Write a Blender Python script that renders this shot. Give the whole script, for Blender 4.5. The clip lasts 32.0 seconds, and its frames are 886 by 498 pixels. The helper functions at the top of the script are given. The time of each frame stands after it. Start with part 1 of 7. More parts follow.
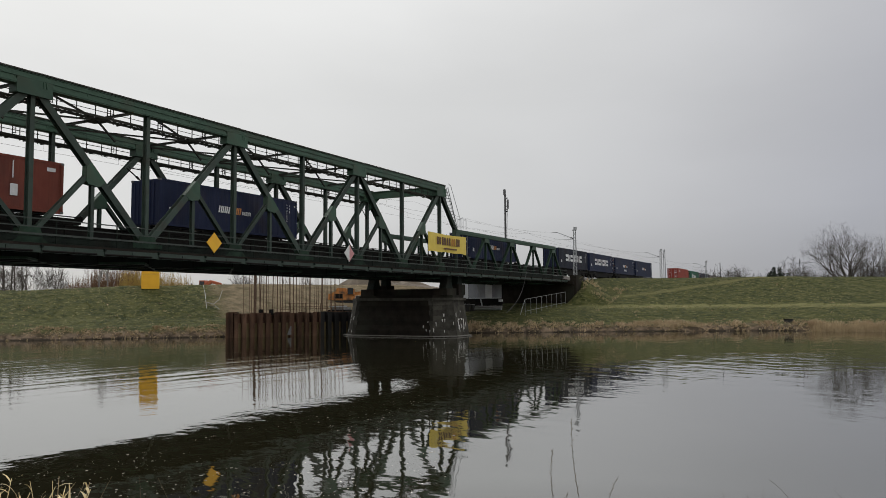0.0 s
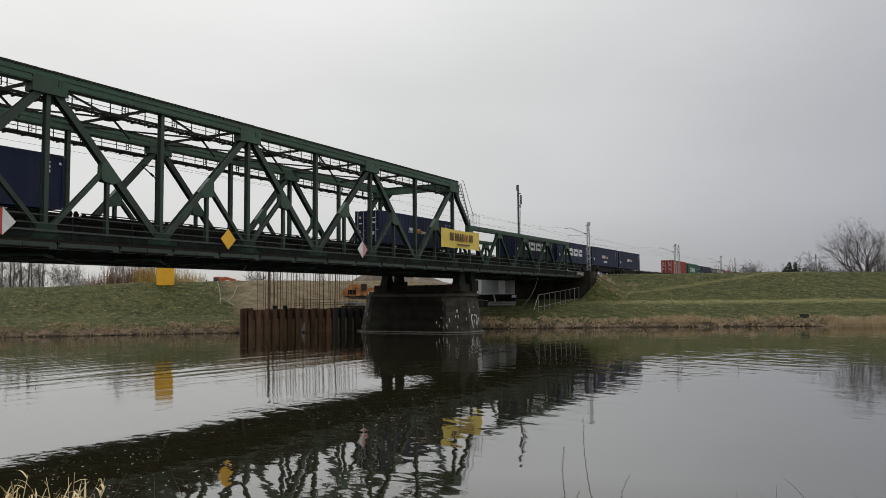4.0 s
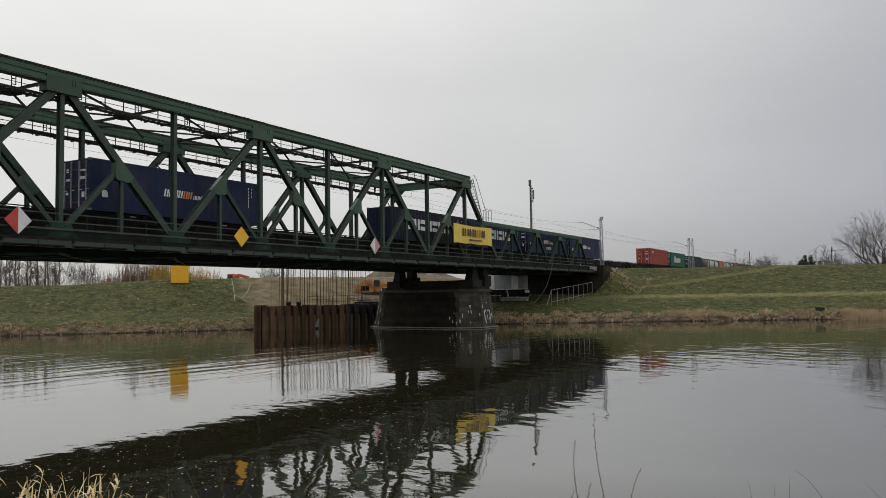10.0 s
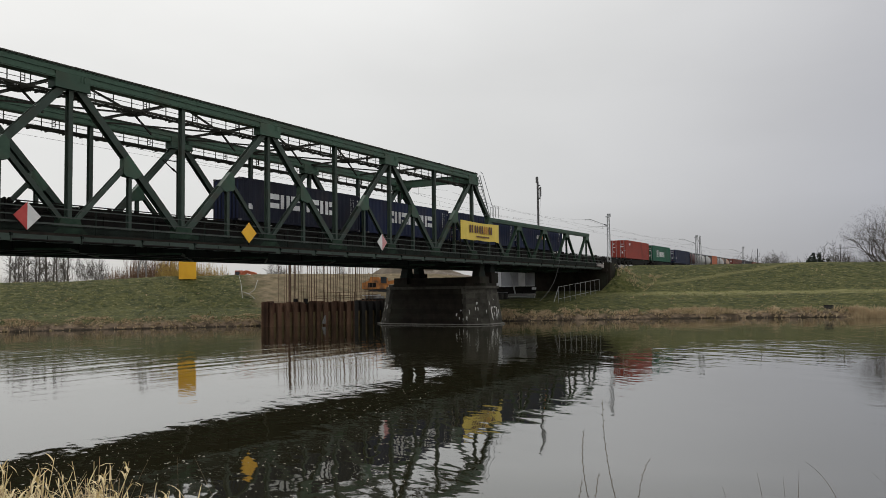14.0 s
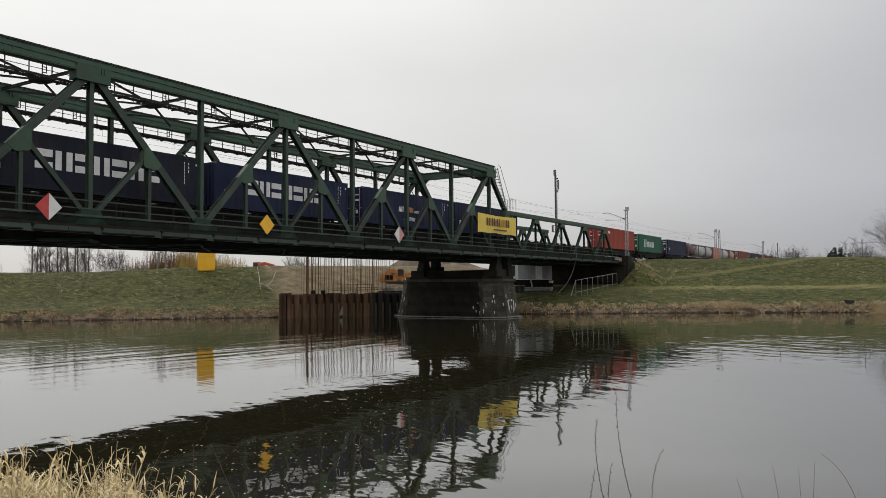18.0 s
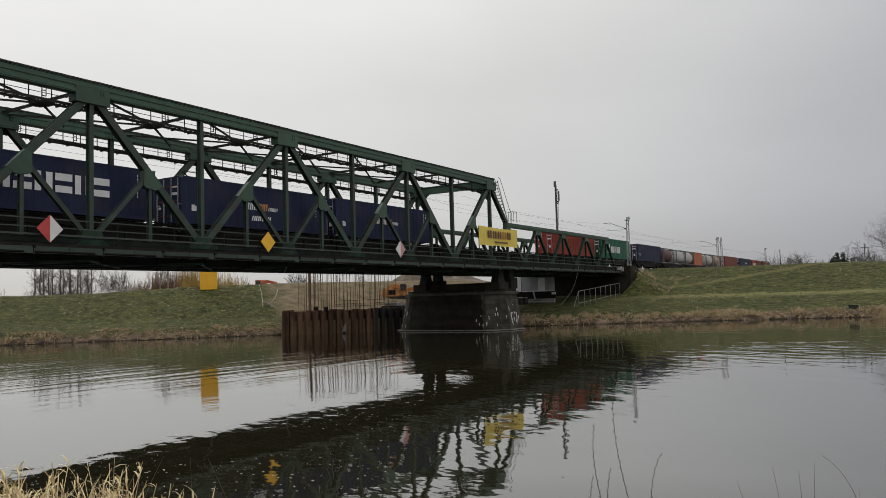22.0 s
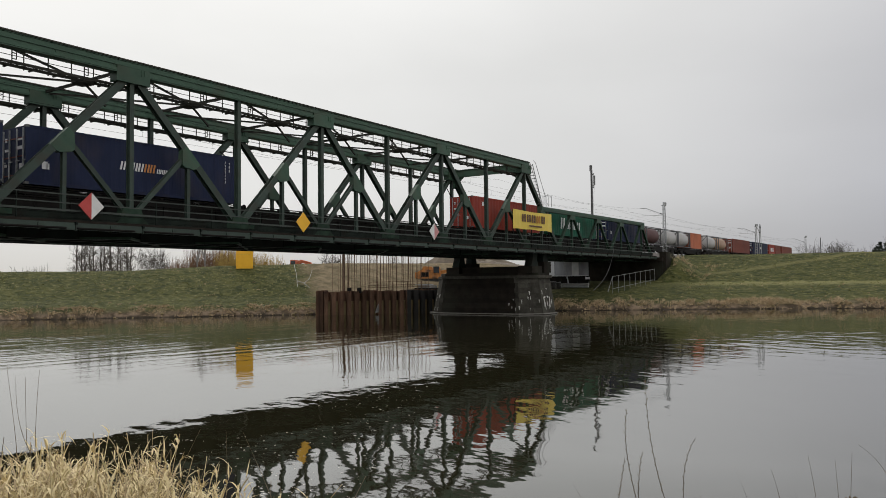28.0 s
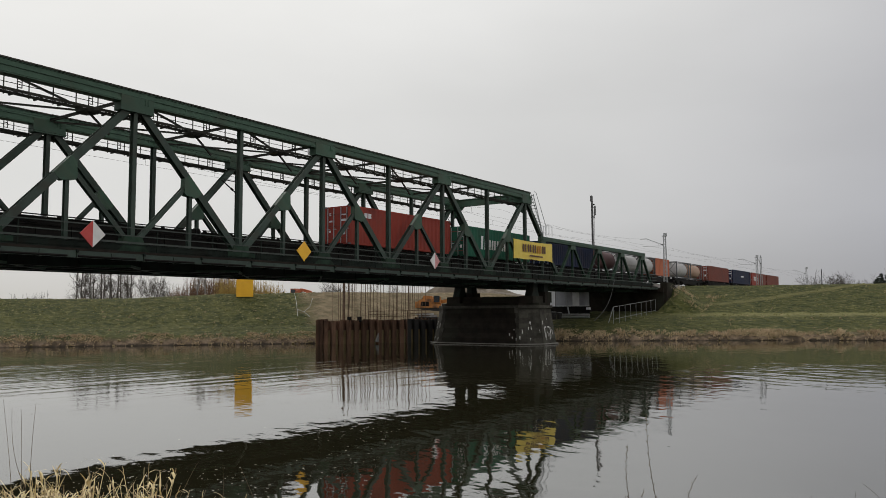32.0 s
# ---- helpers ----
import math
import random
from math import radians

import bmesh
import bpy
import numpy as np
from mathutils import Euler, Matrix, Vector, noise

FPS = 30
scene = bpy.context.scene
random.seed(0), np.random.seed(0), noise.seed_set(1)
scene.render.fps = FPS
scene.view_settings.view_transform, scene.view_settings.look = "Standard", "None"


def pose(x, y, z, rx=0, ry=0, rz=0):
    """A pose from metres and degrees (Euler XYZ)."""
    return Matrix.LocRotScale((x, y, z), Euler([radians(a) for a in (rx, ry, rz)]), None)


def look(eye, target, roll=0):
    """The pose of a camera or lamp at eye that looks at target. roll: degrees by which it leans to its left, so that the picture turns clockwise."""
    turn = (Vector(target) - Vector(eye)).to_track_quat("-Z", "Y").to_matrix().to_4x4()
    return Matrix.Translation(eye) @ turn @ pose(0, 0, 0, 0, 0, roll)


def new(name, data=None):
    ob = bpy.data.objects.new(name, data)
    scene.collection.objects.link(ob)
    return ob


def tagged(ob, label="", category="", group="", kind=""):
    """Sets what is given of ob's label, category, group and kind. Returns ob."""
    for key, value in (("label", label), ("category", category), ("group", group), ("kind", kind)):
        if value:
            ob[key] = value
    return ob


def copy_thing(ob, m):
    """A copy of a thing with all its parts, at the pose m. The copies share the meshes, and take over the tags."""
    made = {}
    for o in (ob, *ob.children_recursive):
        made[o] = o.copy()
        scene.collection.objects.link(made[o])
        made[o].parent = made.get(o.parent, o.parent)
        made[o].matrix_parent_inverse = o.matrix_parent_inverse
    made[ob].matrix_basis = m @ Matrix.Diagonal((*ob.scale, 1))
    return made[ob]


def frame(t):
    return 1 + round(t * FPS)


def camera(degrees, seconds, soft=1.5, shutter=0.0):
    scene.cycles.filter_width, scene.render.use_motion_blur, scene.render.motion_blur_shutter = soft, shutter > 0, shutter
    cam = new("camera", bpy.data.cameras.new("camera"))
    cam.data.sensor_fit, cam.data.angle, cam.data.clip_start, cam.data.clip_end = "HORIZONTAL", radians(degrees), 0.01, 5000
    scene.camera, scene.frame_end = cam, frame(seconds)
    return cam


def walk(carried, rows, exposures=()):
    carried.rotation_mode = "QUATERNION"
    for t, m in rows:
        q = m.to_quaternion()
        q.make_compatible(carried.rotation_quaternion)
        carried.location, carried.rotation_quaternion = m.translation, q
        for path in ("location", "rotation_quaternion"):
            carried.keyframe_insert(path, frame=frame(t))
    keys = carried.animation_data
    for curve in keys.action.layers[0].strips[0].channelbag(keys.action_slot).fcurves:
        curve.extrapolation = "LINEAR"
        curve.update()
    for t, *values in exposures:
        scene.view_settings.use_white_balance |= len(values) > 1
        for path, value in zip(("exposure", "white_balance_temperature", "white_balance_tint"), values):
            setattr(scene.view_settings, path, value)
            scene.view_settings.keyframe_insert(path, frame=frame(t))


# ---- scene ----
EYE = (0.0, 0.0, 3.3)


def view(x, y, z, yaw, tilt, lean):
    """A pose of the hand-held camera: its place, degrees left of the bridge's axis, upwards, and lean."""
    a, b = radians(yaw), radians(tilt)
    return look((x, y, z), (x - math.sin(a) * math.cos(b), y + math.cos(a) * math.cos(b), z + math.sin(b)), lean)


cam = camera(59.45, 32.0, soft=0.75)
walk(cam, [
    (0.0, view(-0.076, -0.040, 3.416, 27.976, 3.892, -0.367)),
    (0.5, view(-0.075, -0.040, 3.417, 28.156, 4.073, -0.321)),
    (1.0, view(-0.074, -0.040, 3.418, 28.365, 4.253, -0.216)),
    (1.5, view(-0.074, -0.040, 3.419, 28.531, 4.295, -0.238)),
    (2.0, view(-0.074, -0.040, 3.420, 28.642, 4.267, -0.288)),
    (2.5, view(-0.073, -0.040, 3.421, 28.770, 4.259, -0.299)),
    (3.0, view(-0.073, -0.040, 3.422, 28.915, 4.186, -0.286)),
    (3.5, view(-0.069, -0.038, 3.424, 28.919, 3.850, -0.344)),
    (5.5, view(-0.054, -0.031, 3.433, 29.262, 3.423, -0.845)),
    (6.0, view(-0.051, -0.029, 3.435, 29.370, 3.449, -0.911)),
    (6.5, view(-0.050, -0.028, 3.433, 29.456, 3.476, -1.072)),
    (7.0, view(-0.050, -0.028, 3.431, 29.588, 3.518, -1.142)),
    (7.5, view(-0.049, -0.028, 3.428, 29.595, 3.481, -1.078)),
    (8.0, view(-0.049, -0.028, 3.426, 29.383, 3.445, -0.923)),
    (8.5, view(-0.049, -0.027, 3.424, 29.345, 3.391, -0.993)),
    (9.0, view(-0.048, -0.027, 3.422, 29.487, 3.410, -0.904)),
    (9.5, view(-0.048, -0.027, 3.419, 29.697, 3.347, -0.881)),
    (10.0, view(-0.047, -0.027, 3.417, 29.899, 3.287, -0.844)),
    (10.5, view(-0.047, -0.027, 3.415, 30.085, 3.217, -0.749)),
    (11.0, view(-0.046, -0.027, 3.412, 30.246, 3.184, -0.782)),
    (11.5, view(-0.049, -0.029, 3.404, 30.454, 3.095, -0.766)),
    (12.0, view(-0.052, -0.031, 3.396, 30.585, 3.046, -0.781)),
    (12.5, view(-0.055, -0.033, 3.389, 30.707, 3.109, -0.790)),
    (13.0, view(-0.059, -0.035, 3.381, 30.508, 3.064, -0.763)),
    (13.5, view(-0.058, -0.034, 3.378, 30.441, 3.080, -0.733)),
    (14.0, view(-0.057, -0.034, 3.375, 30.408, 3.081, -0.741)),
    (14.5, view(-0.057, -0.033, 3.372, 30.492, 3.077, -0.692)),
    (16.5, view(-0.054, -0.033, 3.360, 31.232, 2.687, -0.564)),
    (17.0, view(-0.053, -0.032, 3.358, 31.355, 2.579, -0.495)),
    (17.5, view(-0.047, -0.029, 3.353, 31.493, 2.582, -0.452)),
    (18.0, view(-0.041, -0.025, 3.348, 31.685, 2.574, -0.383)),
    (18.5, view(-0.035, -0.021, 3.344, 31.547, 2.288, -0.567)),
    (19.0, view(-0.029, -0.018, 3.339, 31.255, 2.106, -0.747)),
    (19.5, view(-0.023, -0.014, 3.334, 31.067, 1.984, -0.870)),
    (20.0, view(-0.017, -0.010, 3.330, 30.958, 2.039, -1.240)),
    (20.5, view(-0.012, -0.007, 3.325, 31.068, 2.465, -1.639)),
    (21.0, view(-0.006, -0.004, 3.321, 31.257, 3.073, -1.809)),
    (21.5, view(-0.001, -0.000, 3.316, 31.543, 3.439, -1.835)),
    (22.0, view(0.005, 0.003, 3.312, 31.827, 3.616, -1.646)),
    (22.5, view(0.010, 0.006, 3.308, 32.156, 3.775, -1.427)),
    (23.0, view(0.016, 0.010, 3.303, 32.436, 3.574, -1.360)),
    (23.5, view(0.015, 0.010, 3.300, 32.705, 3.420, -1.255)),
    (24.0, view(0.014, 0.009, 3.298, 32.978, 3.405, -1.070)),
    (24.5, view(0.014, 0.009, 3.295, 33.225, 3.419, -0.916)),
    (25.0, view(0.013, 0.009, 3.292, 33.477, 3.433, -0.881)),
    (25.5, view(0.011, 0.007, 3.293, 33.663, 3.457, -0.770)),
    (27.5, view(0.002, 0.001, 3.299, 34.208, 2.322, -0.658)),
    (28.0, view(-0.000, -0.000, 3.300, 34.327, 2.398, -0.634)),
    (28.5, view(-0.001, -0.001, 3.303, 34.325, 2.459, -0.631)),
    (29.0, view(-0.002, -0.001, 3.306, 34.458, 3.025, -0.598)),
    (29.5, view(-0.003, -0.002, 3.309, 34.640, 3.627, -0.452)),
    (30.0, view(-0.003, -0.002, 3.312, 34.959, 4.053, -0.419)),
    (30.5, view(-0.002, -0.001, 3.315, 35.137, 4.379, -0.524)),
    (31.0, view(-0.000, -0.000, 3.319, 34.928, 4.519, -0.463)),
    (31.5, view(0.001, 0.001, 3.323, 34.533, 4.603, -0.357)),
    (32.0, view(0.003, 0.002, 3.327, 34.360, 4.551, -0.305)),
], exposures=[
    (0.0, -0.07, 6530, 10), (1.0, -0.06, 6530, 10), (2.0, -0.06, 6530, 10), (3.0, -0.06, 6530, 10), (6.0, -0.04, 6530, 10), (7.0, -0.07, 6530, 10), (8.0, -0.04, 6530, 10), (9.0, -0.04, 6530, 10), (10.0, -0.07, 6560, 10), (11.0, 0.02, 6560, 10), (12.0, 0.02, 6560, 10), (13.0, 0.02, 6560, 10), (14.0, 0.00, 6560, 10), (17.0, 0.00, 6610, 10), (19.0, 0.14, 6610, 10), (20.0, 0.11, 6610, 10), (21.0, -0.09, 6610, 10), (22.0, -0.09, 6610, 10), (23.0, 0.07, 6610, 10), (25.0, 0.00, 6610, 10), (28.0, 0.07, 6610, 10), (29.0, -0.16, 6610, 10), (30.0, -0.11, 6610, 10), (31.0, -0.09, 6610, 10), (32.0, -0.11, 6610, 10),
])

# ---- light: overcast spring day ----
SUN_AZ, SUN_EL = radians(-62), radians(38)
SUN_DIR = (math.sin(SUN_AZ) * math.cos(SUN_EL), math.cos(SUN_AZ) * math.cos(SUN_EL), math.sin(SUN_EL))


def make_world():
    w = bpy.data.worlds.new("overcast_sky")
    scene.world = w
    w.use_nodes = True
    nt = w.node_tree
    nt.nodes.clear()
    N, L = nt.nodes.new, nt.links.new
    sky = N("ShaderNodeTexSky")
    sky.sky_type, sky.sun_disc = "NISHITA", False
    sky.sun_elevation, sky.sun_rotation = SUN_EL, SUN_AZ
    geo = N("ShaderNodeTexCoord")
    # brighter veil of cloud round the hidden sun
    dot = N("ShaderNodeVectorMath")
    dot.operation = "DOT_PRODUCT"
    dot.inputs[1].default_value = SUN_DIR
    L(geo.outputs["Generated"], dot.inputs[0])
    ramp = N("ShaderNodeValToRGB")
    e = ramp.color_ramp.elements
    e[0].position, e[0].color = 0.0, (0.72, 0.722, 0.73, 1)
    e[1].position, e[1].color = 1.0, (0.806, 0.81, 0.795, 1)
    for pos, c in ((0.30, (0.42, 0.428, 0.465, 1)), (0.42, (0.413, 0.421, 0.460, 1)), (0.56, (0.498, 0.502, 0.521, 1)), (0.74, (0.64, 0.644, 0.643, 1))):
        x = e.new(pos)
        x.color = c
    L(dot.outputs["Value"], ramp.inputs["Fac"])
    # soft cloud structure
    mp = N("ShaderNodeMapping")
    mp.inputs["Scale"].default_value = (1.0, 1.0, 2.6)
    L(geo.outputs["Generated"], mp.inputs["Vector"])
    no = N("ShaderNodeTexNoise")
    no.inputs["Scale"].default_value, no.inputs["Detail"].default_value, no.inputs["Roughness"].default_value = 1.9, 5, 0.5
    L(mp.outputs["Vector"], no.inputs["Vector"])
    mr = N("ShaderNodeMapRange")
    mr.inputs["From Min"].default_value, mr.inputs["From Max"].default_value = 0.3, 0.7
    mr.inputs["To Min"].default_value, mr.inputs["To Max"].default_value = 0.94, 1.06
    L(no.outputs["Fac"], mr.inputs["Value"])
    mul = N("ShaderNodeVectorMath")
    mul.operation = "SCALE"
    L(ramp.outputs["Color"], mul.inputs[0])
    # an overcast sky is brighter overhead than at the horizon
    sep, up, tot = N("ShaderNodeSeparateXYZ"), N("ShaderNodeMapRange"), N("ShaderNodeMath")
    L(geo.outputs["Generated"], sep.inputs[0])
    up.inputs["From Min"].default_value, up.inputs["From Max"].default_value = 0.25, 1.0
    up.inputs["To Min"].default_value, up.inputs["To Max"].default_value = 1.0, 1.9
    L(sep.outputs["Z"], up.inputs["Value"])
    low = N("ShaderNodeMapRange")
    low.inputs["From Min"].default_value, low.inputs["From Max"].default_value = 0.0, 0.11
    low.inputs["To Min"].default_value, low.inputs["To Max"].default_value = 0.80, 1.0
    L(sep.outputs["Z"], low.inputs["Value"])
    haze = N("ShaderNodeMath")
    haze.operation = "MULTIPLY"
    L(low.outputs["Result"], haze.inputs[0])
    L(up.outputs["Result"], haze.inputs[1])
    tot.operation = "MULTIPLY"
    L(mr.outputs["Result"], tot.inputs[0])
    L(haze.outputs[0], tot.inputs[1])
    L(tot.outputs[0], mul.inputs["Scale"])
    b1, b2, add, out = N("ShaderNodeBackground"), N("ShaderNodeBackground"), N("ShaderNodeAddShader"), N("ShaderNodeOutputWorld")
    L(sky.outputs["Color"], b1.inputs["Color"])
    b1.inputs["Strength"].default_value = 0.004
    L(mul.outputs["Vector"], b2.inputs["Color"])
    b2.inputs["Strength"].default_value = 1.0
    L(b1.outputs[0], add.inputs[0])
    L(b2.outputs[0], add.inputs[1])
    L(add.outputs[0], out.inputs["Surface"])


make_world()
sun_data = bpy.data.lights.new("sun", "SUN")
sun_data.energy, sun_data.angle, sun_data.color = 0.6, radians(25), (1.0, 0.97, 0.92)
sun = new("sun", sun_data)
sun.matrix_world = look((0, 0, 60), tuple(-c for c in (SUN_DIR[0], SUN_DIR[1], SUN_DIR[2] - 60)))
scene.view_settings.exposure = 0.0


# ---- materials ----
def mat(name, col, col2=None, rough=0.6, metal=0.0, scale=3.0, bump=0.0, bscale=None, spec=0.5, vary=0.0, stretch=None, stain=None, stain_scale=0.5, stain_amount=0.4, detail=5):
    """A worn surface: two tones mixed by noise, an optional stain at a larger scale, fine relief and piece-to-piece variation."""
    m = bpy.data.materials.new(name)
    m.use_nodes = True
    nt = m.node_tree
    N, L = nt.nodes.new, nt.links.new
    b = nt.nodes["Principled BSDF"]
    tc = N("ShaderNodeTexCoord")
    vec = tc.outputs["Object"]
    if stretch:
        mp = N("ShaderNodeMapping")
        mp.inputs["Scale"].default_value = stretch
        L(vec, mp.inputs["Vector"])
        vec = mp.outputs["Vector"]
    no = N("ShaderNodeTexNoise")
    no.inputs["Scale"].default_value, no.inputs["Detail"].default_value, no.inputs["Roughness"].default_value = scale, detail, 0.62
    L(vec, no.inputs["Vector"])
    ra = N("ShaderNodeValToRGB")
    ra.color_ramp.elements[0].position, ra.color_ramp.elements[1].position = 0.34, 0.66
    ra.color_ramp.elements[0].color = (*col, 1)
    ra.color_ramp.elements[1].color = (*(col2 or tuple(c * 1.25 for c in col)), 1)
    L(no.outputs["Fac"], ra.inputs["Fac"])
    c = ra.outputs["Color"]
    if stain:
        n2 = N("ShaderNodeTexNoise")
        n2.inputs["Scale"].default_value, n2.inputs["Detail"].default_value = stain_scale, 7
        L(vec, n2.inputs["Vector"])
        r2 = N("ShaderNodeMapRange")
        r2.inputs["From Min"].default_value, r2.inputs["From Max"].default_value = 0.5, 0.68
        r2.inputs["To Max"].default_value = stain_amount
        L(n2.outputs["Fac"], r2.inputs["Value"])
        mx = N("ShaderNodeMix")
        mx.data_type = "RGBA"
        L(r2.outputs["Result"], mx.inputs["Factor"])
        L(c, mx.inputs["A"])
        mx.inputs["B"].default_value = (*stain, 1)
        c = mx.outputs["Result"]
    if vary:
        oi = N("ShaderNodeObjectInfo")
        hs = N("ShaderNodeHueSaturation")
        mv = N("ShaderNodeMapRange")
        mv.inputs["To Min"].default_value, mv.inputs["To Max"].default_value = 1 - vary, 1 + vary
        L(oi.outputs["Random"], mv.inputs["Value"])
        L(mv.outputs["Result"], hs.inputs["Value"])
        L(c, hs.inputs["Color"])
        c = hs.outputs["Color"]
    L(c, b.inputs["Base Color"])
    rr = N("ShaderNodeMapRange")
    rr.inputs["To Min"].default_value, rr.inputs["To Max"].default_value = max(0.02, rough - 0.12), min(1, rough + 0.12)
    L(no.outputs["Fac"], rr.inputs["Value"])
    L(rr.outputs["Result"], b.inputs["Roughness"])
    b.inputs["Metallic"].default_value = metal
    b.inputs["Specular IOR Level"].default_value = spec
    if bump:
        nb = N("ShaderNodeTexNoise")
        nb.inputs["Scale"].default_value, nb.inputs["Detail"].default_value = bscale or scale * 4, 6
        L(vec, nb.inputs["Vector"])
        bp = N("ShaderNodeBump")
        bp.inputs["Strength"].default_value, bp.inputs["Distance"].default_value = 0.6, bump
        L(nb.outputs["Fac"], bp.inputs["Height"])
        L(bp.outputs["Normal"], b.inputs["Normal"])
    return m


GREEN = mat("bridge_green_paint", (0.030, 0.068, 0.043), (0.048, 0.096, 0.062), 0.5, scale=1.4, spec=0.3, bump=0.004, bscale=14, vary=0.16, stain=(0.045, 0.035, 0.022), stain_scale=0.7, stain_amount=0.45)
GREEN_WORN = mat("dirty_green_paint", (0.026, 0.041, 0.031), (0.043, 0.064, 0.051), 0.55, scale=1.3, spec=0.3, bump=0.004, bscale=14, vary=0.2, stain=(0.038, 0.030, 0.022), stain_scale=0.7, stain_amount=0.7)
# Grime of catwalks and bracing; on the chord cover plates it paints shade
GRIME_SHADE = mat("grimy_shaded_brown_steel", (0.026, 0.026, 0.021), (0.048, 0.046, 0.037), 0.7, scale=2.0, vary=0.2, spec=0.2)
RAILING = mat("dull_railing_paint", (0.036, 0.046, 0.039), (0.060, 0.071, 0.061), 0.5, scale=2.0, vary=0.15, spec=0.3)
# Darker copy of the bridge green for lower plates, side span and wind braces
GREEN_MID = mat("darker_green_paint", (0.016, 0.034, 0.022), (0.030, 0.055, 0.037), 0.6, scale=1.6, bump=0.004, bscale=12, vary=0.2, stain=(0.02, 0.016, 0.01), stain_scale=0.9, stain_amount=0.5, spec=0.12)
# Near-black copy of the bridge green: under-deck shade in the base colour, plus grime stains
GREEN_DARK = mat("shaded_grimy_green_paint", (0.007, 0.010, 0.008), (0.016, 0.023, 0.018), 0.7, scale=1.2, bump=0.004, bscale=12, vary=0.2, stain=(0.014, 0.010, 0.007), stain_scale=0.8, stain_amount=0.6, spec=0.12)
# Almost black steel for deck girders, wagons and fittings
STEEL_DARK = mat("near_black_steel", (0.006, 0.0058, 0.0055), (0.015, 0.013, 0.011), 0.7, scale=2.0, bump=0.004, vary=0.15, spec=0.12)
RAIL = mat("rail_steel", (0.16, 0.13, 0.11), (0.24, 0.20, 0.17), 0.35, metal=0.8, scale=4)
GALV = mat("galvanised_steel", (0.30, 0.31, 0.31), (0.42, 0.43, 0.43), 0.45, metal=0.5, scale=5, vary=0.1)
TIMBER = mat("tarred_timber", (0.015, 0.012, 0.010), (0.03, 0.024, 0.019), 0.85, scale=2, bump=0.01, vary=0.2, spec=0.12)
RUST = mat("rusty_sheet_pile", (0.060, 0.034, 0.023), (0.160, 0.092, 0.060), 0.85, scale=1.3, bump=0.012, bscale=10, vary=0.42, stretch=(1, 1, 0.25), stain=(0.02, 0.013, 0.010), stain_scale=0.9, stain_amount=0.8, spec=0.12)
TARRED = mat("tar_coated_pile", (0.007, 0.0065, 0.006), (0.016, 0.013, 0.011), 0.6, scale=1.3, bump=0.012, bscale=10, vary=0.2, stretch=(1, 1, 0.25))
REBAR = mat("rusty_rebar", (0.095, 0.064, 0.045), (0.17, 0.112, 0.078), 0.85, scale=5, spec=0.12)
CONCRETE = mat("weathered_concrete", (0.20, 0.195, 0.185), (0.31, 0.30, 0.285), 0.85, scale=0.9, bump=0.012, bscale=8, stain=(0.07, 0.065, 0.06), stain_scale=0.35, stain_amount=0.7)
# Pier flank and abutment stone: the shade under the deck is put into its colour
STONE = mat("shaded_pier_stone", (0.011, 0.009, 0.007), (0.026, 0.021, 0.016), 0.85, scale=1.1, bump=0.02, bscale=5, stain=(0.030, 0.032, 0.022), stain_scale=0.45, stain_amount=0.7, vary=0.22, spec=0.12)
# Paler stone for the pier ends, which lie outside the deck's shade
GRANITE = mat("lit_pier_granite", (0.033, 0.031, 0.025), (0.070, 0.066, 0.054), 0.85, scale=1.7, bump=0.02, bscale=7, vary=0.28, stain=(0.022, 0.021, 0.016), stain_scale=0.8, stain_amount=0.75, spec=0.12)
LEDGE = mat("pale_wet_stone", (0.085, 0.078, 0.066), (0.17, 0.16, 0.14), 0.8, scale=1.6, bump=0.02, bscale=6)
LIME = mat("lime_efflorescence", (0.42, 0.41, 0.38), (0.60, 0.59, 0.56), 0.9, scale=6)
YELLOW = mat("yellow_board", (0.62, 0.36, 0.03), (0.72, 0.43, 0.05), 0.5, scale=1.2, vary=0.03)
AMBER = mat("amber_board", (0.78, 0.40, 0.015), (0.84, 0.46, 0.02), 0.5, scale=1.2)
BANNER = mat("banner_vinyl", (0.66, 0.49, 0.07), (0.74, 0.56, 0.10), 0.55, scale=0.8, bump=0.01, bscale=1.2)
PRINT = mat("brown_print", (0.10, 0.045, 0.02), (0.13, 0.06, 0.03), 0.6)
PRINT_O = mat("orange_print", (0.45, 0.20, 0.03), (0.5, 0.24, 0.04), 0.6)
SIGN_RED = mat("sign_red", (0.42, 0.035, 0.03), (0.50, 0.06, 0.05), 0.5, scale=2)
SIGN_PINK = mat("faded_sign_red", (0.52, 0.22, 0.22), (0.56, 0.27, 0.27), 0.5, scale=2)
SIGN_WHITE = mat("sign_white", (0.62, 0.61, 0.59), (0.70, 0.69, 0.67), 0.5, scale=2)
WHITE_PRINT = mat("white_print", (0.66, 0.66, 0.66), (0.76, 0.76, 0.76), 0.6)
ORANGE_PRINT = mat("orange_letters", (0.55, 0.22, 0.06), (0.6, 0.26, 0.08), 0.6)
BLACK = mat("black_rubber", (0.012, 0.012, 0.012), (0.025, 0.025, 0.025), 0.7)
WHEEL = mat("wheel_steel", (0.030, 0.026, 0.023), (0.06, 0.05, 0.045), 0.6, metal=0.3)


def box_paint(name, a, b, stain=(0.05, 0.035, 0.03)):
    return mat(name, a, b, 0.6, scale=0.9, bump=0.003, bscale=12, vary=0.08, stain=stain, stain_scale=0.6, stain_amount=0.35, stretch=(1, 1, 0.5), spec=0.2)


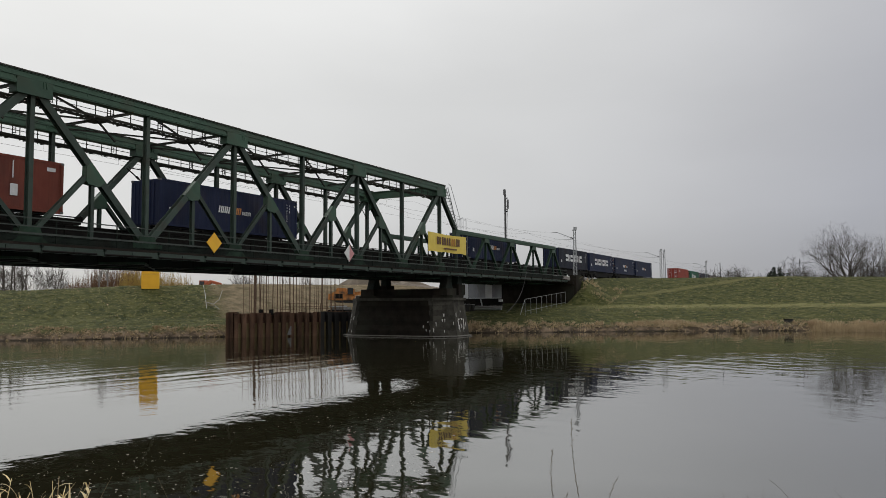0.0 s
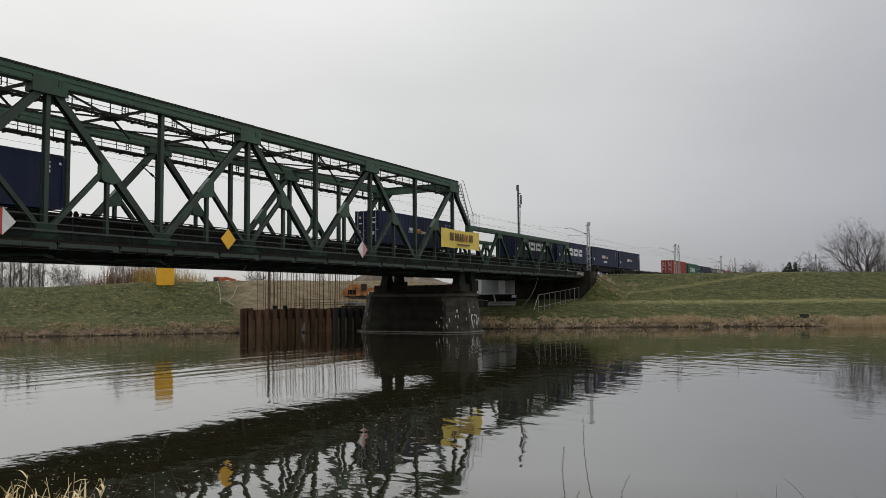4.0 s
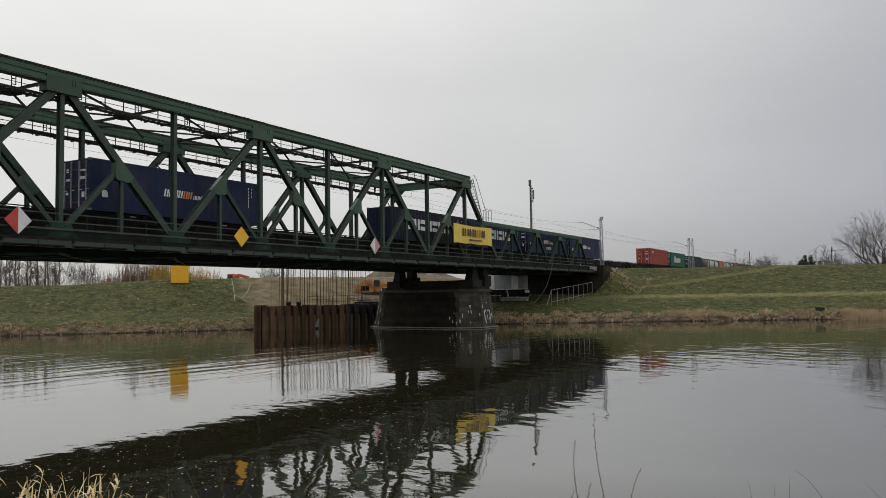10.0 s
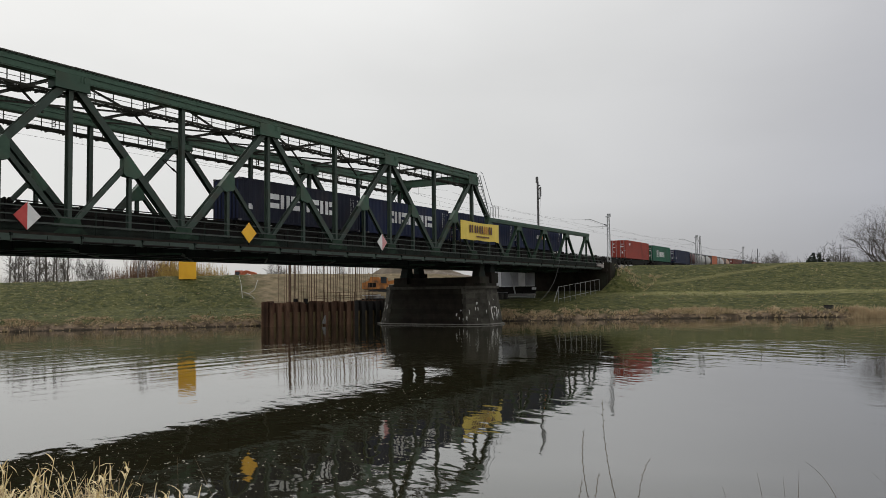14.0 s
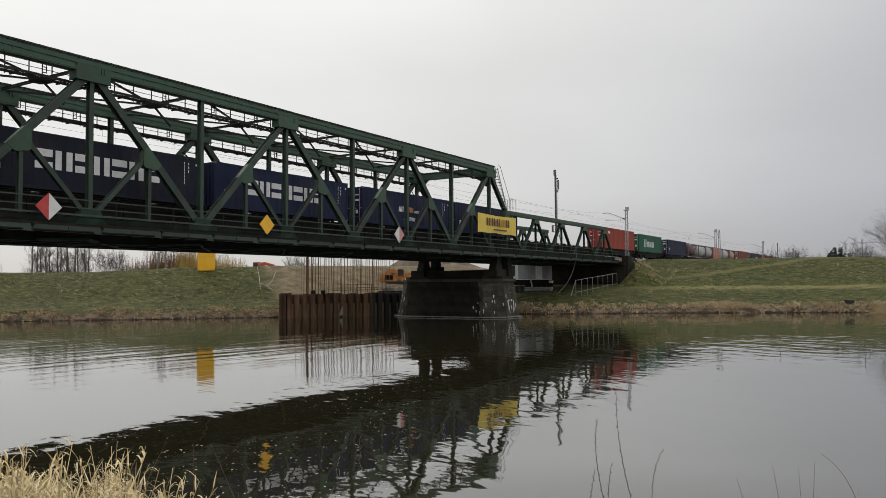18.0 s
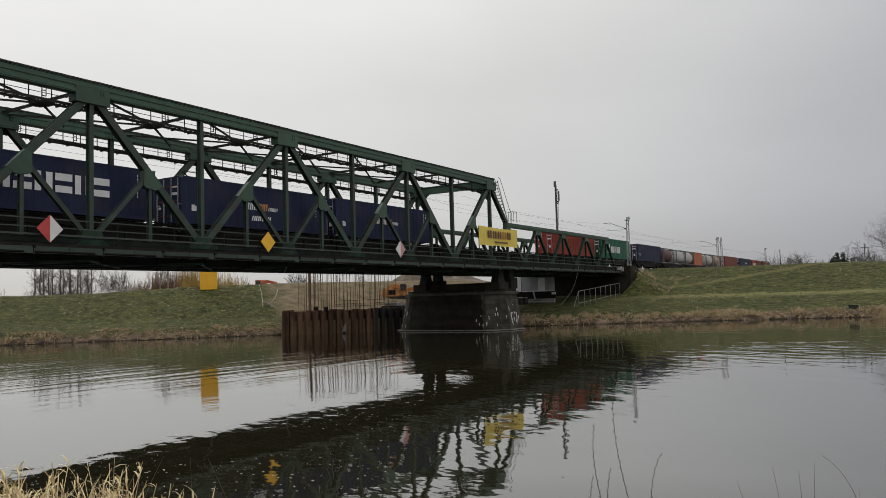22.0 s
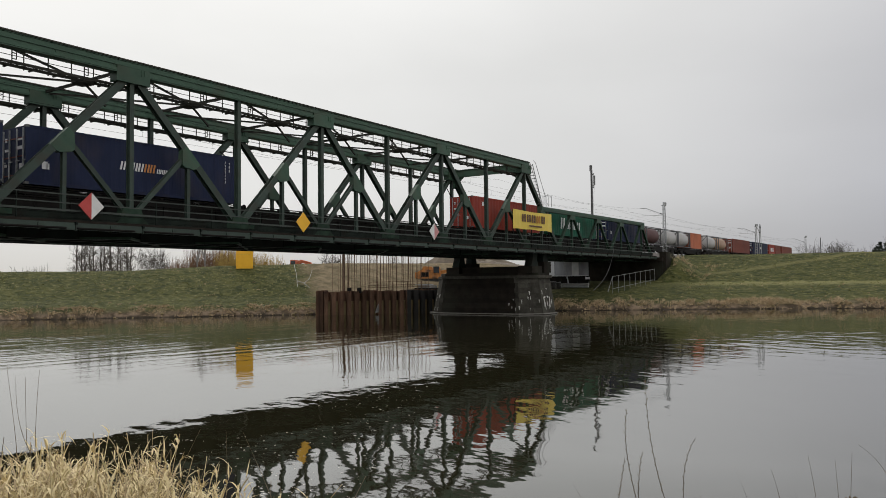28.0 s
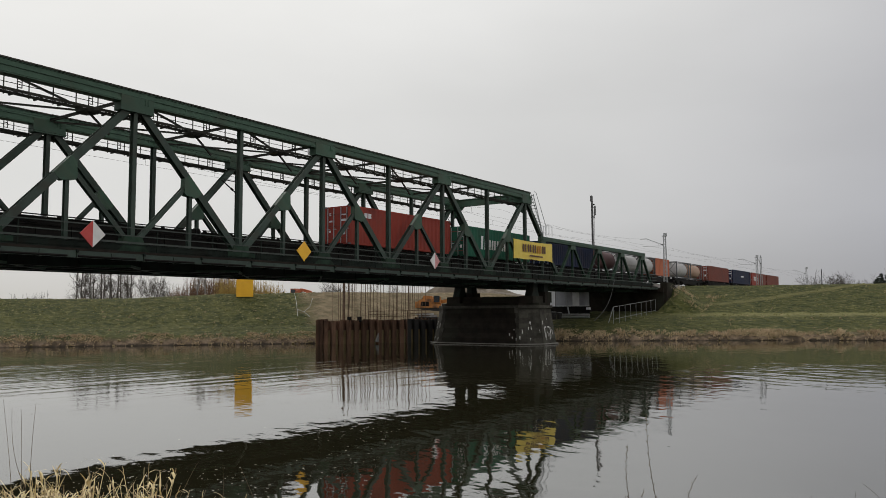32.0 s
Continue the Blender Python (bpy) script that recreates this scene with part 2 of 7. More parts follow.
NAVY = box_paint("navy_box_paint", (0.011, 0.017, 0.044), (0.016, 0.023, 0.059))
INK = box_paint("dark_ink_box_paint", (0.009, 0.011, 0.022), (0.013, 0.016, 0.030))
RED = box_paint("red_box_paint", (0.27, 0.040, 0.028), (0.33, 0.060, 0.040))
BROWN = box_paint("brown_box_paint", (0.16, 0.040, 0.028), (0.21, 0.060, 0.040))
FOREST = box_paint("green_box_paint", (0.012, 0.085, 0.050), (0.020, 0.115, 0.070))
ORANGE = box_paint("orange_box_paint", (0.40, 0.11, 0.05), (0.46, 0.15, 0.08))
TANK_WHITE = box_paint("white_tank", (0.42, 0.41, 0.40), (0.52, 0.51, 0.50), (0.2, 0.16, 0.13))
TANK_DARK = box_paint("maroon_tank", (0.10, 0.055, 0.055), (0.15, 0.08, 0.08))
TANK_TAN = box_paint("tan_tank", (0.36, 0.24, 0.17), (0.42, 0.29, 0.21))
FRAME_PALE = box_paint("pale_grey_panel", (0.30, 0.31, 0.33), (0.38, 0.39, 0.41))
FRAME_GREY = box_paint("grey_frame", (0.10, 0.10, 0.10), (0.15, 0.15, 0.15))
MACHINE = mat("orange_machine_paint", (0.40, 0.15, 0.03), (0.48, 0.20, 0.05), 0.6, scale=1.5, stain=(0.05, 0.035, 0.025), stain_scale=0.9, stain_amount=0.9)
EXC_RED = mat("red_machine_paint", (0.40, 0.085, 0.035), (0.46, 0.12, 0.05), 0.5, scale=1.5, stain=(0.12, 0.08, 0.05), stain_amount=0.5)
GLASS = mat("dark_cab_glass", (0.02, 0.025, 0.03), (0.03, 0.035, 0.04), 0.08)
CABIN = mat("site_cabin_panels", (0.66, 0.67, 0.69), (0.76, 0.77, 0.78), 0.5, scale=0.8, stain=(0.3, 0.28, 0.25), stain_amount=0.4)
BARK = mat("bare_bark", (0.060, 0.052, 0.044), (0.11, 0.095, 0.082), 0.9, scale=4, bump=0.01, vary=0.1)
BIRCH = mat("pale_bark", (0.16, 0.145, 0.13), (0.26, 0.24, 0.22), 0.9, scale=4, vary=0.1)
TWIG_RED = mat("reddish_twigs", (0.14, 0.080, 0.045), (0.22, 0.13, 0.075), 0.9, scale=2, vary=0.1)
TWIG_OCHRE = mat("budding_ochre_twigs", (0.34, 0.23, 0.06), (0.44, 0.31, 0.09), 0.9, scale=2, vary=0.1)
CONIFER = mat("dark_evergreen", (0.012, 0.020, 0.012), (0.024, 0.036, 0.020), 0.85, scale=2)
STRAW = mat("dry_straw", (0.60, 0.48, 0.25), (0.82, 0.70, 0.43), 0.8, scale=7, vary=0.1)
STRAW_DULL = mat("dull_dead_grass", (0.31, 0.22, 0.13), (0.52, 0.40, 0.25), 0.9, scale=0.8)
STRAW_PALE = mat("pale_straw_tussock", (0.34, 0.26, 0.15), (0.54, 0.44, 0.28), 0.9, scale=0.8)
REED = mat("tan_reeds", (0.33, 0.245, 0.135), (0.50, 0.39, 0.235), 0.9, scale=1.2)
STALK = mat("brown_stalk", (0.085, 0.065, 0.042), (0.15, 0.115, 0.075), 0.9, scale=8)
SOD = mat("grass_tussocks", (0.13, 0.145, 0.045), (0.26, 0.24, 0.095), 0.9, scale=0.6)
BALLAST = mat("ballast", (0.12, 0.11, 0.10), (0.22, 0.20, 0.18), 0.95, scale=9, bump=0.05, bscale=18, spec=0.12)
SOIL = mat("ochre_soil", (0.19, 0.145, 0.070), (0.27, 0.205, 0.105), 0.95, scale=0.5, bump=0.06, bscale=3, stain=(0.16, 0.14, 0.06), stain_scale=0.25, stain_amount=0.5)
EARTH = mat("excavated_earth", (0.10, 0.078, 0.055), (0.19, 0.155, 0.115), 0.95, scale=0.9, bump=0.12, bscale=2.5, stain=(0.06, 0.05, 0.035), stain_scale=0.5, stain_amount=0.6)
FOAM = mat("floating_fluff", (0.44, 0.42, 0.37), (0.60, 0.58, 0.53), 0.9, scale=40)


def ground_material():
    """Grass with bare, dry and green patches; bare soil on the building site; dead growth by the water."""
    m = bpy.data.materials.new("grassland")
    m.use_nodes = True
    nt = m.node_tree
    N, L = nt.nodes.new, nt.links.new
    b = nt.nodes["Principled BSDF"]
    b.inputs["Roughness"].default_value = 0.95
    b.inputs["Specular IOR Level"].default_value = 0.15
    tc = N("ShaderNodeTexCoord")
    P = tc.outputs["Object"]

    def noise_fac(scale, lo, hi, detail=6, dist=0.0):
        no = N("ShaderNodeTexNoise")
        no.inputs["Scale"].default_value, no.inputs["Detail"].default_value, no.inputs["Roughness"].default_value = scale, detail, 0.65
        no.inputs["Distortion"].default_value = dist
        L(P, no.inputs["Vector"])
        mr = N("ShaderNodeMapRange")
        mr.inputs["From Min"].default_value, mr.inputs["From Max"].default_value = lo, hi
        L(no.outputs["Fac"], mr.inputs["Value"])
        return mr.outputs["Result"]

    def mix(fac, a, bcol):
        mx = N("ShaderNodeMix")
        mx.data_type = "RGBA"
        L(fac, mx.inputs["Factor"])
        for key, v in (("A", a), ("B", bcol)):
            if isinstance(v, tuple):
                mx.inputs[key].default_value = (*v, 1)
            else:
                L(v, mx.inputs[key])
        return mx.outputs["Result"]

    def math_node(op, a, bval):
        n = N("ShaderNodeMath")
        n.operation = op
        for i, v in enumerate((a, bval)):
            if isinstance(v, (int, float)):
                n.inputs[i].default_value = v
            else:
                L(v, n.inputs[i])
        return n.outputs[0]

    c = mix(noise_fac(0.22, 0.35, 0.65, 8), (0.035, 0.042, 0.012), (0.064, 0.068, 0.020))
    c = mix(noise_fac(1.1, 0.46, 0.66, 8), c, (0.102, 0.100, 0.035))
    c = mix(noise_fac(0.9, 0.50, 0.64, 7, 0.15), c, (0.024, 0.032, 0.009))
    c = mix(noise_fac(2.3, 0.575, 0.68, 4, 0.1), c, (0.205, 0.185, 0.088))
    sep = N("ShaderNodeSeparateXYZ")
    L(P, sep.inputs[0])
    z = math_node("ADD", sep.outputs["Z"], math_node("MULTIPLY", noise_fac(0.5, 0.2, 0.8), 0.5))
    # drier turf on the flat berm
    band = N("ShaderNodeMapRange")
    band.inputs["From Min"].default_value, band.inputs["From Max"].default_value = 2.62, 2.88
    L(z, band.inputs["Value"])
    band2 = N("ShaderNodeMapRange")
    band2.inputs["From Min"].default_value, band2.inputs["From Max"].default_value = 3.16, 3.02
    L(z, band2.inputs["Value"])
    open_side = N("ShaderNodeMapRange")
    open_side.inputs["From Min"].default_value, open_side.inputs["From Max"].default_value = -36.0, -27.0
    L(sep.outputs["X"], open_side.inputs["Value"])
    c = mix(math_node("MULTIPLY", math_node("MULTIPLY", band.outputs["Result"], band2.outputs["Result"]), math_node("MULTIPLY", open_side.outputs["Result"], 0.75)), c, (0.205, 0.192, 0.078))
    # a trodden path climbs the slope
    way = N("ShaderNodeVectorMath")
    way.operation = "DOT_PRODUCT"
    way.inputs[1].default_value = (0.7456, -0.6664, 0)
    L(P, way.inputs[0])
    off = math_node("ABSOLUTE", math_node("ADD", math_node("ADD", way.outputs["Value"], 93.3), math_node("MULTIPLY", noise_fac(0.25, 0.2, 0.8), 1.6)), 0.0)
    lane = N("ShaderNodeMapRange")
    lane.inputs["From Min"].default_value, lane.inputs["From Max"].default_value = 0.85, 0.35
    L(off, lane.inputs["Value"])
    far_side = N("ShaderNodeMapRange")
    far_side.inputs["From Min"].default_value, far_side.inputs["From Max"].default_value = 105.0, 109.0
    L(sep.outputs["Y"], far_side.inputs["Value"])
    c = mix(math_node("MULTIPLY", math_node("MULTIPLY", lane.outputs["Result"], far_side.outputs["Result"]), 0.62), c, (0.16, 0.145, 0.060))
    # dead growth and earth by the water
    low = N("ShaderNodeMapRange")
    low.inputs["From Min"].default_value, low.inputs["From Max"].default_value = 1.05, 0.62
    L(z, low.inputs["Value"])
    c = mix(low.outputs["Result"], c, mix(noise_fac(0.9, 0.42, 0.60, 5, 0.5), (0.070, 0.052, 0.034), (0.21, 0.155, 0.105)))
    mud = N("ShaderNodeMapRange")
    mud.inputs["From Min"].default_value, mud.inputs["From Max"].default_value = 0.40, 0.20
    L(z, mud.inputs["Value"])
    c = mix(mud.outputs["Result"], c, (0.030, 0.024, 0.017))
    # worked earth round the new pier
    dist = N("ShaderNodeVectorMath")
    dist.operation = "DISTANCE"
    mp = N("ShaderNodeMapping")
    mp.inputs["Scale"].default_value = (1, 1, 0)
    L(P, mp.inputs["Vector"])
    L(mp.outputs["Vector"], dist.inputs[0])
    dist.inputs[1].default_value = (-58.0, 81.0, 0)
    dd = math_node("ADD", dist.outputs["Value"], math_node("MULTIPLY", noise_fac(0.3, 0.2, 0.8), 6.0))
    site = N("ShaderNodeMapRange")
    site.inputs["From Min"].default_value, site.inputs["From Max"].default_value = 19.5, 16.5
    L(dd, site.inputs["Value"])
    c = mix(site.outputs["Result"], c, mix(noise_fac(0.8, 0.35, 0.65), (0.112, 0.092, 0.052), (0.225, 0.174, 0.107)))
    L(c, b.inputs["Base Color"])
    nb = N("ShaderNodeTexNoise")
    nb.inputs["Scale"].default_value, nb.inputs["Detail"].default_value = 1.5, 7
    L(P, nb.inputs["Vector"])
    bp = N("ShaderNodeBump")
    bp.inputs["Strength"].default_value, bp.inputs["Distance"].default_value = 1.0, 0.30
    L(nb.outputs["Fac"], bp.inputs["Height"])
    L(bp.outputs["Normal"], b.inputs["Normal"])
    return m


def water_material():
    m = bpy.data.materials.new("river_water")
    m.use_nodes = True
    nt = m.node_tree
    N, L = nt.nodes.new, nt.links.new
    nt.nodes.clear()
    out, mixs, body, gloss = N("ShaderNodeOutputMaterial"), N("ShaderNodeMixShader"), N("ShaderNodeBsdfDiffuse"), N("ShaderNodeBsdfGlossy")
    body.inputs["Color"].default_value = (0.022, 0.020, 0.010, 1)
    gloss.inputs["Color"].default_value = (0.955, 0.96, 0.96, 1)
    gloss.inputs["Roughness"].default_value = 0.025
    fre, curve = N("ShaderNodeFresnel"), N("ShaderNodeValToRGB")
    fre.inputs["IOR"].default_value = 1.33
    steps = curve.color_ramp.elements
    steps[0].position, steps[0].color = 0.02, (0.02, 0.02, 0.02, 1)
    steps[1].position, steps[1].color = 0.88, (0.93, 0.93, 0.93, 1)
    for pos, c in ((0.12, 0.22), (0.27, 0.47), (0.50, 0.60), (0.68, 0.76)):
        k = steps.new(pos)
        k.color = (c, c, c, 1)
    L(fre.outputs["Fac"], curve.inputs["Fac"])
    L(curve.outputs["Color"], mixs.inputs["Fac"])
    L(body.outputs[0], mixs.inputs[1])
    L(gloss.outputs[0], mixs.inputs[2])
    L(mixs.outputs[0], out.inputs["Surface"])
    tc = N("ShaderNodeTexCoord")
    P = tc.outputs["Object"]

    def waves(scale, crest, stretch, detail, rough=0.5):
        """Noise drawn out along crests that run at the given angle."""
        turn, mp, no = N("ShaderNodeVectorRotate"), N("ShaderNodeMapping"), N("ShaderNodeTexNoise")
        turn.rotation_type = "Z_AXIS"
        turn.inputs["Angle"].default_value = radians(-crest)
        mp.inputs["Scale"].default_value = stretch
        L(P, turn.inputs["Vector"])
        L(turn.outputs["Vector"], mp.inputs["Vector"])
        no.inputs["Scale"].default_value, no.inputs["Detail"].default_value, no.inputs["Roughness"].default_value = scale, detail, rough
        L(mp.outputs["Vector"], no.inputs["Vector"])
        return no.outputs["Fac"]

    def ramp(value, lo, hi, a=0.0, b=1.0):
        mr = N("ShaderNodeMapRange")
        mr.interpolation_type = "SMOOTHSTEP"
        for key, v in (("From Min", lo), ("From Max", hi), ("To Min", a), ("To Max", b)):
            mr.inputs[key].default_value = v
        L(value, mr.inputs["Value"])
        return mr.outputs["Result"]

    def calc(op, a, b):
        n = N("ShaderNodeMath")
        n.operation = op
        for i, v in enumerate((a, b)):
            if isinstance(v, (int, float)):
                n.inputs[i].default_value = v
            else:
                L(v, n.inputs[i])
        return n.outputs[0]

    def blend(f, a, b):
        return calc("ADD", calc("MULTIPLY", a, calc("SUBTRACT", 1.0, f)), calc("MULTIPLY", b, f))

    stir = N("ShaderNodeVectorMath")
    stir.operation = "DOT_PRODUCT"
    stir.inputs[1].default_value = (-0.613, 0.79, 0)
    L(P, stir.inputs[0])
    off = stir.outputs["Value"]
    place = N("ShaderNodeSeparateXYZ")
    L(P, place.inputs[0])
    # upstream the crests lie along the bridge, downstream across it
    down = ramp(place.outputs["X"], -23.0, -13.0)
    gust = ramp(waves(0.05, 60, (0.5, 1.4, 1), 2), 0.40, 0.60, 0.25, 1.0)
    # downstream the ruffled strip lies nearer
    belt_near = calc("MULTIPLY", ramp(off, 29.5, 37.0), ramp(off, 52.0, 42.0, 0.06, 1.0))
    belt_far = calc("MULTIPLY", ramp(off, 26.0, 44.0), ramp(off, 68.0, 57.0, 0.12, 1.0))
    belt = calc("MULTIPLY", blend(down, belt_far, belt_near), gust)
    # pockets of ruffled water close to the bridge's mirrored edge
    pocket = ramp(waves(0.11, 88, (0.6, 1.6, 1), 3), 0.54, 0.68)
    long_waves = blend(down, waves(0.55, 86, (0.22, 1.15, 1), 2.0), waves(0.80, -30, (0.62, 1.0, 1), 1.5))
    short_waves = blend(down, waves(2.6, 74, (0.40, 1.3, 1), 3), waves(2.0, -25, (0.70, 1.2, 1), 2))
    b1, b2 = N("ShaderNodeBump"), N("ShaderNodeBump")
    b1.inputs["Strength"].default_value, b1.inputs["Distance"].default_value = 1.0, 0.0085
    L(calc("MULTIPLY", short_waves, calc("ADD", calc("ADD", calc("MULTIPLY", belt, 0.40), calc("MULTIPLY", pocket, 0.85)), 0.42)), b1.inputs["Height"])
    b2.inputs["Strength"].default_value, b2.inputs["Distance"].default_value = 1.0, 0.016
    L(calc("MULTIPLY", long_waves, calc("ADD", calc("MULTIPLY", belt, 2.6), 0.62)), b2.inputs["Height"])
    # low swell that combs the mirrored truss
    swell = blend(down, waves(1.15, 82, (0.38, 1.25, 1), 1.5), waves(1.15, -30, (0.42, 1.25, 1), 1.5))
    b3 = N("ShaderNodeBump")
    b3.inputs["Strength"].default_value, b3.inputs["Distance"].default_value = 1.0, 0.0075
    L(calc("MULTIPLY", swell, ramp(off, 30.0, 10.0, 0.35, 1.0)), b3.inputs["Height"])
    L(b1.outputs["Normal"], b2.inputs["Normal"])
    L(b2.outputs["Normal"], b3.inputs["Normal"])
    L(b3.outputs["Normal"], gloss.inputs["Normal"])
    return m


GROUND, WATER = ground_material(), water_material()


# ---- mesh helpers ----
class Solid:
    """Collects vertices and faces of one mesh."""

    def __init__(self):
        self.v, self.f = [], []

    def hexa(self, pts):
        n = len(self.v)
        self.v += [tuple(p) for p in pts]
        self.f += [(n, n + 3, n + 2, n + 1), (n + 4, n + 5, n + 6, n + 7), (n, n + 1, n + 5, n + 4), (n + 1, n + 2, n + 6, n + 5), (n + 2, n + 3, n + 7, n + 6), (n + 3, n, n + 4, n + 7)]
        return self

    def box(self, x0, x1, y0, y1, z0, z1):
        return self.hexa([(x0, y0, z0), (x1, y0, z0), (x1, y1, z0), (x0, y1, z0), (x0, y0, z1), (x1, y0, z1), (x1, y1, z1), (x0, y1, z1)])

    def beam(self, p, q, w, h, side=(1, 0, 0)):
        """A bar from p to q; w is its width along side, h across it."""
        p, q, s = Vector(p), Vector(q), Vector(side)
        d = (q - p).normalized()
        u = d.cross(s)
        if u.length < 1e-6:
            s = Vector((0, 1, 0))
            u = d.cross(s)
        u.normalize()
        s = u.cross(d)
        a, b = s * (w / 2), u * (h / 2)
        return self.hexa([p - a - b, p + a - b, p + a + b, p - a + b, q - a - b, q + a - b, q + a + b, q - a + b])

    def hbeam(self, p, q, w, h, side=(1, 0, 0), t=0.03):
        """A rolled section: two flanges of breadth h, w apart along side, and the web between them."""
        s = Vector(side)
        off = s * (w / 2 - t / 2)
        self.beam(Vector(p) - off, Vector(q) - off, t, h, side)
        self.beam(Vector(p) + off, Vector(q) + off, t, h, side)
        return self.beam(p, q, w - 2 * t, t * 1.2, side)

    def tube(self, p, q, r0, r1, n=8, caps=True):
        p, q = Vector(p), Vector(q)
        d = (q - p).normalized()
        s = d.orthogonal().normalized()
        u = d.cross(s)
        k = len(self.v)
        for c, r in ((p, r0), (q, r1)):
            for i in range(n):
                a = 2 * math.pi * i / n
                self.v.append(tuple(c + s * (r * math.cos(a)) + u * (r * math.sin(a))))
        for i in range(n):
            j = (i + 1) % n
            self.f.append((k + i, k + j, k + n + j, k + n + i))
        if caps:
            self.f.append(tuple(k + i for i in reversed(range(n))))
            self.f.append(tuple(k + n + i for i in range(n)))
        return self

    def path(self, pts, r, n=5, r1=None):
        """One connected tube along a row of points, tapering from r to r1."""
        pts = [Vector(p) for p in pts]
        k, m = len(self.v), len(pts)
        for i, p in enumerate(pts):
            d = (pts[min(i + 1, m - 1)] - pts[max(i - 1, 0)]).normalized()
            s = d.cross(Vector((0.31, 0.17, 0.93)))
            s = s.normalized() if s.length > 1e-5 else d.orthogonal().normalized()
            u = d.cross(s)
            rr = r + ((r1 if r1 is not None else r) - r) * i / (m - 1)
            for j in range(n):
                a = 2 * math.pi * j / n
                self.v.append(tuple(p + s * (rr * math.cos(a)) + u * (rr * math.sin(a))))
        for i in range(m - 1):
            for j in range(n):
                j2 = (j + 1) % n
                self.f.append((k + i * n + j, k + i * n + j2, k + (i + 1) * n + j2, k + (i + 1) * n + j))
        self.f.append(tuple(k + j for j in reversed(range(n))))
        self.f.append(tuple(k + (m - 1) * n + j for j in range(n)))
        return self

    def ribbon(self, cols):
        """A folded sheet: each column is four points round its cross-section."""
        k = len(self.v)
        for c in cols:
            self.v += [tuple(q) for q in c]
        for i in range(len(cols) - 1):
            for j in range(4):
                a, b = k + 4 * i + j, k + 4 * i + (j + 1) % 4
                self.f.append((a, b, b + 4, a + 4))
        e = k + 4 * (len(cols) - 1)
        self.f += [(k + 3, k + 2, k + 1, k), (e, e + 1, e + 2, e + 3)]
        return self

    def lathe(self, profile, axis_p, axis_d, n=16):
        """Turns (along, radius) pairs round an axis."""
        p, d = Vector(axis_p), Vector(axis_d).normalized()
        s = d.orthogonal().normalized()
        u = d.cross(s)
        k = len(self.v)
        for along, r in profile:
            for i in range(n):
                a = 2 * math.pi * i / n
                self.v.append(tuple(p + d * along + s * (r * math.cos(a)) + u * (r * math.sin(a))))
        for j in range(len(profile) - 1):
            for i in range(n):
                i2 = (i + 1) % n
                self.f.append((k + j * n + i, k + j * n + i2, k + (j + 1) * n + i2, k + (j + 1) * n + i))
        self.f.append(tuple(k + i for i in reversed(range(n))))
        self.f.append(tuple(k + (len(profile) - 1) * n + i for i in range(n)))
        return self

    def prism(self, poly, x0, x1, axis="x"):
        """A flat outline pushed through from x0 to x1 along one axis."""
        n, k = len(poly), len(self.v)
        for x in (x0, x1):
            for a, b in poly:
                self.v.append((x, a, b) if axis == "x" else (a, x, b) if axis == "y" else (a, b, x))
        self.f.append(tuple(k + i for i in reversed(range(n))))
        self.f.append(tuple(k + n + i for i in range(n)))
        for i in range(n):
            j = (i + 1) % n
            self.f.append((k + i, k + j, k + n + j, k + n + i))
        return self

    def mesh(self, name, material, smooth=False):
        me = bpy.data.meshes.new(name)
        me.from_pydata(self.v, [], self.f)
        me.materials.append(material)
        if smooth:
            me.polygons.foreach_set("use_smooth", [True] * len(me.polygons))
        me.validate()
        return me


def part(name, solid, material, parent, label="", at=None, smooth=False):
    """One mesh object under a thing or a part. solid: a Solid, or a mesh that is shared."""
    me = solid if isinstance(solid, bpy.types.Mesh) else solid.mesh(name, material, smooth)
    ob = new(name, me)
    ob.parent = parent
    if at:
        ob.location = at
    return tagged(ob, label)


def thing(name, label, category, group="", at=(0, 0, 0), kind=""):
    ob = new(name)
    ob.location = at
    ob.empty_display_size = 0.3
    return tagged(ob, label, category, group, kind)


def one(name, solid, material, label, category, group="", kind="", at=None, smooth=False):
    """A thing of a single mesh."""
    ob = new(name, solid if isinstance(solid, bpy.types.Mesh) else solid.mesh(name, material, smooth))
    if at:
        ob.location = at
    return tagged(ob, label, category, group, kind)


# ---- plan: the bridge runs along y, the river crosses it askew ----
BANK0, ALONG, ACROSS = Vector((-36.0, 78.9)), Vector((0.79, 0.613)), Vector((-0.613, 0.79))
PANEL, K0 = 7.24, 24.26            # truss panels, and where panel 0 stands
NEAR, FAR = -36.45, -45.05       # centre lines of the two trusses
MID = (NEAR + FAR) / 2
RAIL_Z = 7.08
TRACK_NEAR, TRACK_FAR = -38.95, -42.85
ABUT_Y = 103.1
WATER_Z = -0.07                  # river level below the near bank datum


def yk(k):
    return K0 + k * PANEL


def smooth_step(a, b, x):
    t = min(1.0, max(0.0, (x - a) / (b - a)))
    return t * t * (3 - 2 * t)


def bank_mn(x, y):
    rel = Vector((x, y)) - BANK0
    return rel.dot(ALONG), rel.dot(ACROSS)


def shore(m):
    """How far the far waterline lies off the straight line, at m metres along it."""
    if m > 0:
        return 4.5 * math.exp(-((m + 15) / 9) ** 2) - 0.0045 * min(m, 45) ** 2 - 0.30 * max(0, m - 45) * 0.4
    return -0.0014 * min(-m, 80) ** 2 - 0.1 * max(0, -m - 80) + 4.5 * math.exp(-((m + 15) / 9) ** 2)


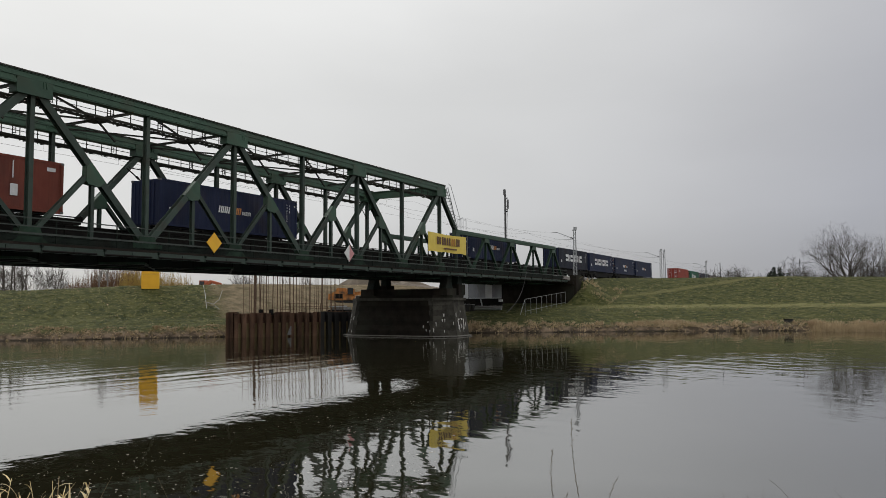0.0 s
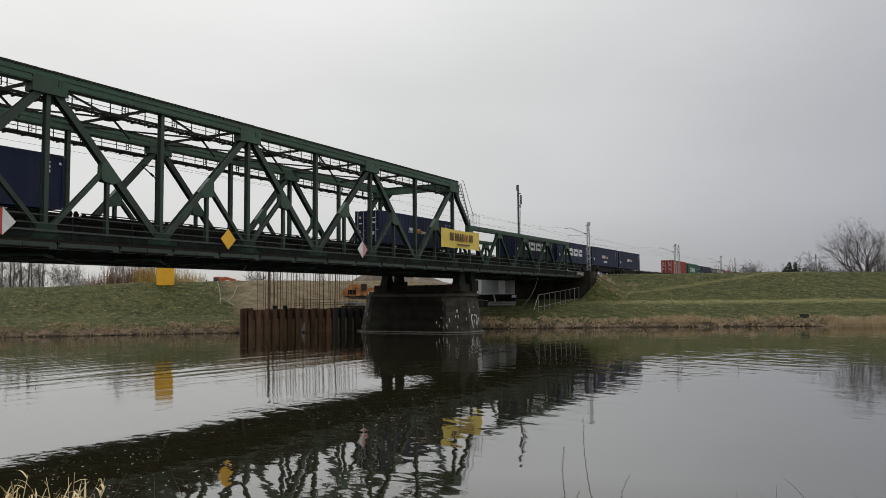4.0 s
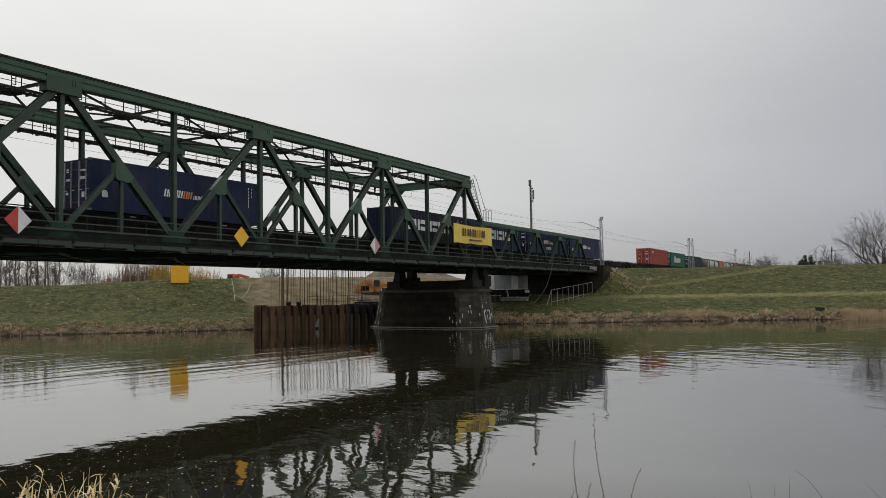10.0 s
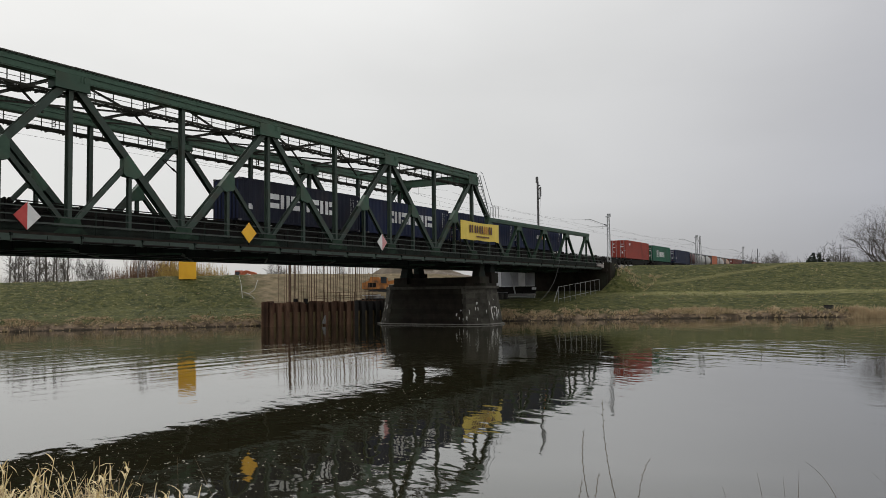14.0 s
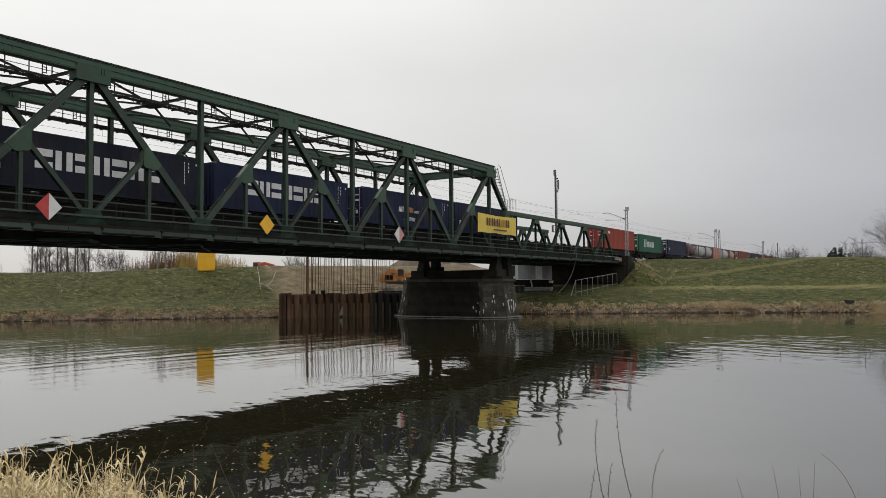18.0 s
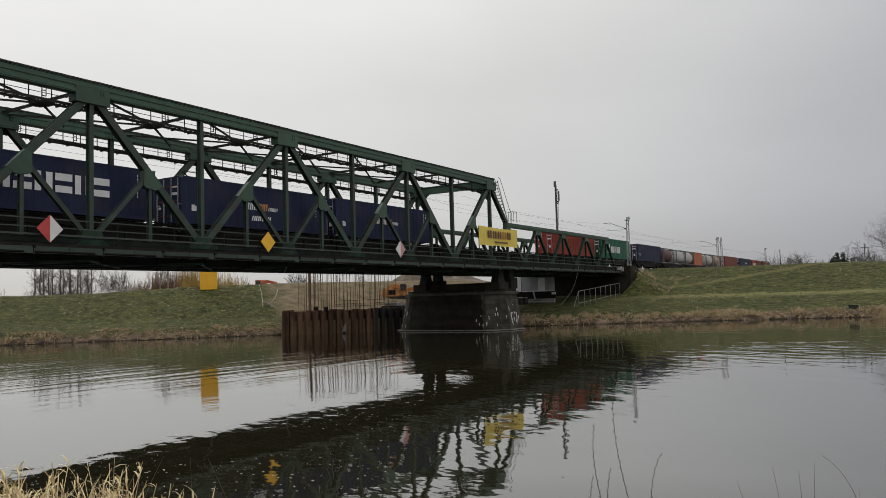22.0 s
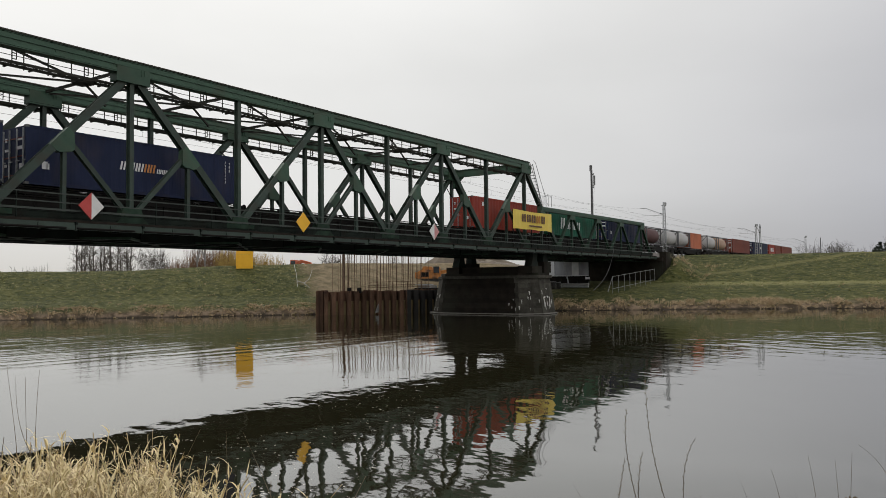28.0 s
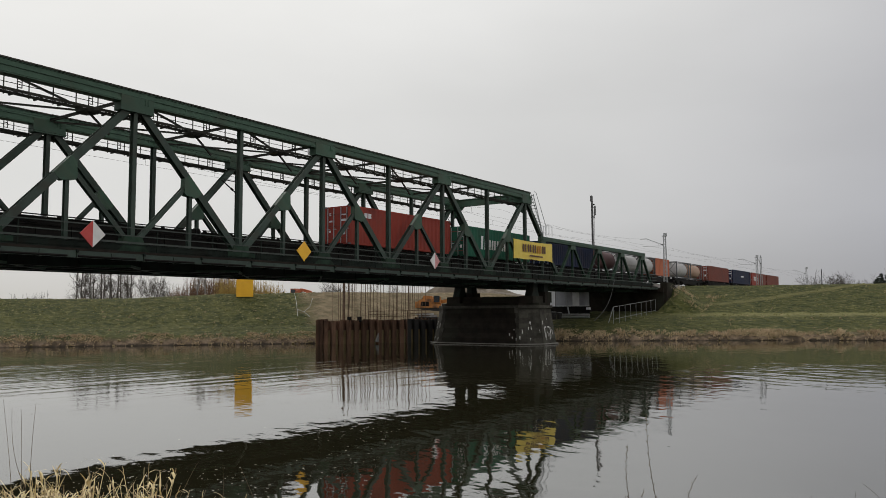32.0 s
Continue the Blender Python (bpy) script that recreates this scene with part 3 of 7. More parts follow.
def interp(x, pts):
    for (a, za), (b, zb) in zip(pts, pts[1:]):
        if x <= b:
            return za + (zb - za) * max(0.0, (x - a) / (b - a))
    return pts[-1][1]


LEFT = ((-40, -2.5), (-4, -1.6), (-0.2, -0.15), (0.3, 0.45), (1.6, 0.95), (5.0, 1.45), (7.0, 1.75), (17.5, 5.15), (18.5, 5.3), (22, 5.3), (33, 2.0), (400, 2.0))
RIGHT = ((-40, -2.5), (-4, -1.6), (-0.2, -0.15), (0.3, 0.45), (2.0, 0.85), (7.0, 1.75), (11.0, 2.45), (17.0, 2.75), (32.0, 6.6), (34.0, 6.9), (38, 6.9), (50, 2.2), (400, 2.0))


def ground_z(x, y):
    m, n = bank_mn(x, y)
    d = n - shore(m)
    w = smooth_step(-12, 14, m)
    wob = noise.noise((m * 0.35, 3.1, 0)) * 0.35 + noise.noise((m * 1.1, 7.7, 0)) * 0.22
    de = d + wob * max(0.0, 1 - abs(d) / 5)
    zl, zr = interp(de, LEFT), interp(de, RIGHT)
    if zl > 1.75 and d < 33:
        zl = 1.75 + (zl - 1.75) * (1.15 - 0.25 * smooth_step(-26, -66, m))
    z = zl * (1 - w) + zr * w
    if d > 2:
        z += noise.noise((x * 0.12, y * 0.12, 1.0)) * 0.16 + noise.noise((x * 0.6, y * 0.6, 5.0)) * 0.05
    if d > 45:
        z += noise.noise((x * 0.01, y * 0.01, 2.0)) * 0.8
    # levelled ground under the side span
    if -60 < y < ABUT_Y + 2.6 and d > -1:
        c = smooth_step(-52, -47.5, x) * (1 - smooth_step(-34.6, -32.0, x)) * (1 - smooth_step(ABUT_Y + 1.6, ABUT_Y + 2.6, y))
        z = z * (1 - c) + min(z, 2.15 + 0.058 * (y - 86)) * c
    # railway embankment behind the abutment
    dy = max(0.0, ABUT_Y + 2.0 - y)
    if dy == 0 or (dy < 6 and abs(x - MID) > 6.7):
        off = math.hypot(max(0.0, abs(x - MID) - 6.2), dy * 1.5)
        z = max(z, min(6.45, 6.45 - off / 1.55))
    # near bank on which the camera stands
    if d < -60:
        z = max(-2.4, interp(n, ((-400, 2.0), (-92, 1.75), (-84, 1.70), (-80.0, 1.45), (-78.6, 0.9), (-77.6, 0.0), (-74, -1.2), (-60, -2.4))))
        if y < -24 and abs(x - MID) < 30:
            z = max(z, 6.4 - max(0.0, abs(x - MID) - 6.2) / 1.6 - max(0.0, y + 31) * 0.7)
    return z


def make_ground():
    ms = sorted({*range(-3200, -400, 400), *range(-400, -140, 20), *range(-140, -90, 4), *[i * 1.5 - 90 for i in range(107)], *range(72, 140, 5), *range(140, 400, 20), *range(400, 3300, 400)})
    ns = sorted({*range(-3200, -400, 400), *range(-400, -100, 25), *range(-100, -72, 2), *range(-72, -6, 8), *[i * 0.5 - 10 for i in range(36)], *range(8, 52, 1), *range(52, 90, 4), *range(90, 400, 25), *range(400, 3300, 400)})
    v, f = [], []
    for n in ns:
        for m in ms:
            x, y = BANK0 + ALONG * m + ACROSS * n
            v.append((x, y, ground_z(x, y)))
    w = len(ms)
    for j in range(len(ns) - 1):
        for i in range(w - 1):
            a = j * w + i
            f.append((a, a + 1, a + w + 1, a + w))
    me = bpy.data.meshes.new("ground")
    me.from_pydata(v, [], f)
    me.materials.append(GROUND)
    me.polygons.foreach_set("use_smooth", [True] * len(me.polygons))
    tagged(new("ground", me), "grassy river banks and dikes with dry patches", "ground", kind="structure")


make_ground()
wm = bpy.data.meshes.new("water")
wm.from_pydata([(-900, -900, WATER_Z), (900, -900, WATER_Z), (900, 900, WATER_Z), (-900, 900, WATER_Z)], [], [(0, 1, 2, 3)])
wm.materials.append(WATER)
water = tagged(new("water", wm), "calm grey-brown river with faint ripples", "river", kind="structure")

# ---- the bridge ----
bridge = thing("truss_bridge", "dark green riveted steel railway truss bridge over the river", "bridge")
Z_BOT, Z_TOP, Z_MID = 6.75, 14.6, 10.68
K_FIRST, K_LAST = -6, 6
SHARED = {}


def shared(key, make):
    if key not in SHARED:
        SHARED[key] = make()
    return SHARED[key]


def member(name, p, q, w, h, x, material=GREEN_WORN, t=0.03):
    """A truss member in the plane of the truss at x; like ones share one mesh."""
    dy, dz = q[0] - p[0], q[1] - p[1]
    key = (name, round(dy, 3), round(dz, 3), w, h)
    me = shared(key, lambda: Solid().hbeam((0, 0, 0), (0, dy, dz), w, h, t=t).mesh(name, material))
    part(name, me, material, bridge, at=(x, p[0], p[1]))


def chord_mesh(name, length, z0, z1, w, lip, material):
    """A box chord with overhanging flange plates and splice plates along it."""
    s = Solid().box(-w / 2, w / 2, 0, length, z0 + 0.04, z1 - 0.04)
    s.box(-w / 2 - lip, w / 2 + lip, 0, length, z1 - 0.04, z1)
    s.box(-w / 2 - lip * 0.6, w / 2 + lip * 0.6, 0, length, z0, z0 + 0.04)
    for sx in (-1, 1):
        a, b = sorted((sx * w / 2, sx * (w / 2 + 0.05)))
        s.box(a, b, 0, length, z1 - 0.30, z1 - 0.06)
        s.box(a, b, 0, length, z0 + 0.06, z0 + 0.20)
    y = 0.0
    while y < length - 0.5:
        for sx in (-1, 1):
            a, b = sorted((sx * w / 2, sx * (w / 2 + 0.02)))
            s.box(a, b, y + 0.02, y + 0.10, z0 + 0.2, z1 - 0.24)
        y += PANEL / 2
    return s.mesh(name, material)


def chord_cover():
    """The riveted cover plate on top of a chord, lapped every second panel; its dark brown paints the lip's shade."""
    s = Solid()
    n = 6
    for i in range(n):
        a, b = L_MAIN * i / n, L_MAIN * (i + 1) / n - 0.01
        s.box(-0.37, 0.37, a, b, 15.004 + 0.012 * (i % 2), 15.075 + 0.012 * (i % 2))
    for i in range(int(L_MAIN / 3.62)):
        s.box(-0.06, 0.06, 1.6 + i * 3.62, 1.72 + i * 3.62, 15.07, 15.16)
    return s.mesh("cover_plate", GRIME_SHADE)


def joint_mesh(side):
    """The plate where strut and hanger meet a diagonal; it follows the diagonal above and fans out below."""
    d = Vector((side * 0.684, -0.729))
    up = Vector((side * 0.729, 0.684)) * 0.20
    a, b = d * -0.62, d * 0.70
    pts = [a + up * 0.9, b + up * 0.9, b - up, Vector((side * 0.13, -0.72)), Vector((-side * 0.12, -0.66)), Vector((-side * 0.46, -0.62)), Vector((-side * 0.60, -0.48)), a - up]
    poly = [(p.x, p.y) for p in pts]
    return Solid().prism(poly if side < 0 else poly[::-1], -0.20, 0.20).mesh("joint_plate", GREEN)


L_MAIN = (K_LAST - K_FIRST) * PANEL + 1.3
for tx in (NEAR, FAR):
    chord = part("top_chord", shared("top_chord", lambda: chord_mesh("top_chord", L_MAIN, 14.33, 15.0, 0.50, 0.07, GREEN)), GREEN, bridge, at=(tx, yk(K_FIRST) - 0.6, 0))
    part("cover_plate", shared("chord_cover", lambda: chord_cover()), GRIME_SHADE, chord, "brown cover plate along the top, its colour standing for shade")
    part("low_top_chord", shared("low_chord", lambda: chord_mesh("low_top_chord", 4.1 * PANEL + 0.3, -0.22, 0.22, 0.42, 0.05, GREEN)), GREEN, bridge, "low top chord of the side span", at=(tx, yk(6.45), Z_MID - 0.05))
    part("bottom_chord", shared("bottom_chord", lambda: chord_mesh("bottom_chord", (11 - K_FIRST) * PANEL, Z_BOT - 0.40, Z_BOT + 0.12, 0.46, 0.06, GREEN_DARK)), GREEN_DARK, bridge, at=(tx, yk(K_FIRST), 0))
    for k in range(K_FIRST, K_LAST + 1):
        if k % 2:
            part("node_cover", shared("node_cover_odd", lambda: Solid().box(-0.30, 0.30, -1.05, 1.05, 6.60, 6.86).box(-0.31, 0.31, -0.02, 0.02, 6.58, 6.88).mesh("node_cover", GREEN_MID)), GREEN_MID, bridge, at=(tx, yk(k), 0))
        else:
            part("node_cover", shared("node_cover_even", lambda: Solid().prism([(-0.95, 6.50), (0.95, 6.50), (0.62, 6.80), (-0.62, 6.80)], -0.30, 0.30).mesh("node_cover", GREEN_MID)), GREEN_MID, bridge, at=(tx, yk(k), 0))
        member("post", (yk(k), Z_BOT), (yk(k), 14.36), 0.33, 0.235, tx)
        part("gusset_plate", shared("gusset_b", lambda: Solid().prism([(-0.85, -0.45), (0.85, -0.45), (0.5, 0.6), (-0.5, 0.6)], -0.25, 0.25).mesh("gusset_plate", GREEN_MID)), GREEN_MID, bridge, at=(tx, yk(k), Z_BOT))
        if k % 2 == 0:
            part("gusset_plate", shared("gusset_t", lambda: Solid().prism([(-0.97, 0.24), (-0.97, -0.56), (0.97, -0.56), (0.97, 0.24)], -0.312, 0.312).box(-0.345, 0.345, 0.42, 0.47, -0.1, 0.22).box(-0.345, 0.345, 0.60, 0.65, -0.1, 0.22).box(-0.33, 0.33, -0.97, 0.97, -0.57, -0.52).mesh("gusset_plate", GREEN)), GREEN, bridge, at=(tx, yk(k), 14.45))
    for k in range(K_FIRST, K_LAST + 2, 2):
        for s in (-1, 1):
            if not K_FIRST <= k + s <= K_LAST + 1:
                continue
            # main diagonal from the upper joint, its middle joint, and the lesser strut and hanger
            member("diagonal", (yk(k) + s * 0.25, 14.2), (yk(k + s), Z_BOT), 0.36, 0.39, tx)
            mid = yk(k + s * 0.5)
            part("joint_plate", shared(("joint", s), lambda: joint_mesh(s)), GREEN, bridge, at=(tx, mid + s * 0.125, 10.475))
            if k + s <= K_LAST:
                member("strut", (mid, Z_MID), (yk(k), Z_BOT), 0.26, 0.24, tx)
            member("hanger", (mid, Z_MID), (mid, Z_BOT), 0.24, 0.20, tx)
    for k in (7, 8, 9, 10):
        # low side span: a peak in every panel
        apex = yk(k + 0.5)
        for s in (-1, 1):
            member("low_diagonal", (apex + s * 0.12, Z_MID - 0.1), (apex + s * 3.45, Z_BOT), 0.28, 0.26, tx, GREEN_MID)
        member("low_hanger", (apex, Z_MID - 0.1), (apex, Z_BOT), 0.20, 0.20, tx, GREEN_MID)
        part("joint_plate", shared("joint_low", lambda: Solid().prism([(-0.5, 0.0), (-0.7, -0.62), (0.7, -0.62), (0.5, 0.0)], -0.2, 0.2).mesh("joint_plate", GREEN)), GREEN, bridge, at=(tx, apex, Z_MID - 0.1))
        part("gusset_plate", shared("gusset_b", lambda: None), GREEN_DARK, bridge, at=(tx, yk(k), Z_BOT))

# cross girders, rail bearers, wind bracing under the deck; GREEN_DARK carries the shade there
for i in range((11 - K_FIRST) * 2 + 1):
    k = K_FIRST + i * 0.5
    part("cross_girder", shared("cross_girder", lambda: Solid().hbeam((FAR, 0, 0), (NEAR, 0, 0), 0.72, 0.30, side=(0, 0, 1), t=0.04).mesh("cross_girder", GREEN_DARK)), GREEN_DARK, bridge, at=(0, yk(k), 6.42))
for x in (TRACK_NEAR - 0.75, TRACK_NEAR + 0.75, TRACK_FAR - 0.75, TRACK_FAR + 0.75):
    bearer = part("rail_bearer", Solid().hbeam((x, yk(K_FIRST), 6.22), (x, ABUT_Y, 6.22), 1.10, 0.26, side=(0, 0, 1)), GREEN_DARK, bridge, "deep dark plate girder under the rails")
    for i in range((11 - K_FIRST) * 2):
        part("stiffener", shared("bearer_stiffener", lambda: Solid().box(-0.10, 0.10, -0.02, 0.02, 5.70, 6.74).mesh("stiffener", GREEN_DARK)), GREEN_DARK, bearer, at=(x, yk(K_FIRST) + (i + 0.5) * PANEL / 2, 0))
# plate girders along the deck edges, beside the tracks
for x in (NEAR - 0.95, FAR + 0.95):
    edge = part("deck_girder", Solid().box(x - 0.02, x + 0.02, yk(K_FIRST), ABUT_Y, 6.77, 7.62).box(x - 0.10, x + 0.10, yk(K_FIRST), ABUT_Y, 7.62, 7.66), STEEL_DARK, bridge, "near-black brown plate girder along the deck edge")
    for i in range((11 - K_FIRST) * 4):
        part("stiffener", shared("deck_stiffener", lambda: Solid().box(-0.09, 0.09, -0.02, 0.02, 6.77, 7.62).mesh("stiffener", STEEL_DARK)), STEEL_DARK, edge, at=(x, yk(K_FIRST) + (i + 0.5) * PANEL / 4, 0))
# planked decking between the bearers closes the floor
for x0, x1 in ((FAR + 0.3, TRACK_FAR - 0.9), (TRACK_FAR - 0.6, TRACK_FAR + 0.6), (TRACK_FAR + 0.9, TRACK_NEAR - 0.9), (TRACK_NEAR - 0.6, TRACK_NEAR + 0.6), (TRACK_NEAR + 0.9, NEAR - 0.3)):
    part("deck_strip", Solid().box(x0, x1, yk(K_FIRST), ABUT_Y, 6.70, 6.76), TIMBER, bridge, "dark timber decking between the rails")
for i in range((11 - K_FIRST)):
    for s in (0, 1):
        xa, xb = (NEAR, TRACK_FAR - 0.7) if s else (TRACK_FAR - 0.7, NEAR)
        part("wind_brace", Solid().beam((xa, yk(K_FIRST + i), 5.74), (xb, yk(K_FIRST + i + 1), 5.74), 0.12, 0.12, side=(0, 0, 1)), GREEN_MID, bridge)
# upper wind bracing between the trusses: a strut at every post, a K of diagonals in every panel
for k in range(K_FIRST, K_LAST):
    part("top_strut", shared("top_strut", lambda: Solid().hbeam((FAR + 0.2, 0, 0), (NEAR - 0.2, 0, 0), 0.15, 0.13, side=(0, 0, 1), t=0.02).mesh("top_strut", GRIME_SHADE)), GRIME_SHADE, bridge, at=(0, yk(k), 14.72))
    part("node_plate", shared("node_plate", lambda: Solid().prism([(-0.75, -0.3), (-0.3, -0.6), (0.3, -0.6), (0.75, -0.3), (0.75, 0.3), (0.3, 0.5), (-0.3, 0.5), (-0.75, 0.3)], -0.02, 0.02, axis="z").mesh("node_plate", GRIME_SHADE)), GRIME_SHADE, bridge, at=(MID, yk(k), 14.60))
    for s, x in ((0, NEAR - 0.2), (1, FAR + 0.2)):
        part("top_brace", shared(("top_brace", s), lambda: Solid().hbeam((MID, 0, 0), (x, -PANEL, 0), 0.10, 0.10, side=(0, 0, 1), t=0.015).mesh("top_brace", GRIME_SHADE)), GRIME_SHADE, bridge, at=(0, yk(k), 14.66))
    part("drop_brace", shared("drop", lambda: Solid().beam((MID, 0, 14.6), (MID, 1.3, 13.55), 0.10, 0.10).mesh("drop_brace", GRIME_SHADE)), GRIME_SHADE, bridge, at=(0, yk(k), 0))
part("portal_strut", Solid().hbeam((FAR + 0.2, yk(6), 14.52), (NEAR - 0.2, yk(6), 14.52), 0.76, 0.36, side=(0, 0, 1), t=0.05), GREEN, bridge, "deep portal beam at the truss end")
for x, s in ((NEAR - 0.25, -1), (FAR + 0.25, 1)):
    part("portal_knee", Solid().prism([(x, 14.14), (x + s * 1.3, 14.14), (x, 12.95)], yk(6) - 0.06, yk(6) + 0.06, axis="y"), GREEN, bridge)


def catwalk(x, side):
    """An inspection walk below the upper chord, with a handrail and cable hoops."""
    y0, y1 = yk(K_FIRST), yk(K_LAST)
    w = thing_part("catwalk", bridge)
    bars = Solid()
    for i in range(int((y1 - y0) / 0.4)):
        bars.box(x - 0.29, x + 0.29, y0 + i * 0.4, y0 + i * 0.4 + 0.03, 13.85, 13.88)
    tagged(part("floor_grating", bars, GRIME_SHADE, w), kind="stuff")
    for z, r in ((14.71, 0.035), (14.31, 0.028)):
        part("handrail", Solid().beam((x + side * 0.3, y0, z), (x + side * 0.3, y1, z), r, r), GRIME_SHADE, w)
    part("edge_angle", Solid().box(x - side * 0.3 - 0.05, x - side * 0.3 + 0.05, y0, y1, 13.75, 13.88), GRIME_SHADE, w)
    part("edge_angle", Solid().box(x + side * 0.3 - 0.05, x + side * 0.3 + 0.05, y0, y1, 13.75, 13.88), GRIME_SHADE, w)
    me = shared("stanchion", lambda: Solid().box(-0.022, 0.022, -0.022, 0.022, 13.69, 14.73).mesh("stanchion", GRIME_SHADE))
    hoop = shared("hoop", lambda: Solid().box(-0.02, 0.02, -0.13, -0.09, 13.69, 14.79).box(-0.02, 0.02, 0.09, 0.12, 13.99, 14.79).box(-0.02, 0.02, -0.13, 0.12, 14.55, 14.59).box(-0.02, 0.02, -0.13, 0.12, 14.27, 14.31).box(-0.02, 0.02, -0.13, 0.12, 13.99, 14.03).mesh("cable_hoop", GRIME_SHADE))
    foot = shared("catwalk_bracket", lambda: Solid().box(-0.40, 0.40, -0.04, 0.04, 13.68, 13.75).mesh("bracket", GRIME_SHADE))
    n = int((y1 - y0) / 1.2)
    for i in range(n + 1):
        part("stanchion", me, GRIME_SHADE, w, at=(x + side * 0.3, y0 + i * 1.2, 0))
        part("bracket", foot, GRIME_SHADE, w, at=(x, y0 + i * 1.2 + 0.3, 0))
        if i % 3 == 1:
            part("cable_hoop", hoop, GRIME_SHADE, w, at=(x - side * 0.2, y0 + i * 1.2 + 0.5, 0))
    return w


def thing_part(name, parent):
    """A part that holds sub-parts: its own mesh is a plain bearer bracket row."""
    s = Solid()
    for k in range(K_FIRST, K_LAST + 1):
        s.box(NEAR, NEAR - 0.05, yk(k) - 0.04, yk(k) + 0.04, 13.74, 13.81)
    return part(name, s, GRIME_SHADE, parent)


for k in (-2, 2, 6):
    arm = part("cantilever_arm", Solid().tube((FAR + 0.2, yk(k) - 0.3, 12.1), (FAR + 0.9, yk(k) - 2.2, 12.75), 0.045, 0.045, 6).tube((FAR + 0.2, yk(k) - 0.3, 12.95), (FAR + 2.1, yk(k) - 3.0, 12.55), 0.035, 0.035, 6), STEEL_DARK, bridge, "tubular bracket of the overhead line")
    part("insulator", Solid().lathe([(0, 0.04), (0.05, 0.09), (0.12, 0.05), (0.18, 0.09), (0.25, 0.05), (0.32, 0.09), (0.4, 0.04)], (FAR + 0.35, yk(k) - 0.7, 12.24), (0.33, -0.89, 0.31), 8), STEEL_DARK, arm)


catwalk(NEAR - 0.75, -1)
catwalk(FAR - 0.75, -1)


def walkway(x_in, x_out, name, low):
    """A footway bracketed outside the truss, with its edge girder and railing."""
    y0, y1 = yk(K_FIRST), ABUT_Y
    s = 1 if x_out > x_in else -1
    w = part(name, Solid().box(min(x_in, x_out), max(x_in, x_out), y0, y1, 6.30, 6.42), TIMBER, bridge, "narrow timber footway outside the truss")
    seg = shared(("edge_girder", low), lambda: Solid().box(-0.05, 0.05, 0.03, PANEL / 4 - 0.03, low + 0.03, 6.24).box(-0.08, 0.07, 0.0, 0.06, low, 6.26).box(-0.13, 0.06, 0.0, PANEL / 4, 6.24, 6.29).mesh("edge_girder", GREEN_WORN))
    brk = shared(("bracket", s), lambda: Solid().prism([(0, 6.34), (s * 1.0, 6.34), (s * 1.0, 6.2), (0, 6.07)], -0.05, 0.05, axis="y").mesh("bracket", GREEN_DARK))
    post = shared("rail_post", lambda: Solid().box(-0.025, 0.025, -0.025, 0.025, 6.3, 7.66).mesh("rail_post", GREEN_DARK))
    for i in range((11 - K_FIRST) * 4):
        y = y0 + i * PANEL / 4
        part("edge_girder", seg, GREEN_WORN, w, at=(x_out, y, 0))
        if i % 2 == 0:
            part("rail_post", post, GREEN_DARK, w, at=(x_out - s * 0.12, y + 0.9, 0))
            part("bracket", brk, GREEN_DARK, w, at=(x_in, y, 0))
    for z, r in ((7.64, 0.055), (7.23, 0.05), (6.88, 0.09)):
        part("handrail", Solid().box(x_out - s * 0.12 - 0.03, x_out - s * 0.12 + 0.03, y0, y1, z - r / 2, z + r / 2), RAILING, w)
    # a cable pipe clipped under the edge girder, in short lengths
    pipe = shared("edge_pipe", lambda: Solid().tube((0, 0.05, 0), (0, PANEL / 2 - 0.5, 0), 0.055, 0.055, 6).mesh("pipe", STEEL_DARK))
    for i in range((11 - K_FIRST) * 2):
        part("pipe", pipe, STEEL_DARK, w, at=(x_out + s * 0.08, y0 + i * PANEL / 2, low + 0.10))


walkway(NEAR + 0.25, -35.35, "footway", 5.93)
walkway(FAR - 0.25, -45.85, "footway", 6.14)


def end_ladder():
    """The ladder up the end post with its hoop rail, and the small landing."""
    x = NEAR + 0.1
    a, b = (yk(6) + 1.15, 14.95), (yk(6) + 3.2, 10.95)
    lad = part("ladder", Solid().beam((x - 0.28, *a), (x - 0.28, *b), 0.05, 0.08).beam((x + 0.28, *a), (x + 0.28, *b), 0.05, 0.08), GALV, bridge, "pale steel ladder with guard rails")
    for i in range(13):
        t = (i + 0.5) / 13
        part("rung", Solid().beam((x - 0.28, a[0] + (b[0] - a[0]) * t, a[1] + (b[1] - a[1]) * t), (x + 0.28, a[0] + (b[0] - a[0]) * t, a[1] + (b[1] - a[1]) * t), 0.16, 0.04, side=(0, 1, 0)), GALV, lad)
    for sx in (-0.3, 0.3):
        part("guard_rail", Solid().beam((x + sx, a[0] + 0.15, a[1] + 0.35), (x + sx, a[0] + 0.6, a[1] + 0.2), 0.04, 0.04).beam((x + sx, a[0] + 0.6, a[1] + 0.2), (x + sx, b[0] + 0.55, b[1] + 1.1), 0.04, 0.04).beam((x + sx, b[0] + 0.55, b[1] + 1.1), (x + sx, b[0] + 2.0, b[1] + 1.1), 0.04, 0.04), GALV, lad)
    for y in (b[0] + 0.55, b[0] + 1.3, b[0] + 2.0):
        for sx in (-0.3, 0.3):
            part("guard_post", Solid().beam((x + sx, y, b[1]), (x + sx, y, b[1] + 1.1), 0.04, 0.04), GALV, lad)


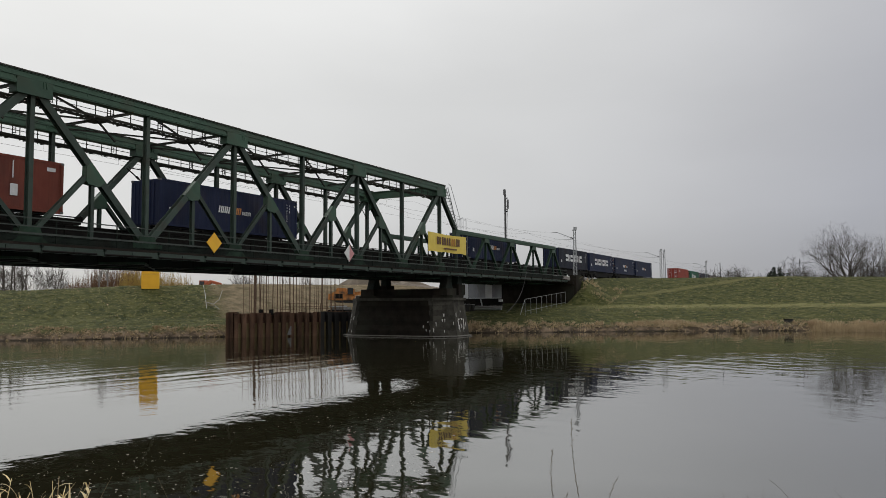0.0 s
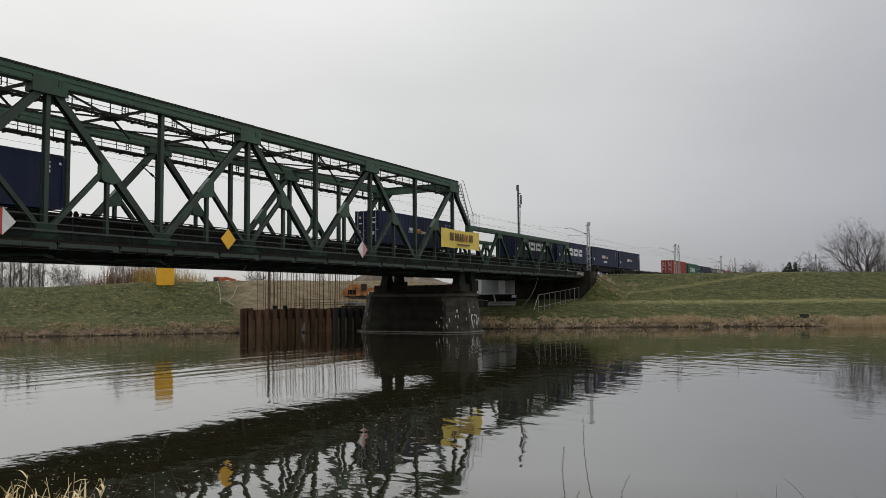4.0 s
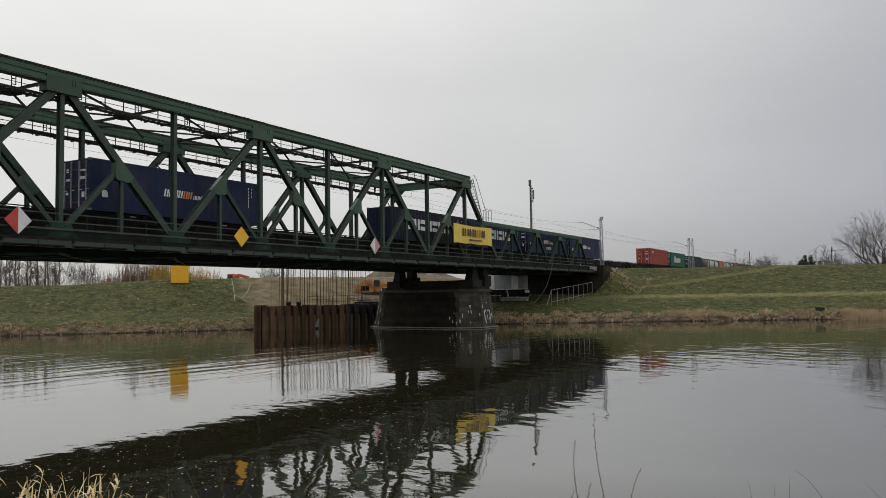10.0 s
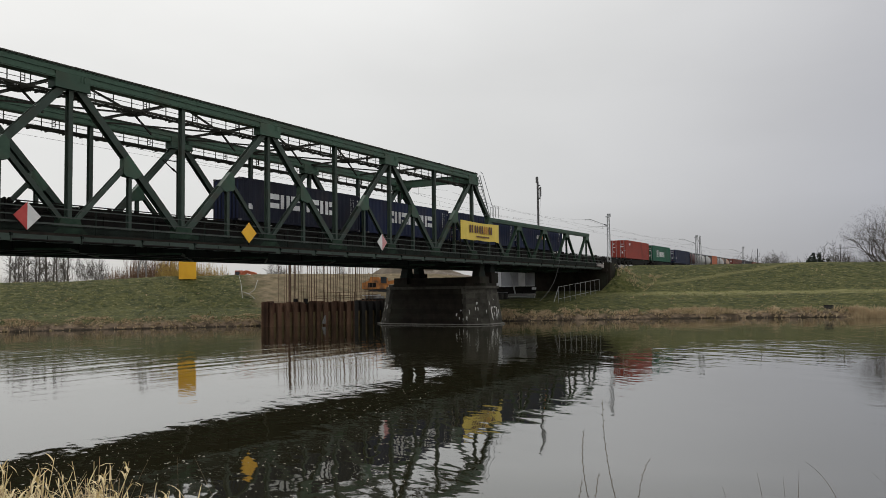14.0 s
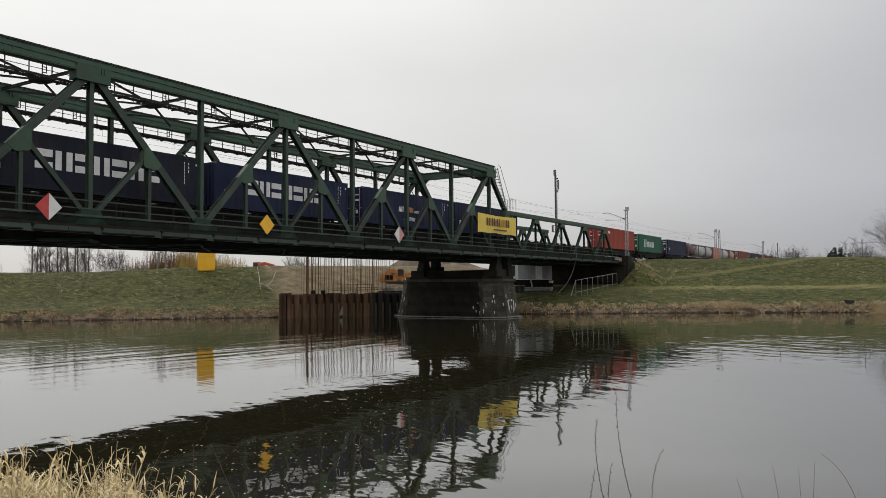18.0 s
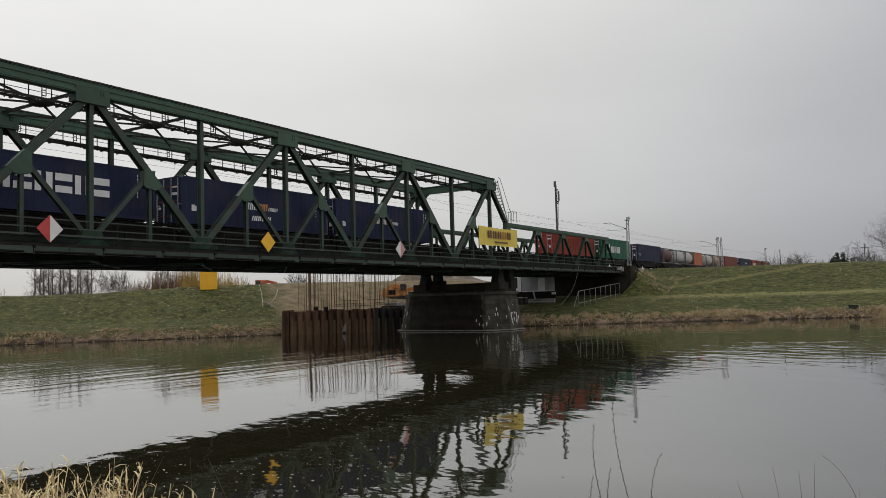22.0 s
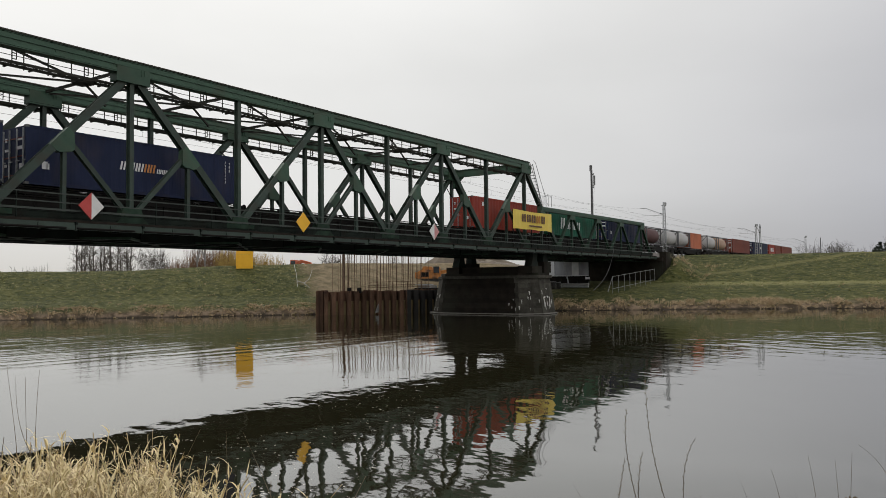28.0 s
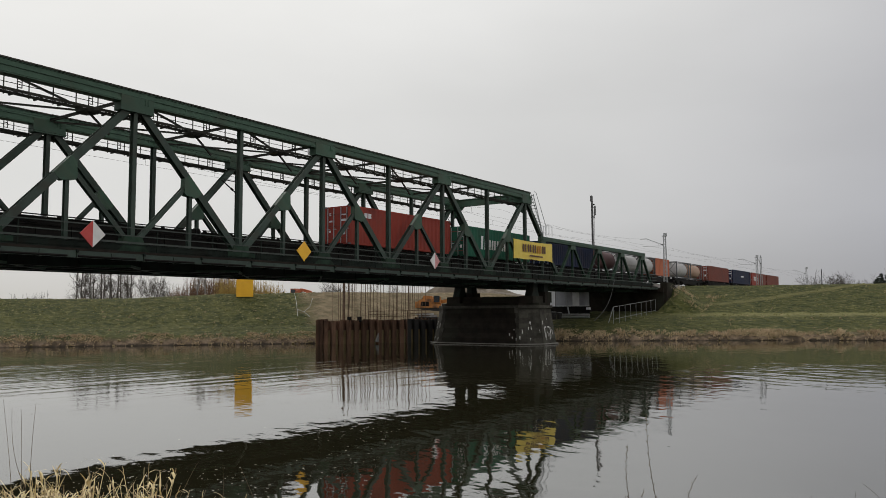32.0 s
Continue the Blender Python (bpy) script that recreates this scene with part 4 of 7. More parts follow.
end_ladder()
for x in (TRACK_NEAR, TRACK_FAR):
    for dx in (-0.7535, 0.7535):
        rail = Solid().prism([(x + dx - 0.07, 6.91), (x + dx + 0.07, 6.91), (x + dx + 0.02, 6.94), (x + dx + 0.02, 7.03), (x + dx + 0.036, 7.04), (x + dx + 0.036, RAIL_Z), (x + dx - 0.036, RAIL_Z), (x + dx - 0.036, 7.04), (x + dx - 0.02, 7.03), (x + dx - 0.02, 6.94)], -140, 700, axis="y")
        one("rail", rail, RAIL, "worn steel running rail of the railway", "rail", "rails", kind="structure")
sl = Solid()
y = -140.0
while y < 420:
    for x in (TRACK_NEAR, TRACK_FAR):
        sl.box(x - 1.3, x + 1.3, y, y + 0.24, 6.77, 6.91)
    y += 0.62
one("sleepers", sl, TIMBER, "dark tarred timber railway sleepers", "sleepers", kind="stuff")

# piers, bearings and abutment
pier = thing("bridge_pier", "stone bridge pier, coloured dark for deck shade, with pale lime stains, standing in the river", "pier", "bridge piers", at=(0, 70.25, 0))


def pier_body(z0, z1, t0, t1, xa0, xb0, xa1, xb1):
    """A battered pier with blunt pointed ends; t: half thickness."""
    v = []
    for z, t, xa, xb in ((z0, t0, xa0, xb0), (z1, t1, xa1, xb1)):
        v.append([(xb, -t * 0.45, z), (xb, t * 0.45, z), (xb - t * 0.55, t, z), (xa + t * 0.55, t, z), (xa, t * 0.45, z), (xa, -t * 0.45, z), (xa + t * 0.55, -t, z), (xb - t * 0.55, -t, z)])
    s = Solid()
    s.v = v[0] + v[1]
    s.f = [tuple(reversed(range(8))), tuple(range(8, 16))] + [(i, (i + 1) % 8, 8 + (i + 1) % 8, 8 + i) for i in range(8)]
    return s


def make_pier():
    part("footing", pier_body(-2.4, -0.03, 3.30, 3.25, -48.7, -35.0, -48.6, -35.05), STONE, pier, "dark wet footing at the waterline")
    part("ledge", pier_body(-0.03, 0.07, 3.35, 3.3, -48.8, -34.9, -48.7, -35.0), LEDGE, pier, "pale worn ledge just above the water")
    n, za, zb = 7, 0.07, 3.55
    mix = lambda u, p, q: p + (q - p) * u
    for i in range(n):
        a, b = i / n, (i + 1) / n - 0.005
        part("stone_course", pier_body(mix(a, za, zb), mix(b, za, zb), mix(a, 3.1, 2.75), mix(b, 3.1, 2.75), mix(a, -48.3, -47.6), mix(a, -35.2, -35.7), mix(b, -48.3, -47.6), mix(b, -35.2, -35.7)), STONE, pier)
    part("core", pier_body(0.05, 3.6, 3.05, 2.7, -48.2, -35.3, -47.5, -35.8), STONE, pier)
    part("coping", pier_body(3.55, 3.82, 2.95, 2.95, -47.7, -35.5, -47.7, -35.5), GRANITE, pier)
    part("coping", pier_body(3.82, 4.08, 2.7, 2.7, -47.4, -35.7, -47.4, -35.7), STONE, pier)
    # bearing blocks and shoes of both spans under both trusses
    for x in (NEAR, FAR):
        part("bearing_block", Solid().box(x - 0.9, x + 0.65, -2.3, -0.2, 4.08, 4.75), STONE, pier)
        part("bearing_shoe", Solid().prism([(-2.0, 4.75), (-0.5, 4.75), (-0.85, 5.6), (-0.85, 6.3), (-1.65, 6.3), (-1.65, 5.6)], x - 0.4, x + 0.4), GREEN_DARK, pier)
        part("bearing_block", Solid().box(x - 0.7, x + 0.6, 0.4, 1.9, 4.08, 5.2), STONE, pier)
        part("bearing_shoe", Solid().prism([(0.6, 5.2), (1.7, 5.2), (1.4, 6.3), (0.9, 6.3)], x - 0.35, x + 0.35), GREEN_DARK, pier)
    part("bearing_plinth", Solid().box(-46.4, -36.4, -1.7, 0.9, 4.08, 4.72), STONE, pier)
    # granite facing of the pointed ends, paler for open light: stones in courses, joints between them
    rnd = random.Random(5)
    half = lambda z: 3.1 - 0.35 * (z - za) / (zb - za)

    def spot(end, face, u, z, off):
        """A point on the facing: end +1 or -1; face 0 chamfer, 1 nose, 2 flank; u runs along the face from 0 to 1."""
        t, v = half(z), (z - za) / (zb - za)
        xe = -35.2 - 0.5 * v if end > 0 else -48.3 + 0.7 * v
        d = Vector((xe - end * 0.55 * t, -t, z))
        a, b = Vector((xe, -0.45 * t, z)), Vector((xe, 0.45 * t, z))
        e = d - Vector((end * 1.6, 0, 0))
        p, q = ((d, a), (a, b), (d, e))[face]
        out = (Vector((end * 0.707, -0.707, 0)), Vector((end, 0, 0)), Vector((0, -1, 0)))[face]
        return p + (q - p) * u + out * off

    def slab(name, end, face, ua, ub, z0, z1, off, m):
        gap = 0.006
        pts = []
        for z in (z0 + gap, z1 - gap):
            pts += [spot(end, face, ua + gap, z, -0.10), spot(end, face, ub - gap, z, -0.10), spot(end, face, ub - gap, z, off), spot(end, face, ua + gap, z, off)]
        part(name, Solid().hexa(pts), m, pier)

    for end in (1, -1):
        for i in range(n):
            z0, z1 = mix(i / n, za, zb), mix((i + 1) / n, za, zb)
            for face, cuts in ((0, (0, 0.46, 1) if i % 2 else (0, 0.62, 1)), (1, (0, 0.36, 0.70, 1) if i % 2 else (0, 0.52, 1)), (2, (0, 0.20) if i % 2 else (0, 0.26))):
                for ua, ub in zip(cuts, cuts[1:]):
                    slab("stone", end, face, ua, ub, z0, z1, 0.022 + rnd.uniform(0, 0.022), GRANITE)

    # lime that has run out of the joints, ragged and tapering
    def drip(end, face, u, z, w, h):
        k, span = 6, (2.4, 2.8, 1.6)[face]
        front, back = [], []
        for sgn in (-1, 1):
            for i in (range(k + 1) if sgn < 0 else reversed(range(k + 1))):
                f = i / k
                uu = u + sgn * w / span * (1.0 - 0.65 * f) * rnd.uniform(0.35, 1.0) * 0.5
                zz = z - h * f
                front.append(spot(end, face, uu, zz, 0.055))
                back.append(spot(end, face, uu, zz, -0.02))
        s = Solid()
        m = len(front)
        s.v = [tuple(p) for p in front + back]
        s.f = [tuple(range(m)), tuple(reversed(range(m, 2 * m)))] + [(i, m + i, m + (i + 1) % m, (i + 1) % m) for i in range(m)]
        part("lime_run", s, LIME, pier)

    for u, z, w, h in ((0.30, 1.72, 0.55, 0.16), (0.52, 1.74, 0.75, 0.18), (0.22, 1.62, 0.20, 1.0), (0.28, 1.1, 0.16, 0.7), (0.66, 1.66, 0.22, 1.05), (0.58, 1.0, 0.16, 0.6), (0.44, 1.2, 0.14, 0.45), (0.80, 1.4, 0.14, 0.5), (0.12, 2.3, 0.14, 0.4), (0.50, 2.5, 0.3, 0.12)):
        drip(1, 1, u, z, w, h)
    for i in range(8):
        drip(1, 0, rnd.choice((0.05, 0.12, 0.45, 0.5, 0.9)) + rnd.uniform(-0.04, 0.04), rnd.uniform(0.5, 3.0), rnd.uniform(0.07, 0.22), rnd.uniform(0.10, 0.45))
    for i in range(4):
        drip(1, 2, rnd.uniform(0.05, 0.8), rnd.uniform(0.5, 2.6), rnd.uniform(0.06, 0.2), rnd.uniform(0.08, 0.35))
    for i in range(9):
        drip(-1, 0, rnd.choice((0.1, 0.75, 0.85)) + rnd.uniform(-0.05, 0.05), rnd.uniform(0.5, 2.6), rnd.uniform(0.1, 0.25), rnd.uniform(0.15, 0.5))


make_pier()
pier2 = copy_thing(pier, pose(0, yk(K_FIRST) - 1.0, 0))
abut = thing("bridge_abutment", "dark masonry bridge abutment with wing walls in the embankment", "abutment", at=(0, 0, 0))
part("front_wall", Solid().box(-47.2, -34.6, ABUT_Y, ABUT_Y + 3.4, 1.0, 6.2), STONE, abut)
part("bearing_shelf", Solid().box(-47.3, -34.5, ABUT_Y - 0.25, ABUT_Y + 1.7, 5.75, 6.1), STONE, abut)
for x in (-34.6, -47.2):
    part("wing_wall", Solid().prism([(ABUT_Y + 0.2, 1.0), (ABUT_Y + 6.0, 3.0), (ABUT_Y + 6.0, 5.4), (ABUT_Y + 3.0, 6.9), (ABUT_Y + 0.2, 7.0)], x - 0.45, x + 0.45), STONE, abut)
bed = Solid().prism([(MID - 5.2, 6.3), (MID + 5.2, 6.3), (MID + 4.2, 6.80), (MID - 4.2, 6.80)], ABUT_Y + 0.4, 700, axis="y")
one("ballast_bed", bed, BALLAST, "grey stone ballast under the tracks", "ballast", kind="structure")
bed = Solid().prism([(MID - 5.2, 6.3), (MID + 5.2, 6.3), (MID + 4.2, 6.80), (MID - 4.2, 6.80)], -140, yk(K_FIRST) - 0.2, axis="y")
one("ballast_bed", bed, BALLAST, "grey stone ballast under the tracks", "ballast", kind="structure")


# ---- signs on the bridge ----
def diamond(y, z, r, left, right, label, group="navigation boards"):
    """A square board on its corner, in two halves, on a bracket behind it."""
    s = thing("navigation_sign", label, "sign", group, at=(-35.22, y, z))
    for sgn, m in ((-1, left), (1, right)):
        pts = [(0, -r), (sgn * r, 0), (0, r)]
        part("board_half", Solid().prism(pts if sgn > 0 else pts[::-1], -0.02, 0.02), m, s)
    part("bracket", Solid().box(-0.16, -0.02, -0.05, 0.05, -r * 0.8, r * 0.8).box(-0.10, -0.02, -0.5, 0.5, -0.05, 0.05), GALV, s)
    return s


diamond(35.79, 7.17, 0.64, AMBER, AMBER, "plain amber diamond board hung on the bridge railing")
diamond(21.37, 7.14, 0.66, SIGN_RED, SIGN_WHITE, "red and white diamond board hung on the bridge railing")
diamond(50.38, 7.27, 0.66, SIGN_WHITE, SIGN_PINK, "white and faded red diamond board on the bridge railing")


def banner():
    y0, y1, z0, z1 = 63.35, 71.35, 8.18, 10.02
    b = thing("banner", "yellow vinyl advertising banner lashed to the bridge railing", "banner", at=(-35.3, 0, 0))
    n = 16
    s = Solid()
    cols = []
    for i in range(n + 1):
        u = i / n
        y = y0 + (y1 - y0) * u
        x = 0.05 * math.sin(u * 9.0) + 0.03 * math.sin(u * 23)
        cols.append((x, y, z0 + 0.05 * math.sin(u * math.pi) + 0.03 * math.sin(u * 17), z1 - 0.07 * math.sin(u * math.pi)))
    s.ribbon([((a[0] - 0.02, a[1], a[2]), (a[0], a[1], a[2]), (a[0], a[1], a[3]), (a[0] - 0.02, a[1], a[3])) for a in cols])
    part("sheet", s, BANNER, b)

    # plain strokes in place of the lettering
    def bar(u0, u1, v0, v1, m, name="print_bar"):
        ya, yb = y0 + (y1 - y0) * u0, y0 + (y1 - y0) * u1
        part(name, Solid().box(0.085, 0.10, ya, yb, z0 + (z1 - z0) * v0, z0 + (z1 - z0) * v1), m, b)

    for i in range(5):
        u = 0.20 + 0.125 * i
        bar(u, u + 0.035, 0.40, 0.80, PRINT_O if i == 3 else PRINT)
        bar(u + 0.055, u + 0.09, 0.40, 0.80, PRINT_O if i == 3 else PRINT)
    bar(0.37, 0.71, 0.18, 0.255, PRINT)
    for y in (y0 + 0.3, (y0 + y1) / 2, y1 - 0.3):
        part("lashing_post", Solid().box(-0.22, -0.15, y - 0.04, y + 0.04, 6.3, z1), STEEL_DARK, b)
    return b


banner()


# ---- line-side masts and wires ----
def lattice_mast(y, x, label):
    m = thing("catenary_mast", label, "mast", "catenary masts", at=(x, y, 0))
    zb = 6.3
    part("foundation", Solid().box(-0.4, 0.4, -0.4, 0.4, 5.0, zb + 0.3), CONCRETE, m)
    for sx in (-1, 1):
        for sy in (-1, 1):
            part("leg", Solid().beam((sx * 0.24, sy * 0.2, zb), (sx * 0.13, sy * 0.11, 13.6), 0.06, 0.06), GALV, m)
    for i in range(14):
        z = zb + 0.3 + i * 0.52
        w = 0.24 - 0.11 * (i / 14)
        s = 1 if i % 2 else -1
        part("lacing", Solid().beam((s * w, w * 0.85, z), (-s * w, w * 0.85, z + 0.5), 0.03, 0.04).beam((s * w, -w * 0.85, z), (-s * w, -w * 0.85, z + 0.5), 0.03, 0.04), GALV, m)
    part("head", Solid().box(-0.35, 0.3, -0.12, 0.12, 13.6, 13.72).box(-0.15, 0.35, -0.06, 0.06, 13.72, 14.1), GALV, m)
    part("bracket_arm", Solid().tube((-0.15, 0, 12.4), (-2.7, 0, 13.45), 0.045, 0.045, 6).tube((-2.7, 0, 13.45), (-3.5, 0, 13.40), 0.045, 0.045, 6), GALV, m, "slanting tube arm over the track")
    part("insulator", Solid().lathe([(0, 0.04), (0.05, 0.09), (0.12, 0.05), (0.18, 0.09), (0.25, 0.05), (0.32, 0.09), (0.4, 0.04)], (-0.25, 0, 12.44), (-0.92, 0, 0.38), 8), STEEL_DARK, m)
    part("steady_arm", Solid().tube((-0.2, 0, 12.3), (-3.2, 0, 12.35), 0.025, 0.025, 6), GALV, m)
    return m


m0 = lattice_mast(107.6, -35.7, "grey steel lattice catenary mast beside the track")
for yy in (163.5, 219.0, 275.0):
    copy_thing(m0, pose(-35.7, yy, 0))
copy_thing(m0, pose(-35.3, 165.2, 0, 0, 0, 90))


def tall_mast():
    m = thing("switch_mast", "grey slender steel mast with switch gear near its top", "mast", at=(-46.55, 107.6, 0))
    part("pole", Solid().beam((-0.05, 0, 4.5), (-0.05, 0, 20.4), 0.11, 0.22).beam((0.10, 0, 4.5), (0.10, 0, 19.6), 0.08, 0.22), FRAME_GREY, m)
    part("cap", Solid().box(-0.22, 0.08, -0.16, 0.16, 19.5, 20.35), FRAME_GREY, m)
    part("brace", Solid().beam((0.75, 0, 9.5), (0.1, 0, 12.4), 0.07, 0.10).beam((0.75, 0, 4.5), (0.75, 0, 9.5), 0.08, 0.12).beam((0.1, 0, 10.8), (0.62, 0, 10.1), 0.05, 0.08), FRAME_GREY, m)
    part("work_platform", Solid().box(-0.55, 0.75, -0.3, 0.3, 11.0, 11.06).box(-0.55, -0.51, -0.3, 0.3, 11.06, 12.0).box(-0.55, 0.1, -0.3, -0.26, 11.95, 12.0), FRAME_GREY, m)
    part("down_lead", Solid().path([(0.40, 0.1, 17.5), (0.30, 0.12, 16.2), (0.22, 0.12, 14.0), (0.24, 0.12, 11.0)], 0.02, 5), STEEL_DARK, m)
    for dz in (17.0, 17.25, 19.0):
        part("insulator", Solid().lathe([(0, 0.05), (0.06, 0.10), (0.12, 0.06), (0.18, 0.10), (0.24, 0.05)], (0.20, 0, dz), (1, 0, 0.2), 8), STEEL_DARK, m)
    part("switch_box", Solid().box(0.36, 0.54, -0.15, 0.15, 17.4, 18.8).box(0.24, 0.42, -0.04, 0.04, 17.7, 17.8).box(0.24, 0.42, -0.04, 0.04, 18.5, 18.6), FRAME_GREY, m)
    return m


tall_mast()


def wires(x):
    w = thing("overhead_line", "thin contact and messenger wires of the overhead line", "wires", "overhead lines")
    part("contact_wire", Solid().beam((x, -60, 12.6), (x, 420, 12.6), 0.012, 0.012), STEEL_DARK, w)
    spans = [(-60, 24), (24, 67.2), (67.2, 107.6), (107.6, 163.5), (163.5, 219), (219, 275), (275, 331)]
    for a, b in spans:
        s = Solid()
        n = 8
        pts = [(x, a + (b - a) * i / n, 13.45 - 0.75 * (1 - (2 * i / n - 1) ** 2)) for i in range(n + 1)]
        s.path(pts, 0.007, 4)
        part("messenger_wire", s, STEEL_DARK, w)
        for i in range(1, n):
            part("dropper", Solid().beam(pts[i], (x, pts[i][1], 12.6), 0.008, 0.008), STEEL_DARK, w)


wires(TRACK_NEAR)
wires(TRACK_FAR)


# ---- the train ----
DISP = (5.29544, -0.0298490, 0.000282238)


def travelled(t):
    return DISP[0] * t + DISP[1] * t * t + DISP[2] * t ** 3


ROLLING = []                     # (thing, where it stands at the start)
BOX_Z = 8.26
SIDE = 1.25                      # half width of a box


def corrugated(length, x, z0, z1, pitch, depth, sgn):
    """One pressed side wall: trapezoid waves along y, facing sgn."""
    s = Solid()
    prof = []
    y, out = 0.0, 1
    while y < length - 1e-6:
        a = min(length, y + pitch * 0.36)
        b = min(length, y + pitch * 0.5)
        prof += [(y, out), (a, out)]
        y, out = b, 1 - out
    prof.append((length, prof[-1][1]))
    for y, o in prof:
        xx = x - sgn * depth * (1 - o)
        s.v += [(xx, y, z0), (xx, y, z1)]
    for i in range(len(prof) - 1):
        a = 2 * i
        s.f.append((a, a + 2, a + 3, a + 1) if sgn > 0 else (a, a + 1, a + 3, a + 2))
    return s


def container(q, length, height, material, label, doors=True, marks=(), group="shipping containers"):
    """A steel box: frame, waved sides and ends, roof, door bars, printed marks."""
    c = thing("shipping_container", label, "container", group, at=(TRACK_NEAR, q, BOX_Z))
    H = height
    key = (length, height, material.name)

    def sh(name, make, m=material, at=None, lab=""):
        me = shared((name, key, at is None), lambda: make().mesh(name, m))
        return part(name, me, m, c, lab, at=at)

    sh("side_wall", lambda: corrugated(length - 0.24, SIDE - 0.02, 0.16, H - 0.1, 0.55, 0.018, 1), at=(0, 0.12, 0))
    part("side_wall", shared(("sw2", key), lambda: corrugated(length - 0.24, -SIDE + 0.02, 0.16, H - 0.1, 0.55, 0.018, -1).mesh("side_wall", material)), material, c, at=(0, 0.12, 0))
    sh("roof", lambda: Solid().box(-SIDE + 0.05, SIDE - 0.05, 0.05, length - 0.05, H - 0.06, H - 0.02))
    sh("floor", lambda: Solid().box(-SIDE + 0.05, SIDE - 0.05, 0.05, length - 0.05, 0.04, 0.16))
    post = shared(("cpost", key), lambda: Solid().box(-0.08, 0.08, -0.08, 0.08, 0, H).mesh("corner_post", material))
    cast = shared("casting", lambda: Solid().box(-0.09, 0.09, -0.09, 0.09, -0.06, 0.06).mesh("corner_casting", FRAME_GREY))
    for sx in (-1, 1):
        sh("top_rail", lambda: Solid().box(-0.035, 0.035, 0.1, length - 0.1, -0.06, 0.06), at=(sx * (SIDE - 0.035), 0, H - 0.06))
        sh("bottom_rail", lambda: Solid().box(-0.035, 0.035, 0.1, length - 0.1, -0.08, 0.08), at=(sx * (SIDE - 0.035), 0, 0.08))
        for y in (0.08, length - 0.08):
            part("corner_post", post, material, c, at=(sx * (SIDE - 0.08), y, 0))
            for z in (0.06, H - 0.06):
                part("corner_casting", cast, FRAME_GREY, c, at=(sx * (SIDE - 0.085), y + (-0.012 if y < 1 else 0.012), z + (0.006 if z > 1 else -0.006)))
    for y in (0.05, length - 0.09):
        part("end_wall", shared(("ew", key), lambda: Solid().box(-SIDE + 0.1, SIDE - 0.1, 0, 0.04, 0.1, H - 0.05).mesh("end_wall", material)), material, c, at=(0, y, 0))
    for yy, s in ((0.03, -1),) if doors else ():
        for x in (-0.95, -0.35, 0.35, 0.95):
            part("lock_bar", shared(("bar", H), lambda: Solid().box(-0.025, 0.025, -0.05, 0.03, 0.12, H - 0.12).box(-0.05, 0.25, -0.05, 0.0, 1.15, 1.2).mesh("lock_bar", GALV)), GALV, c, at=(x, yy, 0))
        for x, z, w, h in ((-0.72, 2.2, 0.16, 0.2), (0.62, 2.2, 0.45, 0.12), (0.62, 1.75, 0.5, 0.16), (-0.66, 1.72, 0.3, 0.12), (0.66, 0.75, 0.22, 0.3), (-0.75, 0.95, 0.2, 0.14)):
            part("door_label", shared(("label", w, h), lambda: Solid().box(-w / 2, w / 2, -0.012, 0.02, 0, h).mesh("door_label", WHITE_PRINT)), WHITE_PRINT, c, at=(x, 0.03, z))
        for z in (0.5, 1.4, 2.3):
            part("hinge_band", shared("hinge", lambda: Solid().box(-SIDE + 0.15, SIDE - 0.15, -0.02, 0.03, -0.02, 0.02).mesh("hinge_band", material)), material, c, at=(0, yy, z))
    if not doors:
        for i in range(7):
            part("end_rib", shared(("rib", H), lambda: Solid().box(-0.08, 0.08, -0.03, 0.03, 0.15, H - 0.15).mesh("end_rib", material)), material, c, at=(-1.0 + i * 0.333, 0.035, 0))
    for ya, yb, za, zb, m, *lean in marks:
        k = lean[0] if lean else 0.0
        part("print_bar", Solid().prism([(ya, za), (yb, za), (yb + k, zb), (ya + k, zb)], SIDE + 0.004, SIDE + 0.012), m, c)
    ROLLING.append((c, q))
    return c


def word(y, z, h, n, w, m, slant=0.0):
    """n pairs of leaning strokes in place of a name."""
    out = []
    for i in range(n):
        ya, t = y + i * w, w * 0.30
        out.append((ya, ya + t, z, z + h, m, slant))
        out.append((ya + w * 0.84 - t, ya + w * 0.84, z, z + h, m, slant))
    return out


def big_word(y, z, h, n, w, m):
    """n pairs of broad plain bars in place of a name, lying and standing by turns."""
    out = []
    for i in range(n):
        ya, yb = y + i * w, y + i * w + w * 0.86
        if i % 2:
            t = w * 0.31
            out += [(ya, ya + t, z, z + h, m), (yb - t, yb, z, z + h, m)]
        else:
            out += [(ya, yb, z, z + h * 0.36, m), (ya, yb, z + h * 0.62, z + h, m)]
    return out


L45, L40, L20 = 13.30, 12.192, 6.058
SMALL = [(0.78, 1.06, 0.80, 1.18, WHITE_PRINT)]
TALL = [(12.1, 12.14, 1.2 + 0.2 * i, 1.34 + 0.2 * i, WHITE_PRINT) for i in range(7)] + [(12.4, 12.45, 1.9, 2.06, WHITE_PRINT), (12.4, 12.45, 2.14, 2.3, WHITE_PRINT), (12.4, 12.45, 2.4, 2.5, WHITE_PRINT), (12.95, 13.08, 2.38, 2.5, WHITE_PRINT), (1.0, 1.15, 0.8, 1.1, WHITE_PRINT)]


